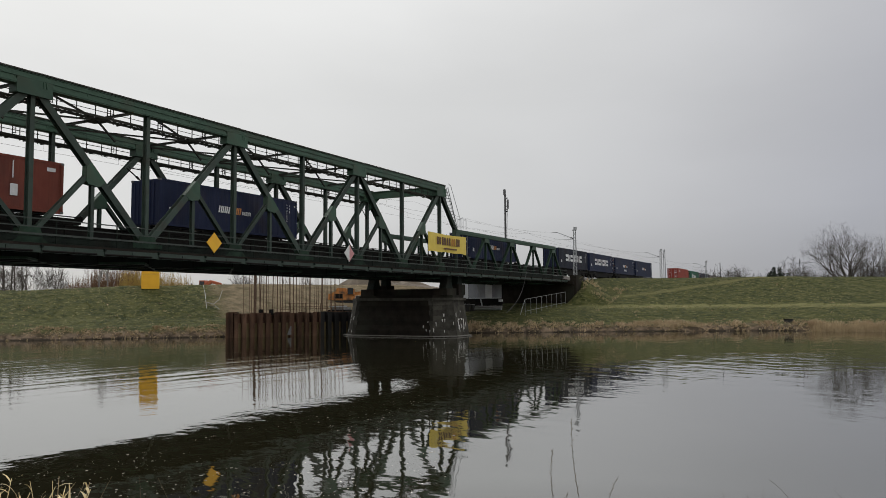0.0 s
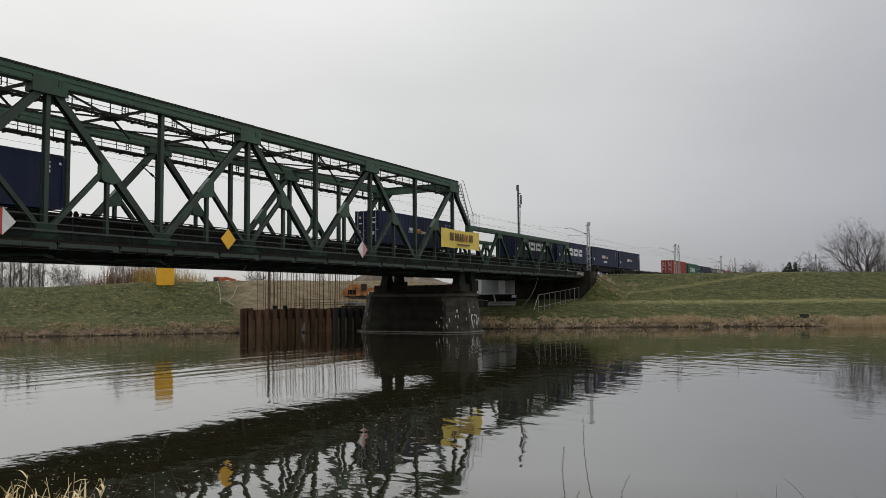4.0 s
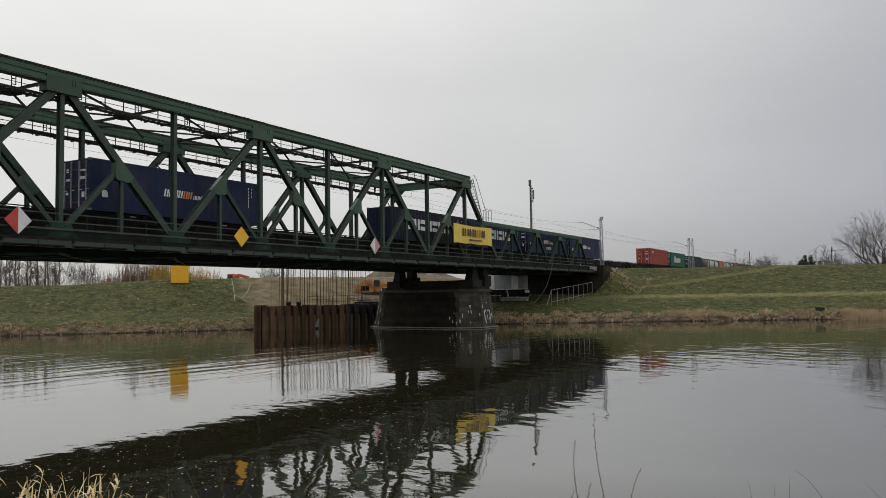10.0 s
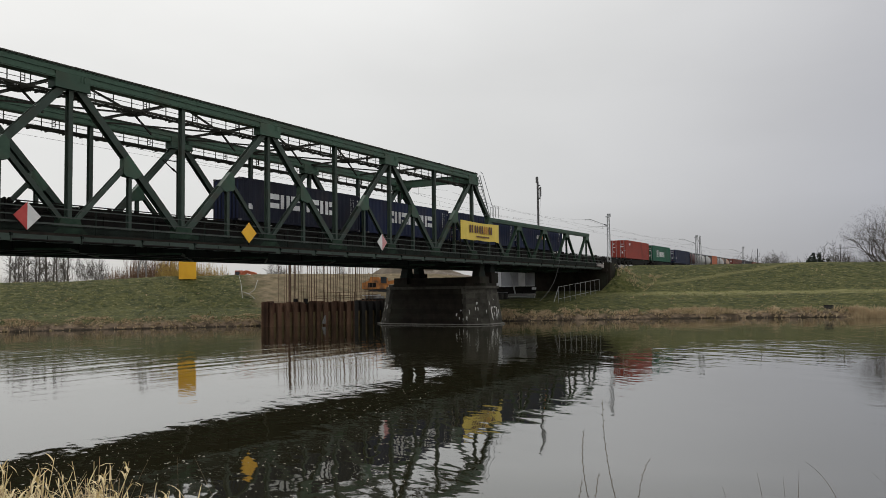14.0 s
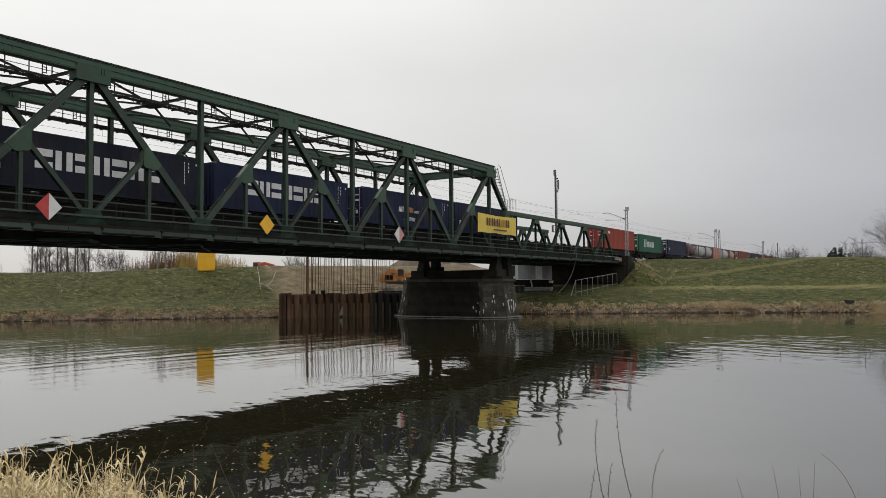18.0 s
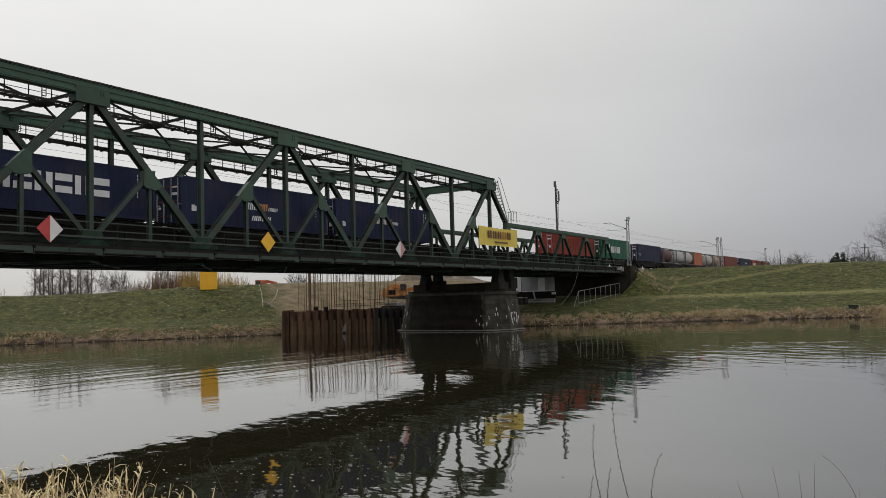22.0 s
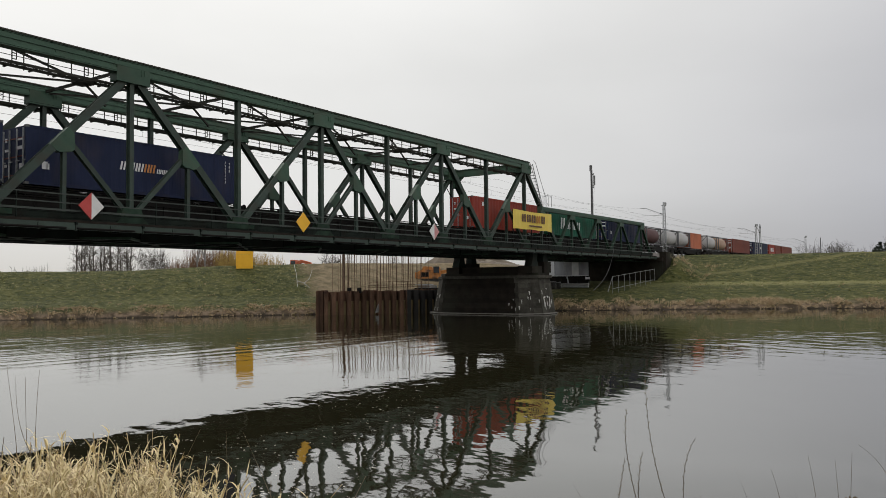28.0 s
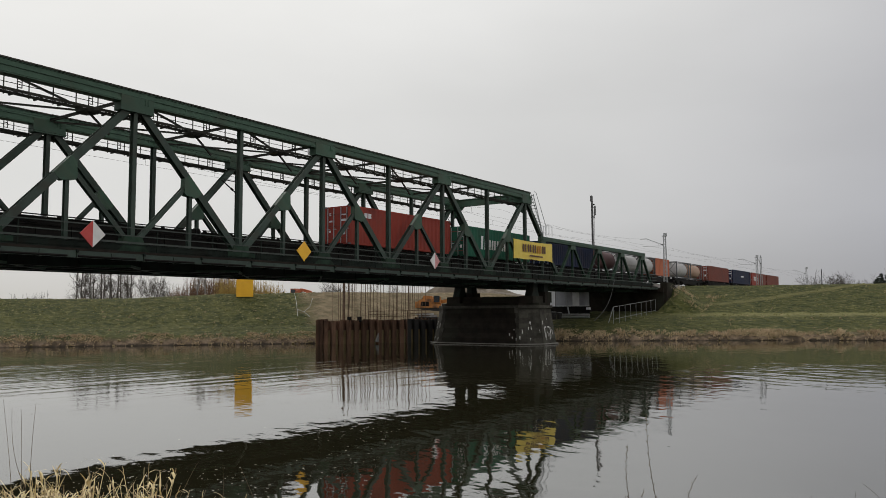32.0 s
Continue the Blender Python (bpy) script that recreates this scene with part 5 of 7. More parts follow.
def blue45(q, doors=True, below=True):
    marks = SMALL + TALL + word(5.0, 1.26, 0.46, 4, 0.36, WHITE_PRINT, 0.10) + word(6.46, 1.26, 0.46, 2, 0.36, ORANGE_PRINT, 0.10) + word(7.28, 1.27, 0.25, 4, 0.22, WHITE_PRINT, 0.04)
    if below:
        marks = marks + word(5.73, 0.55, 0.32, 5, 0.35, WHITE_PRINT, 0.10)
    return container(q, L45, 2.896, NAVY, "long navy blue container with small white lettering on a wagon", doors, marks)


container(14.9, L40, 2.75, BROWN, "red-brown container with small white marks, riding on a flat wagon", True, [(9.2, 9.6, 0.7, 1.3, WHITE_PRINT), (9.3, 9.36, 1.6, 2.5, WHITE_PRINT), (11.2, 11.7, 2.2, 2.4, WHITE_PRINT)])
blue45(33.65, False, below=False)
blue45(77.1, below=False)
container(106.55, L45, 2.896, INK, "long near-black container with large pale lettering on a wagon", False, SMALL + TALL + big_word(2.85, 1.06, 1.0, 7, 1.09, WHITE_PRINT))
container(121.0, L45, 2.896, NAVY, "long dark blue container with large pale lettering on a wagon", False, SMALL + TALL + big_word(2.85, 1.06, 1.0, 7, 1.09, WHITE_PRINT))
blue45(136.15)
blue45(150.55, below=False)
container(191.15, L45, 2.896, RED, "long bright red container with worn door marks on a wagon", True, [(1.65, 2.0, 2.08, 2.45, WHITE_PRINT), (2.1, 2.45, 2.08, 2.45, WHITE_PRINT)])
container(207.0, L40, 2.75, FOREST, "green container with white lettering, riding on a flat wagon", True, word(2.5, 0.75, 1.25, 1, 1.2, WHITE_PRINT, 0.12) + word(3.95, 0.80, 0.90, 4, 0.95, WHITE_PRINT, 0.08))
container(223.1, L40, 2.6, NAVY, "dark blue container riding on a flat wagon", True, SMALL)
container(257.5, L20, 2.5, ORANGE, "short faded orange container riding on a flat wagon", True)
container(284.4, L45, 2.6, BROWN, "long brown container riding on a flat wagon", True)
container(301.0, L45, 2.6, NAVY, "long blue container with a white mark, riding on a flat wagon", True, [(6, 8, 1.3, 1.6, WHITE_PRINT)])
container(316.1, L20, 2.6, RED, "short red container with white lettering, riding on a flat wagon", True, word(1.5, 1.0, 0.8, 4, 0.8, WHITE_PRINT))
container(322.8, L20, 2.6, BROWN, "short brown container riding on a flat wagon", True)
container(330.2, L40, 2.6, BROWN, "red-brown container at the tail of the train", True)


def tank(q, material, label):
    """A tank in an open frame the size of a short box."""
    c = thing("tank_container", label, "tank container", "tank containers", at=(TRACK_NEAR, q, BOX_Z))
    shell = shared(("tank", material.name), lambda: Solid().lathe([(0.25, 0.3), (0.32, 0.75), (0.5, 1.0), (0.75, 1.13), (5.3, 1.13), (5.55, 1.0), (5.73, 0.75), (5.8, 0.3)], (0, 0, 1.3), (0, 1, 0), 20).mesh("tank_shell", material, True))
    part("tank_shell", shell, material, c, smooth=True)
    for y in (0.07, L20 - 0.07):
        for sx in (-1, 1):
            part("frame_post", shared("fpost", lambda: Solid().box(-0.07, 0.07, -0.07, 0.07, 0, 2.5).mesh("frame_post", FRAME_GREY)), FRAME_GREY, c, at=(sx * 1.15, y, 0))
            part("frame_brace", shared(("fbr", sx), lambda: Solid().beam((sx * 1.1, 0, 0.2), (0, 0, 1.25), 0.08, 0.08).beam((sx * 1.1, 0, 2.4), (0, 0, 1.25), 0.08, 0.08).mesh("frame_brace", FRAME_GREY)), FRAME_GREY, c, at=(0, y, 0))
        for z in (0.08, 2.43):
            part("frame_beam", shared("fbeam", lambda: Solid().box(-1.2, 1.2, -0.06, 0.06, -0.07, 0.07).mesh("frame_beam", FRAME_GREY)), FRAME_GREY, c, at=(0, y, z))
    for sx in (-1, 1):
        for z in (0.08, 2.43):
            part("frame_rail", shared("frail", lambda: Solid().box(-0.05, 0.05, 0, L20, -0.05, 0.05).mesh("frame_rail", FRAME_GREY)), FRAME_GREY, c, at=(sx * 1.15, 0, z))
    part("roof_walk", shared("rwalk", lambda: Solid().box(-0.3, 0.3, 0.2, L20 - 0.2, 2.45, 2.5).mesh("roof_walk", GALV)), GALV, c)
    part("manhole", shared("manh", lambda: Solid().tube((0, 3.0, 2.3), (0, 3.0, 2.6), 0.3, 0.3, 12).mesh("manhole", GALV)), GALV, c)
    ROLLING.append((c, q))


tank(237.2, TANK_DARK, "maroon tank container in a steel frame")
tank(245.2, TANK_WHITE, "white tank container in a steel frame")
tank(251.4, TANK_WHITE, "white tank container in a steel frame")
tank(267.3, TANK_WHITE, "grey-white tank container in a steel frame")
tank(274.4, TANK_TAN, "tan tank container in a steel frame")


WHEELS = []


def wheel_pair(parent, y):
    """An axle with its two wheels, which turn together."""
    def make():
        s = Solid().tube((-0.8, 0, 0), (0.8, 0, 0), 0.08, 0.08, 8)
        for sx in (-1, 1):
            s.lathe([(-0.07, 0.40), (-0.07, 0.46), (0.05, 0.46), (0.055, 0.49), (0.09, 0.49), (0.09, 0.36), (0.03, 0.32), (0.03, 0.1)], (sx * 0.78, 0, 0), (-sx, 0, 0), 20)
        return s.mesh("wheelset", WHEEL)
    WHEELS.append(part("wheelset", shared("wheelset", make), WHEEL, parent, at=(0, y, 0.46 - BOX_Z + RAIL_Z)))


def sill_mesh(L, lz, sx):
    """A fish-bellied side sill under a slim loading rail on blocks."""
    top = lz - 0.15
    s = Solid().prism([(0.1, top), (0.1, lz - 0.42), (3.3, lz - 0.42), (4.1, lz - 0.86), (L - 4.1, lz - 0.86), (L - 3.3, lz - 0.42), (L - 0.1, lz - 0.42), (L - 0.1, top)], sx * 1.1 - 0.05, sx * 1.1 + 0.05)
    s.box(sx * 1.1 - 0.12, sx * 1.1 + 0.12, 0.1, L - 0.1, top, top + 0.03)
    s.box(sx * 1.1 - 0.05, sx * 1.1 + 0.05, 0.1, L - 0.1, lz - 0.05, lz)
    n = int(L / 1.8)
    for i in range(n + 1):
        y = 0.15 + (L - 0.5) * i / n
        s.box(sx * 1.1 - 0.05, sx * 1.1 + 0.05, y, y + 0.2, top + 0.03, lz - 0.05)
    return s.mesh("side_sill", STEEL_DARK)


def wagon(q0, q1):
    """A flat wagon: side sills, cross bearers, a bogie at each end, buffers."""
    L = q1 - q0
    w = thing("flat_wagon", "dark low container flat wagon on two bogies", "wagon", "flat wagons", at=(TRACK_NEAR, q0, BOX_Z))
    lz = -0.06
    key = round(L, 2)
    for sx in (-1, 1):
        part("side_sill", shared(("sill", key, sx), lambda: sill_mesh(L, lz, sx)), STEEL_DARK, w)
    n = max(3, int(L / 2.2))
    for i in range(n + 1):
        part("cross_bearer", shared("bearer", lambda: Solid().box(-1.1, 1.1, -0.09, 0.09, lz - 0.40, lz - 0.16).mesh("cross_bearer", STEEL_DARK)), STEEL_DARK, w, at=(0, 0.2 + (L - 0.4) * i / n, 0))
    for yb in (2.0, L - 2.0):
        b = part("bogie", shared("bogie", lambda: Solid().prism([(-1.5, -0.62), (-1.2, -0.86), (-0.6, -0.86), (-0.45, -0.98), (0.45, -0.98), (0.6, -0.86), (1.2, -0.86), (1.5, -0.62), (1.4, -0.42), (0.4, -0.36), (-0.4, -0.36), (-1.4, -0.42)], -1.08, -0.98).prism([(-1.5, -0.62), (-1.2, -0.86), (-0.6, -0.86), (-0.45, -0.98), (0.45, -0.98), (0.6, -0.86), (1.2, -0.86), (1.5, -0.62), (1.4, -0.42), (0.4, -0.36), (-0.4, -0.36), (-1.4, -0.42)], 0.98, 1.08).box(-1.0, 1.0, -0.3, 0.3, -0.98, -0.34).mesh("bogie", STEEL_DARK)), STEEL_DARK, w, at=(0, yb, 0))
        for dy in (-0.9, 0.9):
            wheel_pair(b, dy)
            for sx in (-1, 1):
                part("axle_box", shared("abox", lambda: Solid().box(-0.1, 0.1, -0.16, 0.16, -0.86, -0.56).tube((0, -0.3, -0.62), (0, -0.3, -0.42), 0.08, 0.08, 8).tube((0, 0.3, -0.62), (0, 0.3, -0.42), 0.08, 0.08, 8).mesh("axle_box", STEEL_DARK)), STEEL_DARK, b, at=(sx * 1.08, dy, 0))
    part("brake_gear", shared("brake", lambda: Solid().box(0.7, 0.95, -0.7, 0.5, -0.62, -0.28).tube((0.5, 0.8, -0.45), (0.5, 1.7, -0.45), 0.17, 0.17, 10).mesh("brake_gear", STEEL_DARK)), STEEL_DARK, w, at=(0, L / 2, 0))
    for y, s in ((0.0, -1), (L, 1)):
        for x in (-0.875, 0.875):
            part("buffer", shared(("buf", s), lambda: Solid().lathe([(0, 0.08), (0.12, 0.08), (0.13, 0.2), (0.18, 0.2)], (0, 0, -0.15), (0, s, 0), 10).mesh("buffer", STEEL_DARK)), STEEL_DARK, w, at=(x, y - s * 0.08, 0))
    # end plates and small pale data panels on the sill
    part("data_panel", Solid().box(1.155, 1.165, 3.2, 3.6, -0.22, -0.15), WHITE_PRINT, w)
    part("data_panel", Solid().box(1.155, 1.165, L - 4.0, L - 3.6, -0.22, -0.15), WHITE_PRINT, w)
    ROLLING.append((w, q0))


for a, b in ((13.6, 28.4), (33.2, 47.5), (48.0, 61.9), (62.3, 76.2), (76.6, 90.9), (91.3, 105.7), (106.1, 120.4), (120.6, 134.9), (135.7, 150.0), (150.15, 164.4), (165.0, 177.6), (178.0, 190.4), (190.8, 205.0),
             (206.4, 220.2), (222.2, 236.0), (236.5, 250.8), (251.3, 264.2), (266.4, 281.2), (284.0, 298.6), (300.6, 315.2), (315.8, 329.2), (329.7, 343.0)):
    wagon(a, b)


# ---- building site on the far bank ----
def polar(az, d):
    """A place d metres from the camera at az degrees (negative: left of the bridge's axis)."""
    return d * math.sin(radians(az)), d * math.cos(radians(az))


def on_ground(az, d):
    x, y = polar(az, d)
    return x, y, ground_z(x, y)


CO_A, CO_B = Vector((-55.8, 58.5)), Vector((-48.2, 70.4))


def cofferdam():
    """Rusty sheet piles driven as a box round the new pier."""
    c = thing("sheet_pile_cofferdam", "rusty brown steel sheet pile wall standing in the river", "cofferdam")
    d = (CO_B - CO_A).normalized()
    back = Vector((-d.y, d.x))
    top = 2.42
    inl = Vector((-0.62, 0.785))
    rnd = random.Random(3)

    def run(p, dirv, inward, n, pitch, tar=99):
        for i in range(n):
            h = top + rnd.choice((0, 0, 0, 0.05, -0.06, 0.03))
            a = p + dirv * (i * pitch)
            prof = [(0, 0), (0.50 * pitch, 0.0), (0.57 * pitch, 0.66), (0.93 * pitch, 0.66), (pitch, 0.0)]
            s, t, cols = Solid(), inward * 0.03, []
            for u, v in prof:
                q = a + dirv * u + inward * v
                cols.append(((q.x, q.y, -2.5), (q.x + t.x, q.y + t.y, -2.5), (q.x + t.x, q.y + t.y, h), (q.x, q.y, h)))
            s.ribbon(cols)
            part("steel_sheet", s, TARRED if i >= tar else RUST, c)

    run(CO_A, d, back, 17, 0.832, 12)
    run(CO_A + inl * 8.0, -inl, d, 7, 1.143)
    run(CO_B + back * 8.0, -back, -d, 7, 1.143)
    f0, f1 = CO_A + back * 0.85 + d * 0.4, CO_B + back * 0.85
    part("waling", Solid().beam((f0.x, f0.y, 1.75), (f1.x, f1.y, 1.75), 0.3, 0.3, side=(0, 0, 1)), RUST, c)
    for u in (3.6, 4.7):
        q = CO_A + d * u + back * 0.2
        part("pile_head", Solid().box(q.x - 0.16, q.x + 0.16, q.y - 0.16, q.y + 0.16, 2.2, 2.75), STEEL_DARK, c)
    q = CO_A + d * 6.6 - back * 0.06
    part("pale_plate", Solid().prism([(-0.45, 0.1), (0.35, 0.1), (0.35, 1.0), (0.1, 1.0)], 0, 0.05), CONCRETE, c, "pale stained plate", at=(q.x, q.y, 0))
    fill = Solid()
    corners = [CO_A + back * 0.45 + d * 0.45, CO_B + back * 0.45 - d * 0.4, CO_B + back * 8.0 - d * 0.4, CO_A + inl * 8.0 + d * 0.6]
    fill.hexa([(q.x, q.y, -1.0) for q in corners] + [(q.x, q.y, 1.35) for q in corners])
    part("earth_fill", fill, SOIL, c)
    # reinforcement of the new pier
    r = thing("reinforcement_cage", "tall rusty steel reinforcement bars of a new pier", "rebar cage")
    for row, (off, n) in enumerate(((2.6, 22), (4.6, 17), (6.4, 13))):
        for i in range(n):
            u = 0.26 + 0.70 * (i + rnd.uniform(-0.25, 0.25)) / (n - 1)
            q = CO_A + (CO_B - CO_A) * u + back * off
            w = 0.034 if rnd.random() < 0.75 else 0.055
            lean = Vector((rnd.uniform(-0.12, 0.12), rnd.uniform(-0.12, 0.12)))
            part("bar", Solid().beam((q.x, q.y, 1.3), (q.x + lean.x, q.y + lean.y, 7.0 + rnd.uniform(-0.6, 0.3)), w, w), REBAR, r)
    for z in (2.7, 2.95, 3.3):
        a, b = CO_A + (CO_B - CO_A) * 0.45 + back * 2.55, CO_A + (CO_B - CO_A) * 0.97 + back * 2.55
        part("hoop_bar", Solid().beam((a.x, a.y, z), (b.x, b.y, z + 0.1), 0.05, 0.05), REBAR, r)
    q = CO_A + (CO_B - CO_A) * 0.262 + back * 2.5
    part("corner_post", Solid().beam((q.x, q.y, 1.3), (q.x, q.y, 7.1), 0.14, 0.14), REBAR, r)
    for u in (0.5, 0.62, 0.74, 0.86):
        q = CO_A + (CO_B - CO_A) * u + back * 1.2
        part("guard_post", Solid().beam((q.x, q.y, 1.3), (q.x, q.y, 3.4), 0.06, 0.06), REBAR, r)


cofferdam()


def machine(az, d, yaw, material, label, scale=1.0, z_off=0.0):
    """A tracked excavator with folded boom."""
    x, y, z = on_ground(az, d)
    e = thing("excavator", label, "excavator", "site machines", at=(x, y, z + z_off))
    e.rotation_euler = (0, 0, radians(yaw))
    e.scale = (scale, scale, scale)
    for sy in (-1, 1):
        part("track", Solid().prism([(-1.7, 0.25), (-1.4, 0.0), (1.4, 0.0), (1.7, 0.25), (1.7, 0.55), (1.4, 0.8), (-1.4, 0.8), (-1.7, 0.55)], sy * 1.1 - 0.28, sy * 1.1 + 0.28, axis="y"), BLACK, e)
    part("undercarriage", Solid().box(-0.8, 0.8, -0.9, 0.9, 0.4, 0.95), STEEL_DARK, e)
    part("body", Solid().prism([(-2.2, 0.95), (1.2, 0.95), (1.2, 1.7), (0.3, 2.0), (-1.9, 2.1), (-2.25, 1.8)], -1.25, 1.25, axis="y"), material, e)
    cab = part("cab", Solid().prism([(0.1, 1.6), (1.4, 1.6), (1.5, 2.2), (1.2, 3.0), (0.2, 3.0)], 0.2, 1.2, axis="y"), material, e)
    part("window", Solid().prism([(0.3, 2.1), (1.35, 2.1), (1.1, 2.85), (0.3, 2.85)], 0.17, 1.23, axis="y"), GLASS, cab)
    part("window", Solid().box(1.38, 1.5, 0.3, 1.1, 1.9, 2.5), GLASS, cab)
    part("boom", Solid().beam((1.0, -0.2, 1.7), (2.8, -0.2, 2.75), 0.4, 0.55, side=(0, 1, 0)).beam((2.8, -0.2, 2.75), (4.6, -0.2, 2.3), 0.38, 0.45, side=(0, 1, 0)), material, e)
    part("stick", Solid().beam((4.6, -0.2, 2.4), (4.2, -0.2, 1.0), 0.32, 0.38, side=(0, 1, 0)), material, e)
    part("bucket", Solid().prism([(4.6, 1.2), (4.0, 1.1), (3.7, 0.5), (4.3, 0.2), (4.9, 0.5)], -0.7, 0.3, axis="y"), STEEL_DARK, e)
    part("ram", Solid().tube((1.6, -0.2, 1.5), (2.7, -0.2, 2.3), 0.08, 0.08, 8), GALV, e)
    part("exhaust", Solid().tube((-1.4, 0.5, 2.0), (-1.4, 0.5, 2.6), 0.06, 0.06, 8), STEEL_DARK, e)
    return e


machine(-45.6, 106.5, 10, EXC_RED, "orange-red tracked excavator on the dike, boom folded", 0.8, -1.45)


def drill_rig():
    """An orange crawler rig with a long flat boom beside the cofferdam."""
    x, y = polar(-35.15, 101)
    z = 2.9
    e = thing("crawler_rig", "dirty orange crawler machine working beside the old pier", "machine", "site machines", at=(x, y, z))
    e.rotation_euler = (0, 0, radians(30))
    e.scale = (0.8, 0.8, 0.85)
    part("track", Solid().prism([(-1.9, 0.2), (-1.6, 0), (1.6, 0), (1.9, 0.2), (1.9, 0.6), (1.6, 0.85), (-1.6, 0.85), (-1.9, 0.6)], -1.5, -0.9, axis="y"), BLACK, e)
    part("track", Solid().prism([(-1.9, 0.2), (-1.6, 0), (1.6, 0), (1.9, 0.2), (1.9, 0.6), (1.6, 0.85), (-1.6, 0.85), (-1.9, 0.6)], 0.9, 1.5, axis="y"), BLACK, e)
    part("body", Solid().prism([(-2.3, 0.95), (1.4, 0.95), (1.5, 1.5), (0.8, 2.2), (-1.7, 2.25), (-2.4, 1.9)], -1.3, 1.3, axis="y"), MACHINE, e)
    part("engine_grille", Solid().box(-1.7, -0.4, -1.33, -1.28, 1.2, 1.9), STEEL_DARK, e)
    cab = part("cab", Solid().box(0.2, 1.4, -1.3, -0.3, 1.5, 2.6), MACHINE, e)
    part("window", Solid().box(0.35, 1.25, -1.34, -1.28, 1.8, 2.75), GLASS, cab)
    part("counterweight", Solid().box(-2.7, -2.2, -1.2, 1.2, 1.0, 1.9), MACHINE, e)
    part("boom", Solid().beam((0.8, 0.2, 1.8), (4.5, 0.2, 2.3), 0.5, 0.5), MACHINE, e)
    part("hood", Solid().prism([(-1.6, 2.25), (0.1, 2.22), (0.0, 2.75), (-1.4, 2.8)], -0.9, 0.9, axis="y"), MACHINE, e)
    part("head_lamp", Solid().box(1.45, 1.56, -1.1, -0.7, 1.2, 1.45), SIGN_WHITE, e)
    # concrete blocks and a white tank in front of it
    b = thing("site_platform", "grey concrete blocks and plates stacked beside the pier", "blocks", at=(x + 2.6, y - 5.0, 0))
    part("block", Solid().box(-1.2, 1.4, -0.8, 0.8, 1.0, 2.55), STEEL_DARK, b)
    part("block", Solid().box(-0.9, 1.0, -0.5, 0.9, 2.55, 2.85), CONCRETE, b)
    part("plate", Solid().box(-1.0, 0.6, -0.9, 0.7, 2.87, 3.02), GALV, b)
    c = thing("water_tank", "white plastic water tank in a wire cage on the site", "tank", at=(x + 3.6, y - 7.5, 1.2))
    part("tank_body", Solid().prism([(-0.45, 0.15), (0.45, 0.15), (0.5, 0.3), (0.5, 0.95), (0.42, 1.08), (-0.42, 1.08), (-0.5, 0.95), (-0.5, 0.3)], -0.5, 0.5, axis="y"), CABIN, c)
    part("pallet", Solid().box(-0.55, 0.55, -0.55, 0.55, 0.0, 0.13), TIMBER, c)
    for xx in (-0.52, -0.18, 0.18, 0.52):
        part("cage_bar", Solid().box(xx - 0.015, xx + 0.015, -0.535, -0.505, 0.13, 1.1), GALV, c)


def soil_heap(az, d, w, h, seed, label):
    """A loose heap with a ragged ridge."""
    rnd = random.Random(seed)
    x, y, z = on_ground(az, d)
    n, rings = 28, 7
    s = Solid()
    for j in range(rings + 1):
        f = j / rings
        for i in range(n):
            a = 2 * math.pi * i / n
            r = w * math.cos(f * math.pi / 2) * (1 + 0.18 * noise.noise((math.cos(a) * 1.7, math.sin(a) * 1.7, seed + f)))
            zz = h * math.sin(f * math.pi / 2) ** 1.3 * (1 + 0.45 * noise.noise((math.cos(a) * 2.3, math.sin(a) * 2.3, seed + 2 * f)) * (1 - f * 0.5))
            s.v.append((math.cos(a) * r * 1.25, math.sin(a) * r * 0.8, zz - 0.3))
    for j in range(rings):
        for i in range(n):
            k = (i + 1) % n
            s.f.append((j * n + i, j * n + k, (j + 1) * n + k, (j + 1) * n + i))
    one("soil_mound", s, EARTH, label, "heap", "soil heaps", at=(x, y, z), smooth=True)


soil_heap(-31.2, 116, 7.5, 3.0, 3, "heap of pale brown excavated soil behind the pier")
soil_heap(-29.2, 121, 6.0, 2.3, 8, "lower heap of brown soil behind the pier")
soil_heap(-33.6, 112, 4.0, 2.4, 12, "small heap of soil beside the orange machine")
for i, (az, d, dz, ln, rz) in enumerate(((-29.0, 99.5, 2.9, 3.4, 12), (-28.9, 100.2, 3.15, 2.6, 20), (-32.6, 100.0, 2.9, 2.2, -8))):
    x, y = polar(az, d)
    zg = ground_z(x, y)
    b = thing("timber_stack", "pale weathered timber planks stacked on bearers", "planks", "timber stacks", at=(x, y, zg))
    b.rotation_euler = (0, 0, radians(rz + 30))
    for j in range(5):
        part("plank", Solid().box(-ln / 2 + 0.1 * (j % 3), ln / 2 - 0.07 * (j % 2), -0.5 + j * 0.21, -0.31 + j * 0.21, dz - zg + 0.42, dz - zg + 0.50), LIME if j % 2 else CABIN, b)
    for xx in (-ln * 0.3, ln * 0.3):
        part("bearer", Solid().box(xx - 0.08, xx + 0.08, -0.55, 0.6, -0.2, dz - zg + 0.42), TIMBER, b)


drill_rig()


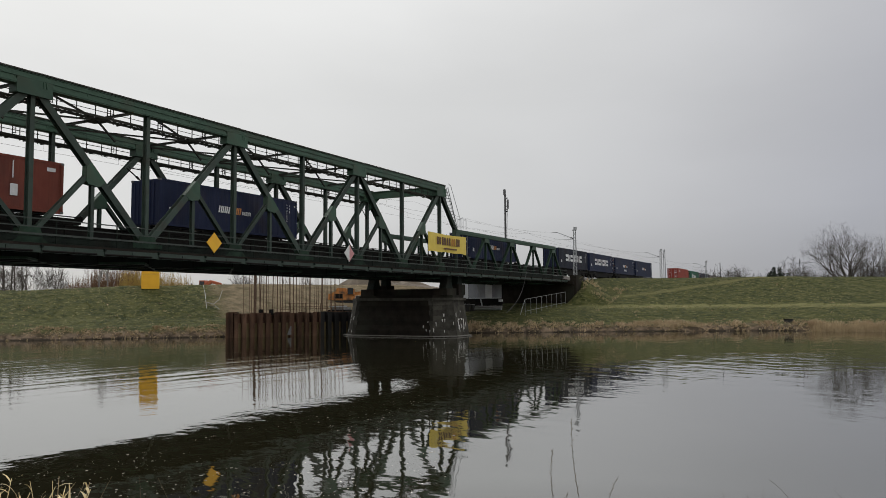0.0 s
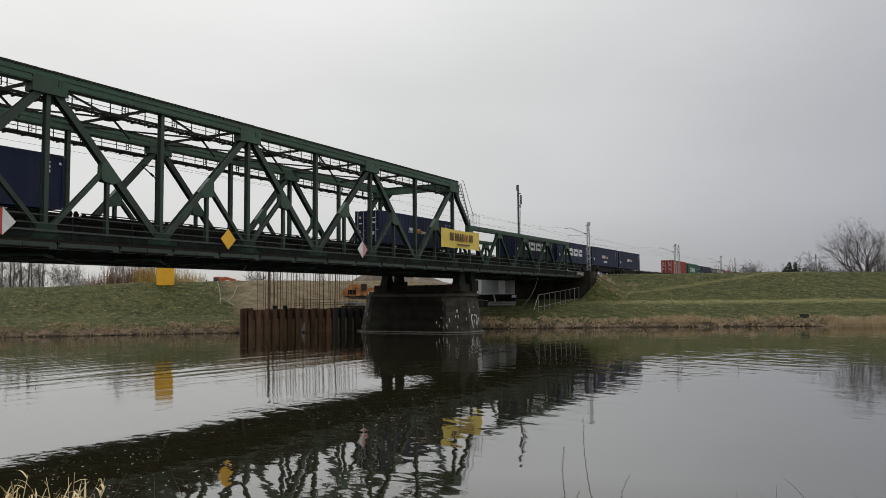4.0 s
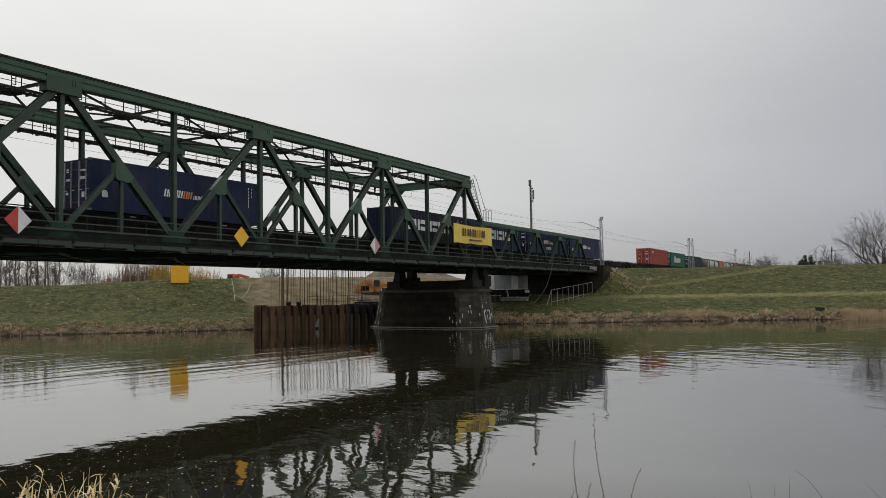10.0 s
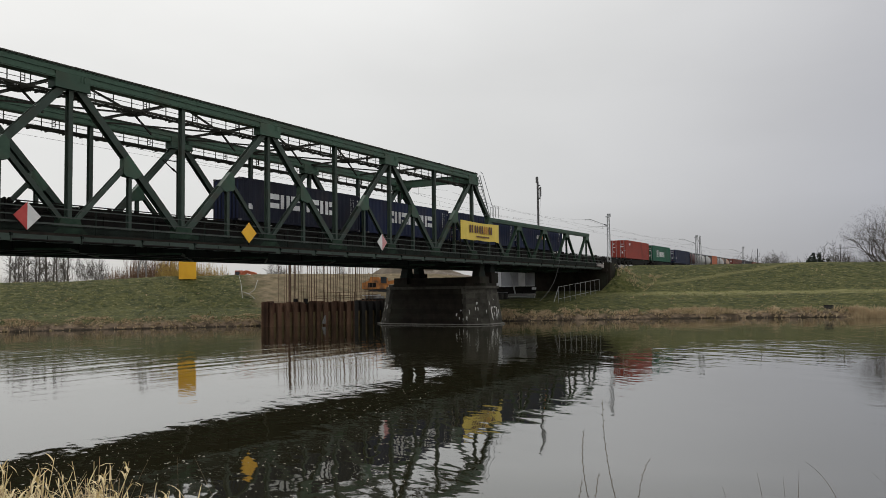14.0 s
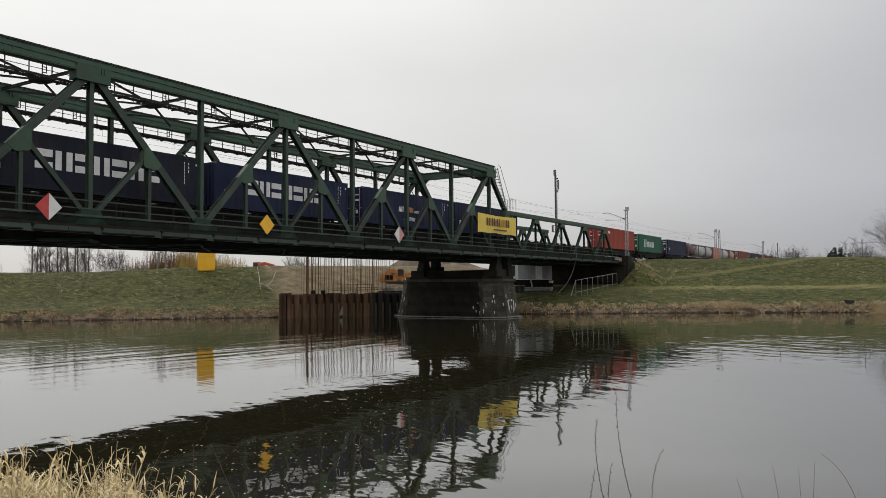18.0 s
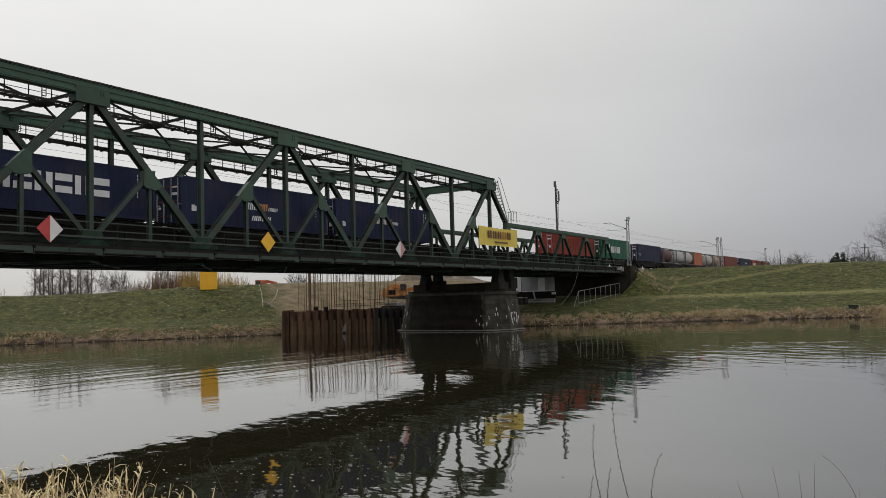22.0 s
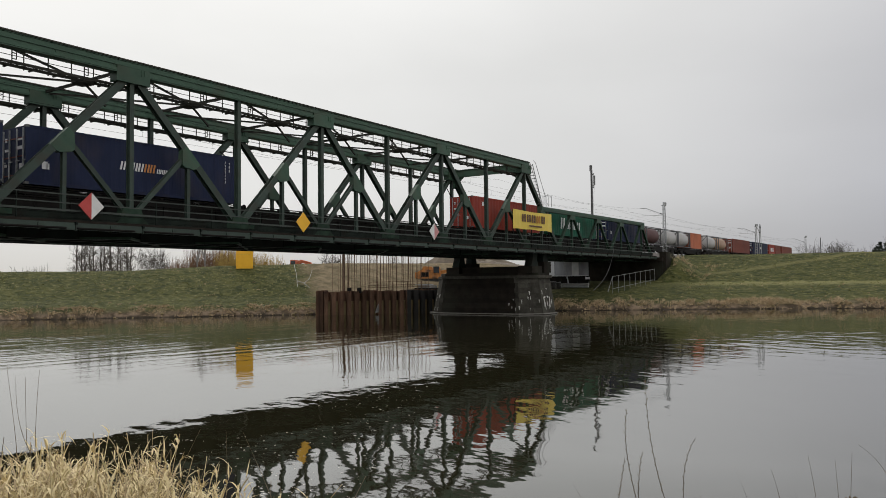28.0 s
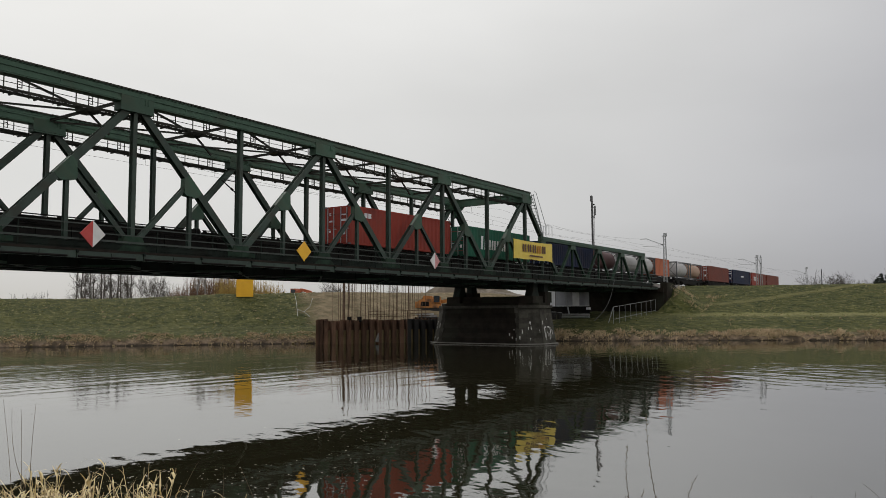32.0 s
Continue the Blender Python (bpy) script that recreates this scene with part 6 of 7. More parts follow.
def yellow_cabin():
    x, y = polar(-48.68, 101.5)
    c = thing("site_toilet", "amber yellow upright site cabin on the dike crest", "cabin", at=(x, y, 5.7))
    c.rotation_euler = (0, 0, radians(48))
    w = 1.03
    part("wall_panel", Solid().box(-w, w, -w, -w + 0.06, 0.1, 2.75), AMBER, c)
    part("wall_panel", Solid().box(-w, w, w - 0.06, w, 0.1, 2.75), AMBER, c)
    part("wall_panel", Solid().box(-w, -w + 0.06, -w + 0.06, w - 0.06, 0.1, 2.75), AMBER, c)
    part("wall_panel", Solid().box(w - 0.06, w, -w + 0.06, w - 0.06, 0.1, 2.75), AMBER, c)
    part("rim", Solid().box(-w - 0.02, w + 0.02, -w - 0.015, -w, 1.22, 1.27), YELLOW, c)
    part("roof", Solid().prism([(-w - 0.05, 2.75), (w + 0.05, 2.75), (0.7, 2.92), (-0.7, 2.92)], -w - 0.05, w + 0.05, axis="y"), AMBER, c)
    part("base", Solid().box(-w, w, -w, w, -0.5, 0.1), AMBER, c)


yellow_cabin()


def site_cabin():
    """A pale steel cabin behind the bridge, with trestles before it."""
    x, y = polar(-25.45, 107)
    z = 3.3 + 0.0035 * 107
    c = thing("site_cabin", "pale grey site cabin with a darker corrugated middle", "cabin", at=(x, y, z))
    c.rotation_euler = (0, 0, radians(24))
    part("wall", Solid().box(-3.3, 3.3, -1.2, 1.2, 0.15, 2.35), CABIN, c)
    part("roof", Solid().box(-3.4, 3.4, -1.3, 1.3, 2.35, 2.5), CABIN, c)
    part("panel_seam", Solid().box(-1.30, -1.22, -1.215, -1.2, 0.15, 2.35), FRAME_GREY, c)
    part("side_panel", Solid().box(-1.22, 3.28, -1.212, -1.2, 0.25, 2.30), FRAME_PALE, c, "duller grey wall panel")
    part("corner_post", Solid().box(3.22, 3.34, -1.24, -1.12, 0.1, 2.35), STEEL_DARK, c)
    part("door", Solid().box(1.0, 1.9, -1.23, -1.2, 0.2, 2.15), CABIN, c)
    part("skid", Solid().box(-3.3, 3.3, -1.1, -0.9, -1.0, 0.15).box(-3.3, 3.3, 0.9, 1.1, -1.0, 0.15), STEEL_DARK, c)
    p = Solid().beam((*polar(-25.5, 101), 3.3 + 0.0235 * 101), (*polar(-25.12, 100), 3.3 - 0.009 * 100), 0.13, 0.13)
    one("leaning_pole", p, GALV, "grey pole leaning against the bridge by the site cabin", "pole")
    t = thing("trestle", "dark low steel trestle by the site cabin", "trestle", at=(x + 4.4, y - 4.0, z))
    part("beam", Solid().box(-1.1, 1.1, -0.25, 0.25, -0.55, -0.3), STEEL_DARK, t)
    for sx in (-0.8, 0.8):
        part("leg", Solid().box(sx - 0.1, sx + 0.1, -0.2, 0.2, -1.9, -0.55), STEEL_DARK, t)
    part("lamp_box", Solid().box(0.5, 0.95, -0.2, 0.2, -0.3, 0.0), CABIN, t, "white box on the trestle")
    for i, (az, d, r, h) in enumerate(((-26.3, 97, 0.35, 0.9), (-25.9, 97.5, 0.30, 0.8))):
        px, py, pz = on_ground(az, d)
        q = thing("steel_drum", "rusty dark steel drum on the bank", "drum", "steel drums", at=(px, py, pz))
        part("shell", Solid().lathe([(0, r), (h * 0.33, r), (h * 0.35, r * 1.05), (h * 0.37, r), (h * 0.66, r), (h * 0.68, r * 1.05), (h * 0.70, r), (h, r)], (0, 0, 0), (0, 0, 1), 14), TARRED, q)
        part("rim", Solid().lathe([(h - 0.02, r * 1.04), (h + 0.03, r * 1.04)], (0, 0, 0), (0, 0, 1), 14), GALV, q)
    px, py, pz = on_ground(-24.7, 98)
    q = thing("pipe_stack", "grey pipes stacked on the grass under the bridge", "pipes", at=(px, py, pz))
    for i, (dx, dz) in enumerate(((-0.32, 0.15), (0, 0.15), (0.32, 0.15), (-0.16, 0.42), (0.16, 0.42))):
        part("pipe", Solid().tube((-1.9 + 0.2 * (i % 2), dx * 1.0, dz), (1.9 - 0.15 * (i % 3), dx * 1.0, dz), 0.145, 0.145, 10), CONCRETE if i % 2 else GALV, q)


site_cabin()


def site_fence():
    f = thing("site_fence", "grey steel hurdle fence sloping down from the abutment", "fence")
    p, q = Vector((-34.4, 85.0, 2.1)), Vector((-35.1, 101.4, 3.1))
    n = 8
    for i in range(n + 1):
        a = p + (q - p) * (i / n)
        part("post", Solid().beam(a - Vector((0, 0, 0.4)), a + Vector((0, 0, 1.6)), 0.04, 0.04), GALV, f)
    for dz in (1.55, 0.15):
        part("rail", Solid().beam(p + Vector((0, 0, dz)), q + Vector((0, 0, dz)), 0.04, 0.04), GALV, f)
    part("stay", Solid().beam(p + Vector((0, 0, 1.55)), p + Vector((0.3, -2.2, -0.2)), 0.04, 0.04), GALV, f)
    # a pale hose hangs from the footway
    h = Solid()
    pts = []
    a, b = Vector((-35.2, 87.6, 7.0)), Vector((-35.6, 82.3, 2.1))
    for i in range(13):
        u = i / 12
        pts.append(a + (b - a) * u + Vector((0, 0.9 * math.sin(u * math.pi), -0.5 * math.sin(u * math.pi))))
    h.path(pts, 0.028, 6)
    one("hose", h, FRAME_GREY, "pale hose hanging from the bridge footway to the bank", "hose")


site_fence()


def flung_hose():
    s = Solid()
    def run(pts, r):
        s.path(pts, r, 5)
    w = lambda az, el, d: (*polar(az, d), 3.3 + el * d)
    run([w(-45.2, 0.0235, 99.0), w(-45.05, 0.012, 96.5), w(-45.0, 0.003, 94.2), w(-44.96, -0.005, 92.5)], 0.022)
    run([w(-45.0, 0.003, 94.2), w(-44.5, 0.0, 93.6), w(-44.1, -0.006, 92.5)], 0.026)
    run([w(-43.9, 0.017, 97.5), w(-44.1, 0.006, 95.0), w(-44.5, 0.0, 93.6)], 0.022)
    one("pale_hose", s, GALV, "thin pale hoses trailing down the grassy dike", "hose")


flung_hose()
x, y = polar(-4.11, 98.2)
z = 0.86
outlet = thing("drain_outlet", "small dark square drain outlet in the bank", "drain", at=(x, y, z))
part("lintel", Solid().box(-0.52, 0.52, -0.95, 0.25, 0.30, 0.36), STONE, outlet)
# No hole: a solid black block stands for the drain's dark inside
part("opening", Solid().box(-0.45, 0.45, -0.9, 0.2, -0.3, 0.30), BLACK, outlet)


# ---- trees and shrubs, bare in early spring ----
TWIG = 0.018


def grow(s, p, d, length, r, level, rnd, curl=0.22, spread=0.55, fork=2, lift=0.1, sides=5, twig=TWIG):
    """Adds a branch and its forks; level 0 is the last twig."""
    n = 4 if level > 1 else 2
    pts, dirs = [p], []
    for i in range(n):
        d = (d + Vector((rnd.uniform(-1, 1), rnd.uniform(-1, 1), rnd.uniform(-0.7, 0.9))) * curl * 0.55 + Vector((0, 0, lift * 0.3))).normalized()
        dirs.append(d)
        pts.append(pts[-1] + d * (length / n))
    s.path(pts, max(twig, r), sides if level > 1 else 3, max(twig * 0.6, r * 0.55))
    if level < 1:
        return
    for i in range(2 if level > 2 else 1, n + 1):
        for _ in range(fork if i == n else 1):
            side = dirs[i - 1].cross(Vector((rnd.uniform(-1, 1), rnd.uniform(-1, 1), rnd.uniform(-1, 1)))).normalized()
            nd = (dirs[i - 1] + side * spread * rnd.uniform(0.8, 1.7) + Vector((0, 0, lift))).normalized()
            grow(s, pts[i], nd, length * rnd.uniform(0.52, 0.78) * (1 - 0.1 * (n - i)), max(twig, r * (1 - 0.45 * i / n)) * rnd.uniform(0.45, 0.68), level - 1, rnd, curl, spread, fork, lift, sides, twig)


def bare_tree(name, az, d, height, stems, level, seed, bark, label, category="tree", group="bare trees", fan=0.35, r=0.16, spread=0.55, fork=2, trunk=0.3, lift=0.1, round_top=None, curl=0.22, twig=TWIG):
    """A leafless tree: a trunk or several stems, and a crown of twigs."""
    rnd = random.Random(seed)
    x, y, z = on_ground(az, d)
    t = thing(name, label, category, group, at=(x, y, z - 0.15))
    tr = Solid()
    th = height * trunk
    tr.path([(0, 0, -0.3), (0, 0, max(0.4, th) * 0.5), (rnd.uniform(-0.1, 0.1), rnd.uniform(-0.1, 0.1), max(0.4, th))], r * 1.5, 8, r * 1.1)
    limbs = []
    for i in range(stems):
        a = 2 * math.pi * (i + rnd.uniform(-0.3, 0.3)) / stems
        f = fan * (0.35 if i % 3 == 2 else rnd.uniform(0.75, 1.15)) if not round_top else fan * (1.25, 0.12, 0.7, 1.0, 0.35, 0.9)[i % 6]
        d0 = Vector((math.cos(a) * f, math.sin(a) * f, 1)).normalized()
        s = Solid()
        grow(s, Vector((math.cos(a) * 0.08, math.sin(a) * 0.08, max(0.2, th * rnd.uniform(0.8, 0.98)))), d0, height * (1 - trunk) * rnd.uniform(0.42, 0.55), r * rnd.uniform(0.6, 0.85), level, rnd, curl, spread, fork, lift, twig=twig)
        limbs.append(s)
    k = height / max(v[2] for s in limbs for v in s.v)
    for s in limbs + [tr]:
        s.v = [(v[0] * k, v[1] * k, v[2] * k) for v in s.v]
    if round_top:
        # outer twigs keep within a rounded crown
        for s in limbs:
            out = []
            for v in s.v:
                q = Vector((v[0] / (round_top[0] * height), v[1] / (round_top[0] * height), (v[2] - 0.46 * height) / (round_top[1] * height)))
                rho = q.length
                f = 1.0 if rho < 0.75 or v[2] < 0.3 * height else (0.75 + 0.25 * math.tanh((rho - 0.75) / 0.25)) / rho
                out.append((v[0] * f, v[1] * f, 0.46 * height + (v[2] - 0.46 * height) * f))
            s.v = out
    part("trunk", tr, bark, t)
    for s in limbs:
        part("limb" if level > 2 else "crown", s, bark, t)
    return t


def thicket(name, az, d, height, width, stems, seed, twig, label):
    """A shrub of many upright stems, each with short side twigs."""
    rnd = random.Random(seed)
    x, y, z = on_ground(az, d)
    t = thing(name, label, "shrub", "thicket", at=(x, y, z - 0.2))
    groups = [Solid() for _ in range(5)]
    for i in range(stems):
        s = groups[i % 5]
        a, rr = rnd.uniform(0, 6.28), width * math.sqrt(rnd.random())
        p = Vector((math.cos(a) * rr * 0.5, math.sin(a) * rr * 0.5, 0))
        h = height * rnd.uniform(0.62, 1.0) * (1 - 0.35 * (rr / width) ** 2)
        top = Vector((math.cos(a) * rr, math.sin(a) * rr, h)) + Vector((rnd.uniform(-0.3, 0.3), rnd.uniform(-0.3, 0.3), 0))
        mid = (p + top) / 2 + Vector((rnd.uniform(-0.2, 0.2), rnd.uniform(-0.2, 0.2), 0))
        s.path([p, mid, top], 0.035, 3, 0.012)
        for _ in range(7):
            u = rnd.uniform(0.3, 0.95)
            q = (p + (mid - p) * (2 * u)) if u < 0.5 else (mid + (top - mid) * (2 * u - 1))
            e = q + Vector((rnd.uniform(-0.6, 0.6), rnd.uniform(-0.6, 0.6), rnd.uniform(0.2, 0.9))) * (1.1 - 0.5 * u)
            s.path([q, e], 0.018, 3, 0.010)
    for s in groups:
        part("crown", s, twig, t)
    return t


# the wide tree on the dike, and the shrubs beside it
bare_tree("bare_tree", -0.35, 148, 13.2, 10, 4, 23, BARK, "wide-crowned bare tree behind the grassy dike", fan=1.0, r=0.34, spread=0.60, fork=3, trunk=0.05, lift=0.04, round_top=(0.64, 0.54), curl=0.15, twig=0.008)
bare_tree("bare_tree", 2.6, 152, 9.0, 5, 4, 22, BARK, "smaller bare tree behind the grassy dike", fan=0.6, r=0.13, trunk=0.12)
for i, (az, d, h, st) in enumerate(((-8.8, 150, 7.0, 4), (-8.0, 146, 7.6, 5), (-7.3, 148, 7.2, 5), (-6.2, 150, 5.6, 4), (-5.5, 149, 6.8, 4), (-3.5, 146, 7.8, 4), (-2.9, 150, 6.8, 4), (-1.7, 152, 6.0, 4), (1.3, 153, 6.2, 4))):
    bare_tree("bare_shrub", az, d, h, st, 3, 40 + i, BARK, "low tangled bare shrub on the dike", "shrub", "bare shrubs", fan=0.7, r=0.07, spread=0.75, fork=3, trunk=0.04)
for i, (az, h, w) in enumerate(((-8.2, 5.0, 1.8), (-7.5, 5.6, 1.8), (-6.0, 4.6, 1.6), (-2.6, 4.8, 1.5), (-1.4, 4.6, 1.6), (0.6, 4.8, 1.8), (1.9, 4.8, 2.0))):
    thicket("bare_thicket", az, 145, h, w, 60, 60 + i, BARK, "dense low leafless thicket on the dike")
for i, (az, h, w) in enumerate(((-9.0, 6.2, 1.3), (-8.55, 7.4, 1.4), (-8.1, 7.2, 1.5), (-7.6, 7.6, 1.4), (-7.15, 6.4, 1.2), (-6.5, 6.0, 1.2), (-6.05, 6.8, 1.2), (-5.6, 6.2, 1.2), (-3.75, 7.2, 1.1), (-3.2, 7.6, 1.2))):
    thicket("bare_thicket", az, 147, h, w, 26, 90 + i, BARK, "bushy leafless thicket on the dike")
p = polar(-8.35, 146)
one("wooden_post", Solid().beam((p[0], p[1], 4), (p[0], p[1], 10.0), 0.10, 0.10), TIMBER, "grey wooden post among the shrubs", "post", "wooden posts")
p = polar(-3.3, 147)
one("wooden_post", Solid().beam((p[0], p[1], 4), (p[0], p[1], 10.4), 0.10, 0.10).beam((p[0] - 0.6, p[1], 9.7), (p[0] + 0.6, p[1], 9.7), 0.07, 0.07), TIMBER, "grey wooden post with a cross-bar among the shrubs", "post", "wooden posts")


def evergreen(az, d, h, w, seed):
    rnd = random.Random(seed)
    x, y, z = on_ground(az, d)
    t = thing("evergreen_shrub", "dense dark evergreen shrub on the dike", "shrub", "evergreens", at=(x, y, z))
    part("trunk", Solid().tube((0, 0, -0.2), (0, 0, h * 0.5), 0.12, 0.06, 6), BARK, t)
    s = Solid()
    for i in range(2400):
        a, u = rnd.uniform(0, 6.28), rnd.random()
        rr = w * math.sqrt(rnd.random()) * (1 - 0.55 * u) * (0.8 + 0.3 * math.sin(a * 3 + u * 5))
        c = Vector((math.cos(a) * rr, math.sin(a) * rr, 0.2 + u * h * (0.85 + 0.25 * math.sin(a * 2))))
        dd = Vector((math.cos(a), math.sin(a), rnd.uniform(-0.2, 0.9))).normalized()
        s.beam(c, c + dd * rnd.uniform(0.18, 0.38), 0.12, 0.05)
    part("crown", s, CONIFER, t)


evergreen(-4.75, 147, 5.6, 2.0, 1)
evergreen(-4.2, 148, 4.8, 1.8, 2)
evergreen(-5.1, 146, 4.4, 1.2, 3)

def slender_tree(az, d, height, seed):
    """An upright tree: one wavering trunk to the top, with short forked side branches."""
    rnd = random.Random(seed)
    x, y, z = on_ground(az, d)
    t = thing("bare_tree", "slender bare roadside tree beyond the dike", "tree", "bare trees", at=(x, y, z - 0.15))
    pts = [Vector((0, 0, -0.3))]
    for i in range(1, 9):
        pts.append(Vector((pts[-1].x + rnd.uniform(-0.16, 0.16), pts[-1].y + rnd.uniform(-0.16, 0.16), height * i / 8)))
    part("trunk", Solid().path(pts, 0.20, 6, 0.03), BARK, t)
    for tier in range(3):
        crown = Solid()
        for _ in range(13):
            u = 0.16 + 0.80 * (tier + rnd.random()) / 3
            k = min(7, int(u * 8))
            p = pts[k].lerp(pts[k + 1], u * 8 - k)
            a = rnd.uniform(0, 6.28)
            reach = rnd.uniform(0.9, 1.9) * (1.15 - 0.75 * u)
            o = Vector((math.cos(a), math.sin(a), rnd.uniform(0.5, 1.6))).normalized()
            grow(crown, p, o, reach, 0.05, 2 if u < 0.75 else 1, rnd, curl=0.3, spread=0.7, fork=2, lift=0.15)
        part("crown", crown, BARK, t)
    return t


# trees and thicket behind the dike on the other side of the bridge
rt = random.Random(77)
for i in range(13):
    slender_tree(-59.7 + i * 0.29 + rt.uniform(-0.10, 0.10), 165 + rt.uniform(-8, 12), rt.uniform(10.5, 13.2), 100 + i)
for i, (az, h) in enumerate(((-62.4, 4.8), (-63.3, 4.2), (-64.2, 3.8), (-61.5, 5.2), (-53.9, 6.0), (-65.5, 3.6), (-67, 4.0), (-43.2, 6.0), (-41.2, 6.0), (-39.5, 6.0), (-38.0, 6.4))):
    thicket("bare_thicket", az, 150 + (i % 4) * 3, h * 1.25, 1.7, 36, 200 + i, BARK, "thin bare thicket beyond the dike")
for i, (az, h) in enumerate(((-55.3, 9.0), (-54.8, 9.8), (-54.4, 8.2), (-42.7, 7.6), (-42.2, 6.8))):
    bare_tree("bare_tree", az, 152, h, 4, 3, 220 + i, BARK, "bushy bare tree beyond the dike", fan=0.3, r=0.09, spread=0.6, fork=3, trunk=0.1, lift=0.2)
for i in range(12):
    thicket("reddish_thicket", -53.5 + i * 0.36 + rt.uniform(-0.1, 0.1), 126 + rt.uniform(-3, 5), rt.uniform(7.8, 9.0) * (0.75 if i < 3 else 1), 1.5, 95, 300 + i, TWIG_RED, "dense reddish-brown leafless thicket beyond the dike")
for i in range(12):
    thicket("ochre_thicket", -50.4 + i * 0.36 + rt.uniform(-0.1, 0.1), 122 + rt.uniform(-3, 5), rt.uniform(7.2, 8.6) * (0.85 if i > 6 else 1), 1.5, 95, 330 + i, TWIG_OCHRE, "dense ochre budding willow thicket beyond the dike")
for az in (-51.9, -51.4):
    bare_tree("birch", az, 119.5, 8.6, 4, 2, int(-az * 10), BIRCH, "pale-stemmed birch among the thicket", group="birches", fan=0.12, r=0.09, spread=0.5, trunk=0.6, lift=0.3)


# ---- grass and reeds ----
def blades(s, p, n, h, spread, w, rnd, bend=0.35, segs=1):
    """A tuft of n narrow blades."""
    for _ in range(n):
        a = rnd.uniform(0, 6.28)
        o = Vector((math.cos(a), math.sin(a), 0))
        base = Vector(p) + o * rnd.uniform(0, spread)
        a2 = rnd.uniform(0, 6.28)
        lean = Vector((math.cos(a2), math.sin(a2), 0)) * rnd.uniform(0, bend)
        hh = h * rnd.uniform(0.55, 1.1)
        side = Vector((-math.sin(a2 + 0.8), math.cos(a2 + 0.8), 0)) * (w / 2)
        k = len(s.v)
        for j in range(segs + 1):
            u = j / segs
            c = base + Vector((0, 0, hh * u * (1 - 0.25 * lean.length * u))) + lean * (hh * u * u)
            q = side * (1 - 0.9 * u)
            s.v += [tuple(c - q), tuple(c + q)]
        for j in range(segs):
            b = k + 2 * j
            s.f.append((b, b + 1, b + 3, b + 2))


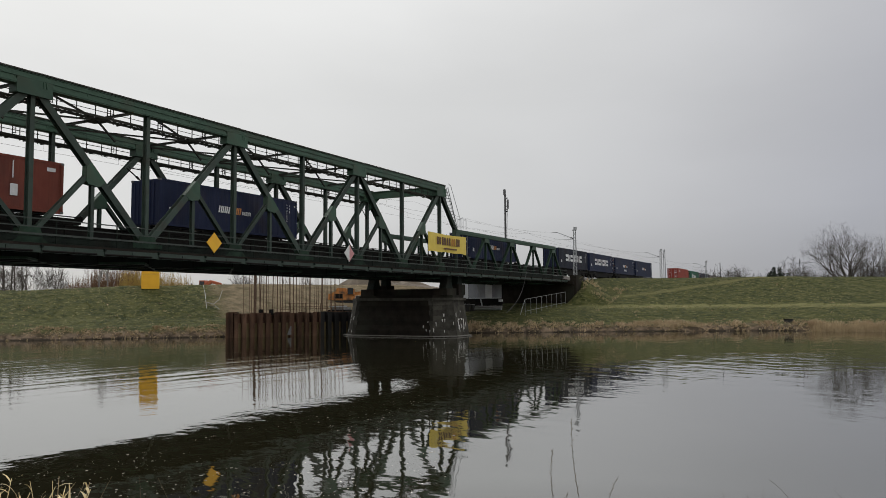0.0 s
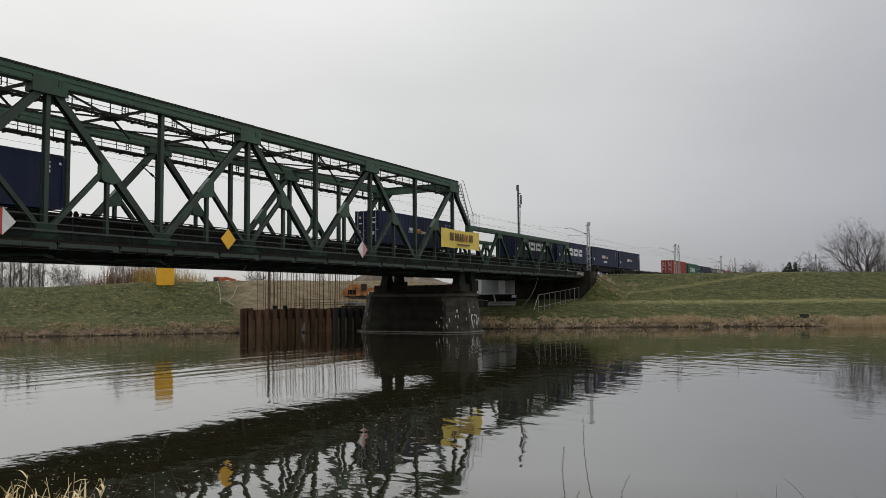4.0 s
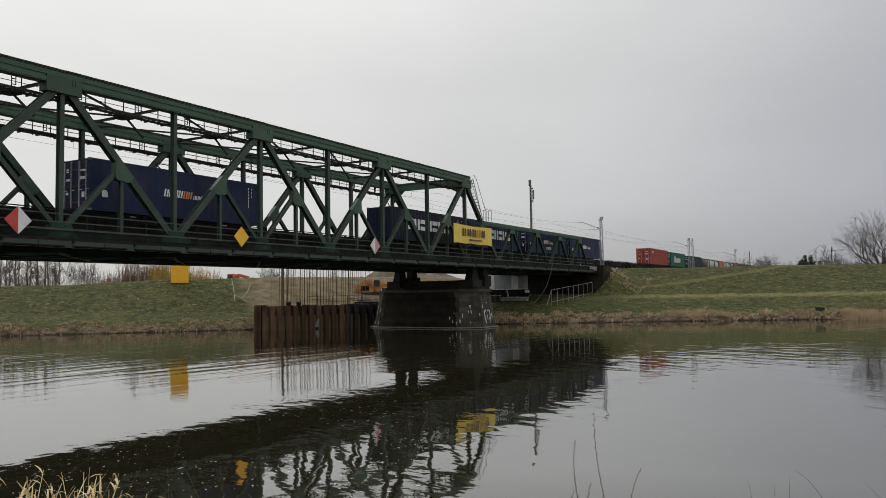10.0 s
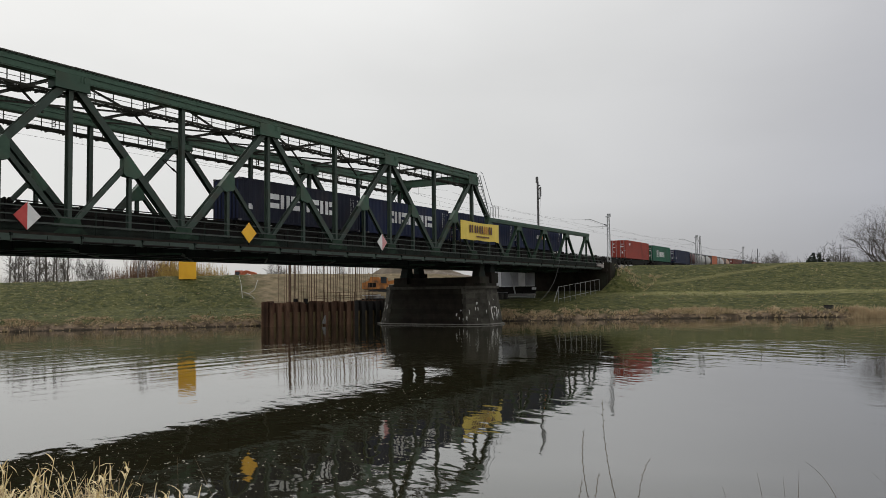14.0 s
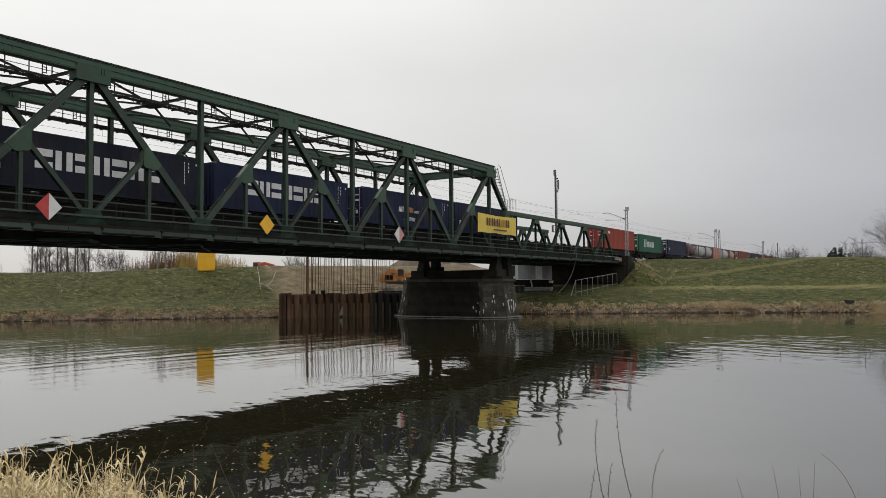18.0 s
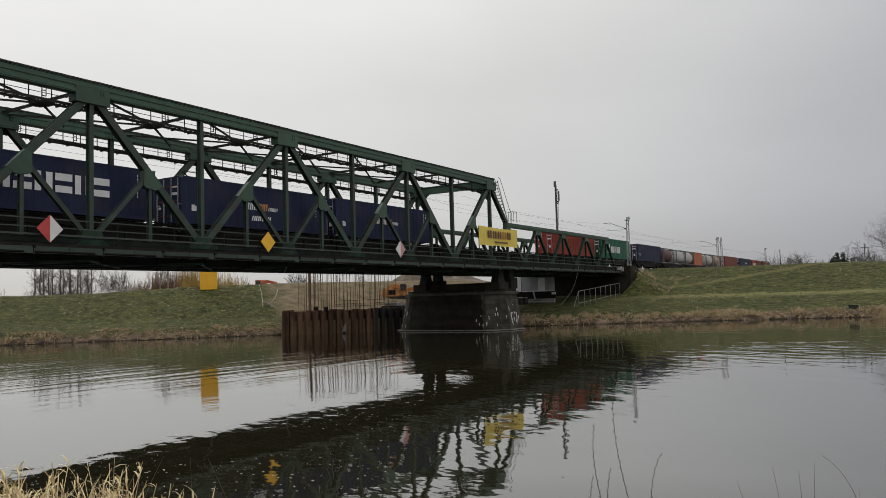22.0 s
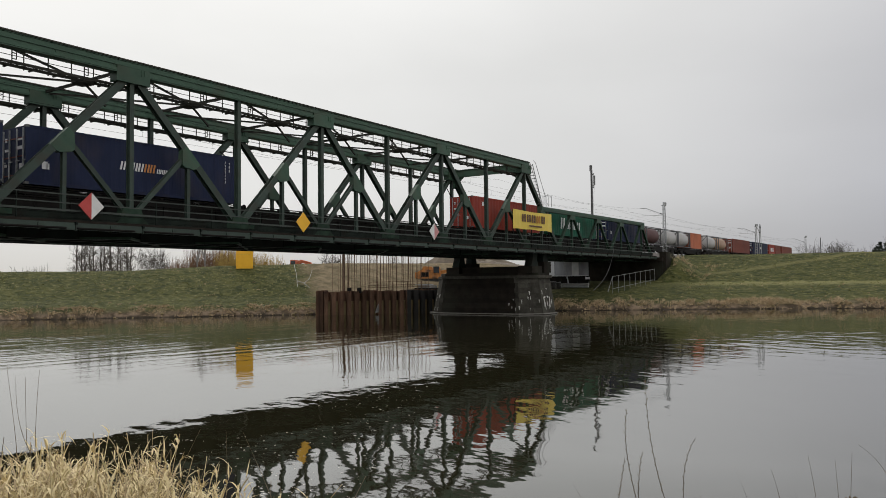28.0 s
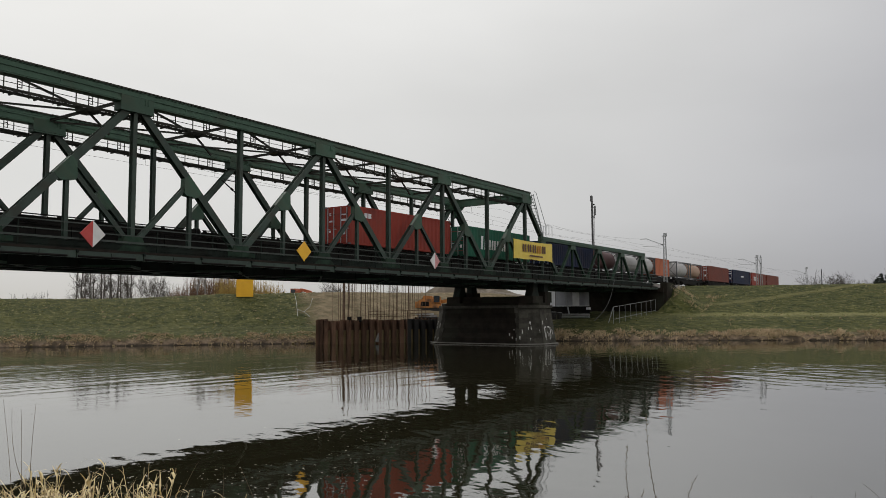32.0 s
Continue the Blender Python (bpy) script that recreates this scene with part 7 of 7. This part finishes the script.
def far_verge():
    rnd = random.Random(9)
    dead, green, pale, dead2 = Solid(), Solid(), Solid(), Solid()
    for _ in range(1700):
        m = rnd.uniform(-82, 50)
        dn = rnd.betavariate(1.2, 2.6) * 4.0 - 0.25
        x, y = BANK0 + ALONG * m + ACROSS * (shore(m) + dn)
        clump = noise.noise((m * 0.45, dn * 0.6, 0))
        if clump < -0.28 or noise.noise((m * 0.38, 5.0, 0)) < -0.12 or (-52 < x < -36 and y < 84 and x < -44):
            continue
        z = ground_z(x, y)
        h = (0.22 + 0.35 * max(0, clump)) * rnd.uniform(0.7, 1.3) * (0.62 if m < -6 else 1.0)
        if m < -6 and rnd.random() < 0.35:
            continue
        blades((dead if rnd.random() < 0.6 else pale), (x, y, z - 0.05), 6, h, 0.30, 0.08, rnd, 1.5, 2)
    # overhanging tussocks in clumps, with dark earth between them
    bright = Solid()
    for _ in range(560):
        m = rnd.uniform(-84, 52)
        dn = rnd.betavariate(1.3, 2.2) * 2.6 - 0.15
        cx, cy = BANK0 + ALONG * m + ACROSS * (shore(m) + dn)
        if noise.noise((m * 0.62, 2.0, 0)) < -0.02 or (-52 < cx < -36 and cy < 84 and cx < -44):
            continue
        r, h = rnd.uniform(0.35, 0.85), rnd.uniform(0.26, 0.62) * (0.6 if m < -6 else 1.0)
        s = rnd.choice((dead, dead, pale, bright) if m > 4 else (dead, dead, pale))
        for _ in range(13):
            a, u = rnd.uniform(0, 6.28), math.sqrt(rnd.random())
            px, py = cx + math.cos(a) * r * u, cy + math.sin(a) * r * u
            blades(s, (px, py, max(0.0, ground_z(px, py)) - 0.05 + h * 0.45 * (1 - u * u)), 4, h * 0.75, 0.12, 0.075, rnd, 1.7, 2)
    one("dead_grass", bright, STRAW_PALE, "bright straw tussocks overhanging the far waterline", "grass", kind="stuff")
    one("dead_grass", dead, STRAW_DULL, "matted dead grass along the far waterline", "grass", kind="stuff")
    one("dead_grass", pale, REED, "pale dead grass along the far waterline", "grass", kind="stuff")
    for _ in range(9000):
        m, dn = rnd.uniform(-88, 50), rnd.uniform(2.5, 34)
        if m < 0 and dn > 22:
            continue
        x, y = BANK0 + ALONG * m + ACROSS * (shore(m) + dn)
        if math.hypot(x + 58, y - 81) < 15 or (-48 < x < -34):
            continue
        blades(green, (x, y, ground_z(x, y) - 0.03), 4, rnd.uniform(0.07, 0.18), 0.25, 0.13, rnd, 1.8)
    one("grass_tussocks", green, SOD, "short green and yellowish grass tussocks on the dikes", "grass", kind="stuff")
    straw = Solid()
    for _ in range(420):
        m, dn = rnd.uniform(-88, 50), rnd.uniform(3, 33)
        x, y = BANK0 + ALONG * m + ACROSS * (shore(m) + dn)
        if noise.noise((x * 0.2, y * 0.2, 4)) < 0.0 or (-48 < x < -34):
            continue
        blades(straw, (x, y, ground_z(x, y) - 0.03), 5, rnd.uniform(0.12, 0.30), 0.28, 0.12, rnd, 1.5)
    one("dry_tussocks", straw, STRAW_DULL, "dry straw-coloured tussocks in the turf", "grass", kind="stuff")
    for _ in range(260):
        x, y = rnd.uniform(-34.4, -29.5), rnd.uniform(103.5, 113.0)
        if noise.noise((x * 0.5, y * 0.5, 6)) < -0.05:
            continue
        blades(dead2, (x, y, ground_z(x, y) - 0.04), 7, rnd.uniform(0.25, 0.75), 0.3, 0.05, rnd, 1.1, 2)
    for _ in range(240):
        a, u = rnd.uniform(0, 6.28), 1.6 * math.sqrt(rnd.random())
        m = 20.5 + math.cos(a) * u * 2.2
        x, y = BANK0 + ALONG * m + ACROSS * (shore(m) + 1.3 + math.sin(a) * u)
        blades(dead2, (x, y, ground_z(x, y) - 0.05), 8, rnd.uniform(0.25, 0.6), 0.3, 0.06, rnd, 1.5, 2)
    one("dead_weeds", dead2, REED, "brown dead weeds beside the abutment and on the bank", "weeds", kind="stuff")
    reed = Solid()
    for _ in range(2600):
        az = -3.1 + 6.7 * rnd.random() ** 0.75
        d = 94.8 + rnd.uniform(-0.3, 2.6) + 0.25 * az
        x, y = polar(az, d)
        blades(reed, (x, y, max(-0.1, ground_z(x, y)) - 0.1), 4, rnd.uniform(0.65, 1.5) * (0.75 + 0.5 * noise.noise((az * 3, d, 2)) + min(0.1, (az + 2.9) * 0.7 - 0.45)), 0.25, 0.06, rnd, 0.5)
    one("reed_bed", reed, REED, "stand of dry tan reeds at the waterline", "reeds", kind="stuff")
    # clods and stones where the bank has slumped
    rocks = Solid()
    for _ in range(220):
        m = rnd.uniform(-82, 46)
        x, y = BANK0 + ALONG * m + ACROSS * (shore(m) + rnd.uniform(-0.4, 0.9))
        r = rnd.uniform(0.06, 0.22)
        z = ground_z(x, y)
        rocks.lathe([(-r * 0.6, r * 0.5), (0, r), (r * 0.5, r * 0.6)], (x, y, z), (rnd.uniform(-0.3, 0.3), rnd.uniform(-0.3, 0.3), 1), 6)
    for _ in range(160):
        x, y = CO_A.x + rnd.uniform(-5.5, 0.2), CO_A.y + rnd.uniform(-1.0, 4.0)
        z = ground_z(x, y)
        if z < -0.1:
            continue
        r = rnd.uniform(0.06, 0.24)
        rocks.lathe([(-r * 0.6, r * 0.5), (0, r), (r * 0.5, r * 0.6)], (x, y, z), (rnd.uniform(-0.5, 0.5), rnd.uniform(-0.5, 0.5), 1), 6)
    one("bank_stones", rocks, SOIL, "scattered stones and clods at the foot of the bank", "stones", kind="stuff")


far_verge()


def strap_leaf(s, base, out, length, w, droop, segs=4):
    """A dry strap leaf that leaves its stem upwards and bends over."""
    side = Vector((-out.y, out.x, 0)).normalized() * (w / 2)
    k = len(s.v)
    for j in range(segs + 1):
        u = j / segs
        c = base + out * (length * u) + Vector((0, 0, -droop * length * u * u))
        q = side * (1 - u) ** 0.6 if u > 0.25 else side * (0.55 + 1.3 * u)
        s.v += [tuple(c - q), tuple(c + q)]
    for j in range(segs):
        b = k + 2 * j
        s.f.append((b, b + 1, b + 3, b + 2))


def reed_stem(stems, leaves, x, y, z, h, rnd, lean=0.25, n=8):
    """A dry reed: a jointed stem with strap leaves towards its top."""
    a = rnd.uniform(0, 6.28)
    way = Vector((math.cos(a), math.sin(a), 0)) * (lean * rnd.random())
    pts = [Vector((x, y, z - 0.05)) + Vector((0, 0, h * u)) + way * (h * u * u) for u in (0, 0.35, 0.7, 1.0)]
    stems.path(pts, 0.0042, 4, 0.002)
    for i in range(n):
        u = rnd.uniform(0.42, 1.0)
        p = Vector((x, y, z - 0.05)) + Vector((0, 0, h * u)) + way * (h * u * u)
        b = rnd.uniform(0, 6.28)
        out = Vector((math.cos(b), math.sin(b), rnd.uniform(0.5, 2.4))).normalized()
        strap_leaf(leaves, p, out, rnd.uniform(0.09, 0.20), rnd.uniform(0.010, 0.019), rnd.uniform(0.05, 0.9))


def near_grass():
    rnd = random.Random(14)
    a, b, thin = Solid(), Solid(), Solid()
    # tussocks: direction, spread in degrees, slope of the sight line to the tops, fullness
    tussocks = ((-72.0, 1.6, 0.190, 1.0), (-69.6, 1.5, 0.186, 1.0), (-67.2, 1.4, 0.192, 1.0), (-65.2, 1.2, 0.196, 1.0), (-63.4, 1.1, 0.198, 0.9), (-61.9, 0.9, 0.190, 1.0), (-60.6, 0.8, 0.185, 1.1), (-59.2, 0.8, 0.190, 1.0),
                (-58.1, 0.6, 0.203, 0.6), (-56.0, 0.7, 0.203, 0.7), (-54.9, 0.7, 0.193, 1.1), (-54.0, 0.5, 0.207, 0.6), (-51.9, 0.5, 0.226, 0.5), (-50.8, 0.5, 0.238, 0.4), (-48.6, 0.4, 0.247, 0.25))
    for az0, wide, slope, full in tussocks:
        for _ in range(int(36 * full)):
            az, d = rnd.gauss(az0, wide * 0.62), min(6.3, max(4.3, rnd.gauss(5.3 + 0.35 * math.sin(az0 * 1.7), 0.45)))
            x, y = polar(az, d)
            z = ground_z(x, y)
            tall = EYE[2] - (slope + 0.020 * ((az - az0) / wide) ** 2) * d - z
            reed_stem(b if rnd.random() < 0.4 else a, a, x, y, z, max(0.3, tall * rnd.uniform(0.74, 1.16)), rnd)
        for _ in range(int(1250 * full)):
            az, d = rnd.gauss(az0, wide * 0.7), min(6.3, max(4.3, rnd.gauss(5.2 + 0.35 * math.sin(az0 * 1.7), 0.42)))
            x, y = polar(az, d)
            z = ground_z(x, y)
            tall = EYE[2] - (slope + 0.022 - 0.030 * noise.noise((az * 2.3, d * 0.8, 4)) + 0.018 * ((az - az0) / wide) ** 2) * d - z
            p = Vector((x, y, z + max(0.1, tall) * (1 - rnd.random() ** 1.3 * 0.75)))
            c = rnd.uniform(0, 6.28)
            strap_leaf(a if rnd.random() < 0.62 else b, p, Vector((math.cos(c), math.sin(c), rnd.uniform(-0.2, 3.2))).normalized(), rnd.uniform(0.07, 0.2), rnd.uniform(0.007, 0.014), rnd.uniform(0.2, 1.2), 3)
    # the same grass goes on in loose tufts along the bank
    for _ in range(70):
        m = rnd.uniform(-34, -4)
        base = BANK0 + ALONG * (m + ALONG.dot(-BANK0)) + ACROSS * rnd.gauss(-79.9, 0.8)
        az = math.degrees(math.atan2(base.x, base.y))
        if -76 < az < 10 or base.length < 3.5:
            continue
        h = rnd.uniform(0.4, 0.9)
        for _ in range(9):
            x, y = base.x + rnd.gauss(0, 0.25), base.y + rnd.gauss(0, 0.25)
            reed_stem(b, a, x, y, ground_z(x, y), h * rnd.uniform(0.7, 1.1), rnd)
        for _ in range(160):
            x, y = base.x + rnd.gauss(0, 0.32), base.y + rnd.gauss(0, 0.32)
            c = rnd.uniform(0, 6.28)
            strap_leaf(a if rnd.random() < 0.6 else b, Vector((x, y, ground_z(x, y) + h * rnd.uniform(0.1, 0.8))), Vector((math.cos(c), math.sin(c), rnd.uniform(-0.2, 2.5))).normalized(), rnd.uniform(0.07, 0.2), rnd.uniform(0.007, 0.014), rnd.uniform(0.2, 1.2), 3)
    for i in range(80):
        az = rnd.uniform(-58, -45)
        d = rnd.uniform(4.6, 6.4)
        x, y = polar(az, d)
        if noise.noise((x * 1.4, y * 1.4, 8.0)) < 0.0:
            continue
        reed_stem(b, a, x, y, ground_z(x, y), rnd.uniform(0.45, 0.85), rnd, 0.5, 5)
    for i in range(60):
        az = rnd.uniform(-66, -42)
        d = rnd.uniform(4.6, 6.6)
        x, y = polar(az, d)
        s = b if i % 2 else thin
        reed_stem(s, s, x, y, ground_z(x, y), rnd.uniform(0.75, 1.2) * (1 if az < -52 else 0.8), rnd, 0.55, 0)
    for i in range(110):
        az = rnd.uniform(-50, 6)
        d = rnd.uniform(4.6, 6.4)
        x, y = polar(az, d)
        blades(thin, (x, y, ground_z(x, y) - 0.05), 4, rnd.uniform(0.45, 0.85), 0.2, 0.009, rnd, 0.5, 4)
    one("dry_grass", a, STRAW, "tall pale straw-coloured dry grass on the near bank", "grass", kind="stuff")
    one("dry_grass", b, REED, "tall dull dry grass on the near bank", "grass", kind="stuff")
    one("thin_grass", thin, STALK, "sparse thin dry grass stems on the near bank", "grass", kind="stuff")
    turf = Solid()
    for _ in range(2500):
        az, d = rnd.uniform(-180, 180), rnd.uniform(0.8, 9)
        x, y = polar(az, d)
        if ground_z(x, y) > 0.3:
            blades(turf, (x, y, ground_z(x, y) - 0.02), 5, rnd.uniform(0.06, 0.2), 0.08, 0.008, rnd, 0.8, 2)
    one("turf", turf, SOD, "short grass on the near bank", "grass", kind="stuff")


near_grass()


def dry_stalk(base, mid, tip, d, label, buds=True, r=0.0024, seed=0):
    """A dry weed stalk given by directions from the camera, with alternate buds."""
    rnd = random.Random(seed)
    nb = 10 if "short" in label or "slender" in label else 19
    w = lambda a: Vector((*polar(a[0], d), EYE[2] + a[1] * d))
    b, m, t = w(base), w(mid), w(tip)
    foot = b + (b - m).normalized() * 0.05
    foot.z = ground_z(b.x, b.y) - 0.05
    foot.x, foot.y = b.x + (b.x - m.x) * 1.2, b.y + (b.y - m.y) * 1.2
    k = thing("dry_stalk", label, "plant", "dry stalks")
    pts = [foot]
    for i in range(17):
        u = i / 16
        pts.append(b * (1 - u) ** 2 + (m * 2 - (b + t) / 2) * (2 * u * (1 - u)) + t * u * u)
    part("stem", Solid().path(pts, r, 5, r * 0.4), STALK, k)
    if buds:
        for i in range(nb):
            u = (i + 1) / (nb + 1)
            j = min(len(pts) - 2, 1 + int(u * 16))
            c = pts[j] + (pts[j + 1] - pts[j]) * (u * 16 - int(u * 16))
            sd = Vector((1 if i % 2 else -1, rnd.uniform(-0.5, 0.5), 0.9)).normalized()
            part("bud", Solid().lathe([(0, 0.0008), (0.004, 0.0026), (0.009, 0.0022), (0.014, 0.0005)], c, sd, 5), STALK, k)
    return k


dry_stalk((-18.77, -0.2684), (-19.67, -0.1922), (-19.86, -0.1215), 4.4, "tall dry weed stalk with alternate buds", seed=1)
dry_stalk((-20.7, -0.2704), (-21.33, -0.2071), (-21.19, -0.1597), 4.5, "dry weed stalk with alternate buds", seed=2)
dry_stalk((-21.91, -0.2715), (-21.7, -0.25), (-21.43, -0.2216), 4.5, "short dry weed stalk with buds", seed=3)
dry_stalk((-20.54, -0.2703), (-20.45, -0.24), (-20.2, -0.2133), 4.6, "short dry weed stalk with buds", seed=4)
dry_stalk((-17.48, -0.2656), (-17.3, -0.225), (-16.59, -0.1932), 4.7, "slender dry weed stalk leaning over", seed=5, r=0.002)
for i, (bs, md, tp) in enumerate((((-62.99, -0.1885), (-63.2, -0.15), (-63.62, -0.0902)), ((-62.41, -0.1865), (-62.5, -0.15), (-62.56, -0.1028)), ((-61.96, -0.1874), (-61.9, -0.14), (-61.75, -0.0954)), ((-62.2, -0.1885), (-62.9, -0.15), (-63.1, -0.1)), ((-53.34, -0.2422), (-52.6, -0.21), (-51.67, -0.1768)), ((-46.85, -0.2653), (-47.9, -0.22), (-48.8, -0.1834)), ((-49.95, -0.2611), (-49.9, -0.22), (-49.96, -0.1801)),
                                    ((-11.2, -0.27), (-11.4, -0.25), (-11.77, -0.2259)), ((-9.0, -0.27), (-9.2, -0.24), (-9.5, -0.2069)), ((-7.7, -0.27), (-7.8, -0.24), (-7.9, -0.209)), ((-7.08, -0.26), (-7.0, -0.23), (-6.9, -0.1991)), ((-4.5, -0.24), (-5.3, -0.21), (-6.5, -0.1896)))):
    dry_stalk(bs, md, tp, 5.2, "thin leafless dry stem on the near bank", buds=False, r=0.0019, seed=20 + i)
s = Solid()
for i in range(16):
    x, y = polar(-7.1 + random.Random(i).uniform(-0.2, 0.2), 5.0)
    z0 = EYE[2] - 0.262 * 5 + random.Random(i + 50).uniform(-0.12, 0.06)
    s.lathe([(0, 0.002), (0.008, 0.006), (0.018, 0.005), (0.026, 0.001)], (x, y, z0), (random.Random(i).uniform(-1, 1), 0.3, 0.6), 5)
s.tube((*polar(-7.1, 5.0), 0.9), (*polar(-7.1, 5.0), 2.05), 0.005, 0.003, 5)
one("seed_head", s, STALK, "dark bristly dry seed head on the near bank", "plant")

# fluff and bubbles drifting on the water
fl = Solid()
rf = random.Random(31)
for _ in range(2100):
    az, d = -66 + 38 * rf.random(), 10.5 + 24 * rf.random() ** 1.5
    x, y = polar(az, d)
    if x < -15.2 or noise.noise((x * 0.2, y * 0.2, 9)) < -0.15:
        continue
    r = 0.006 + 0.018 * rf.random() ** 2
    a, k = rf.uniform(0, 3.14), len(fl.v)
    for j in range(6):
        u, v = r * 1.7 * math.cos(j * 1.047), r * 0.8 * math.sin(j * 1.047)
        fl.v.append((x + u * math.cos(a) - v * math.sin(a), y + u * math.sin(a) + v * math.cos(a), WATER_Z + 0.003))
    fl.f.append(tuple(range(k, k + 6)))
fluff = one("floating_fluff", fl, FOAM, "small pale flecks of fluff drifting on the river", "flecks", kind="stuff")


# ---- what moves ----
def motions():
    times = [i * 1.0 for i in range(33)]
    for ob, q in ROLLING:
        x, z = ob.location.x, ob.location.z
        walk(ob, [(t, pose(x, q - travelled(t), z)) for t in times])
    # wheels roll with their wagons
    R_WHEEL = 0.46
    steps = [i * 0.1 for i in range(321)]
    turns = [pose(0, 0, 0, rx=math.degrees(travelled(t) / R_WHEEL)) for t in steps]
    for wheel in WHEELS:
        home = Matrix.Translation(wheel.location)
        walk(wheel, [(t, home @ m) for t, m in zip(steps, turns)])
    # the river drifts slowly along its bed
    for sheet in (water, fluff):
        walk(sheet, [(0.0, pose(0, 0, 0)), (32.0, pose(-2.6, -2.0, 0))])


motions()
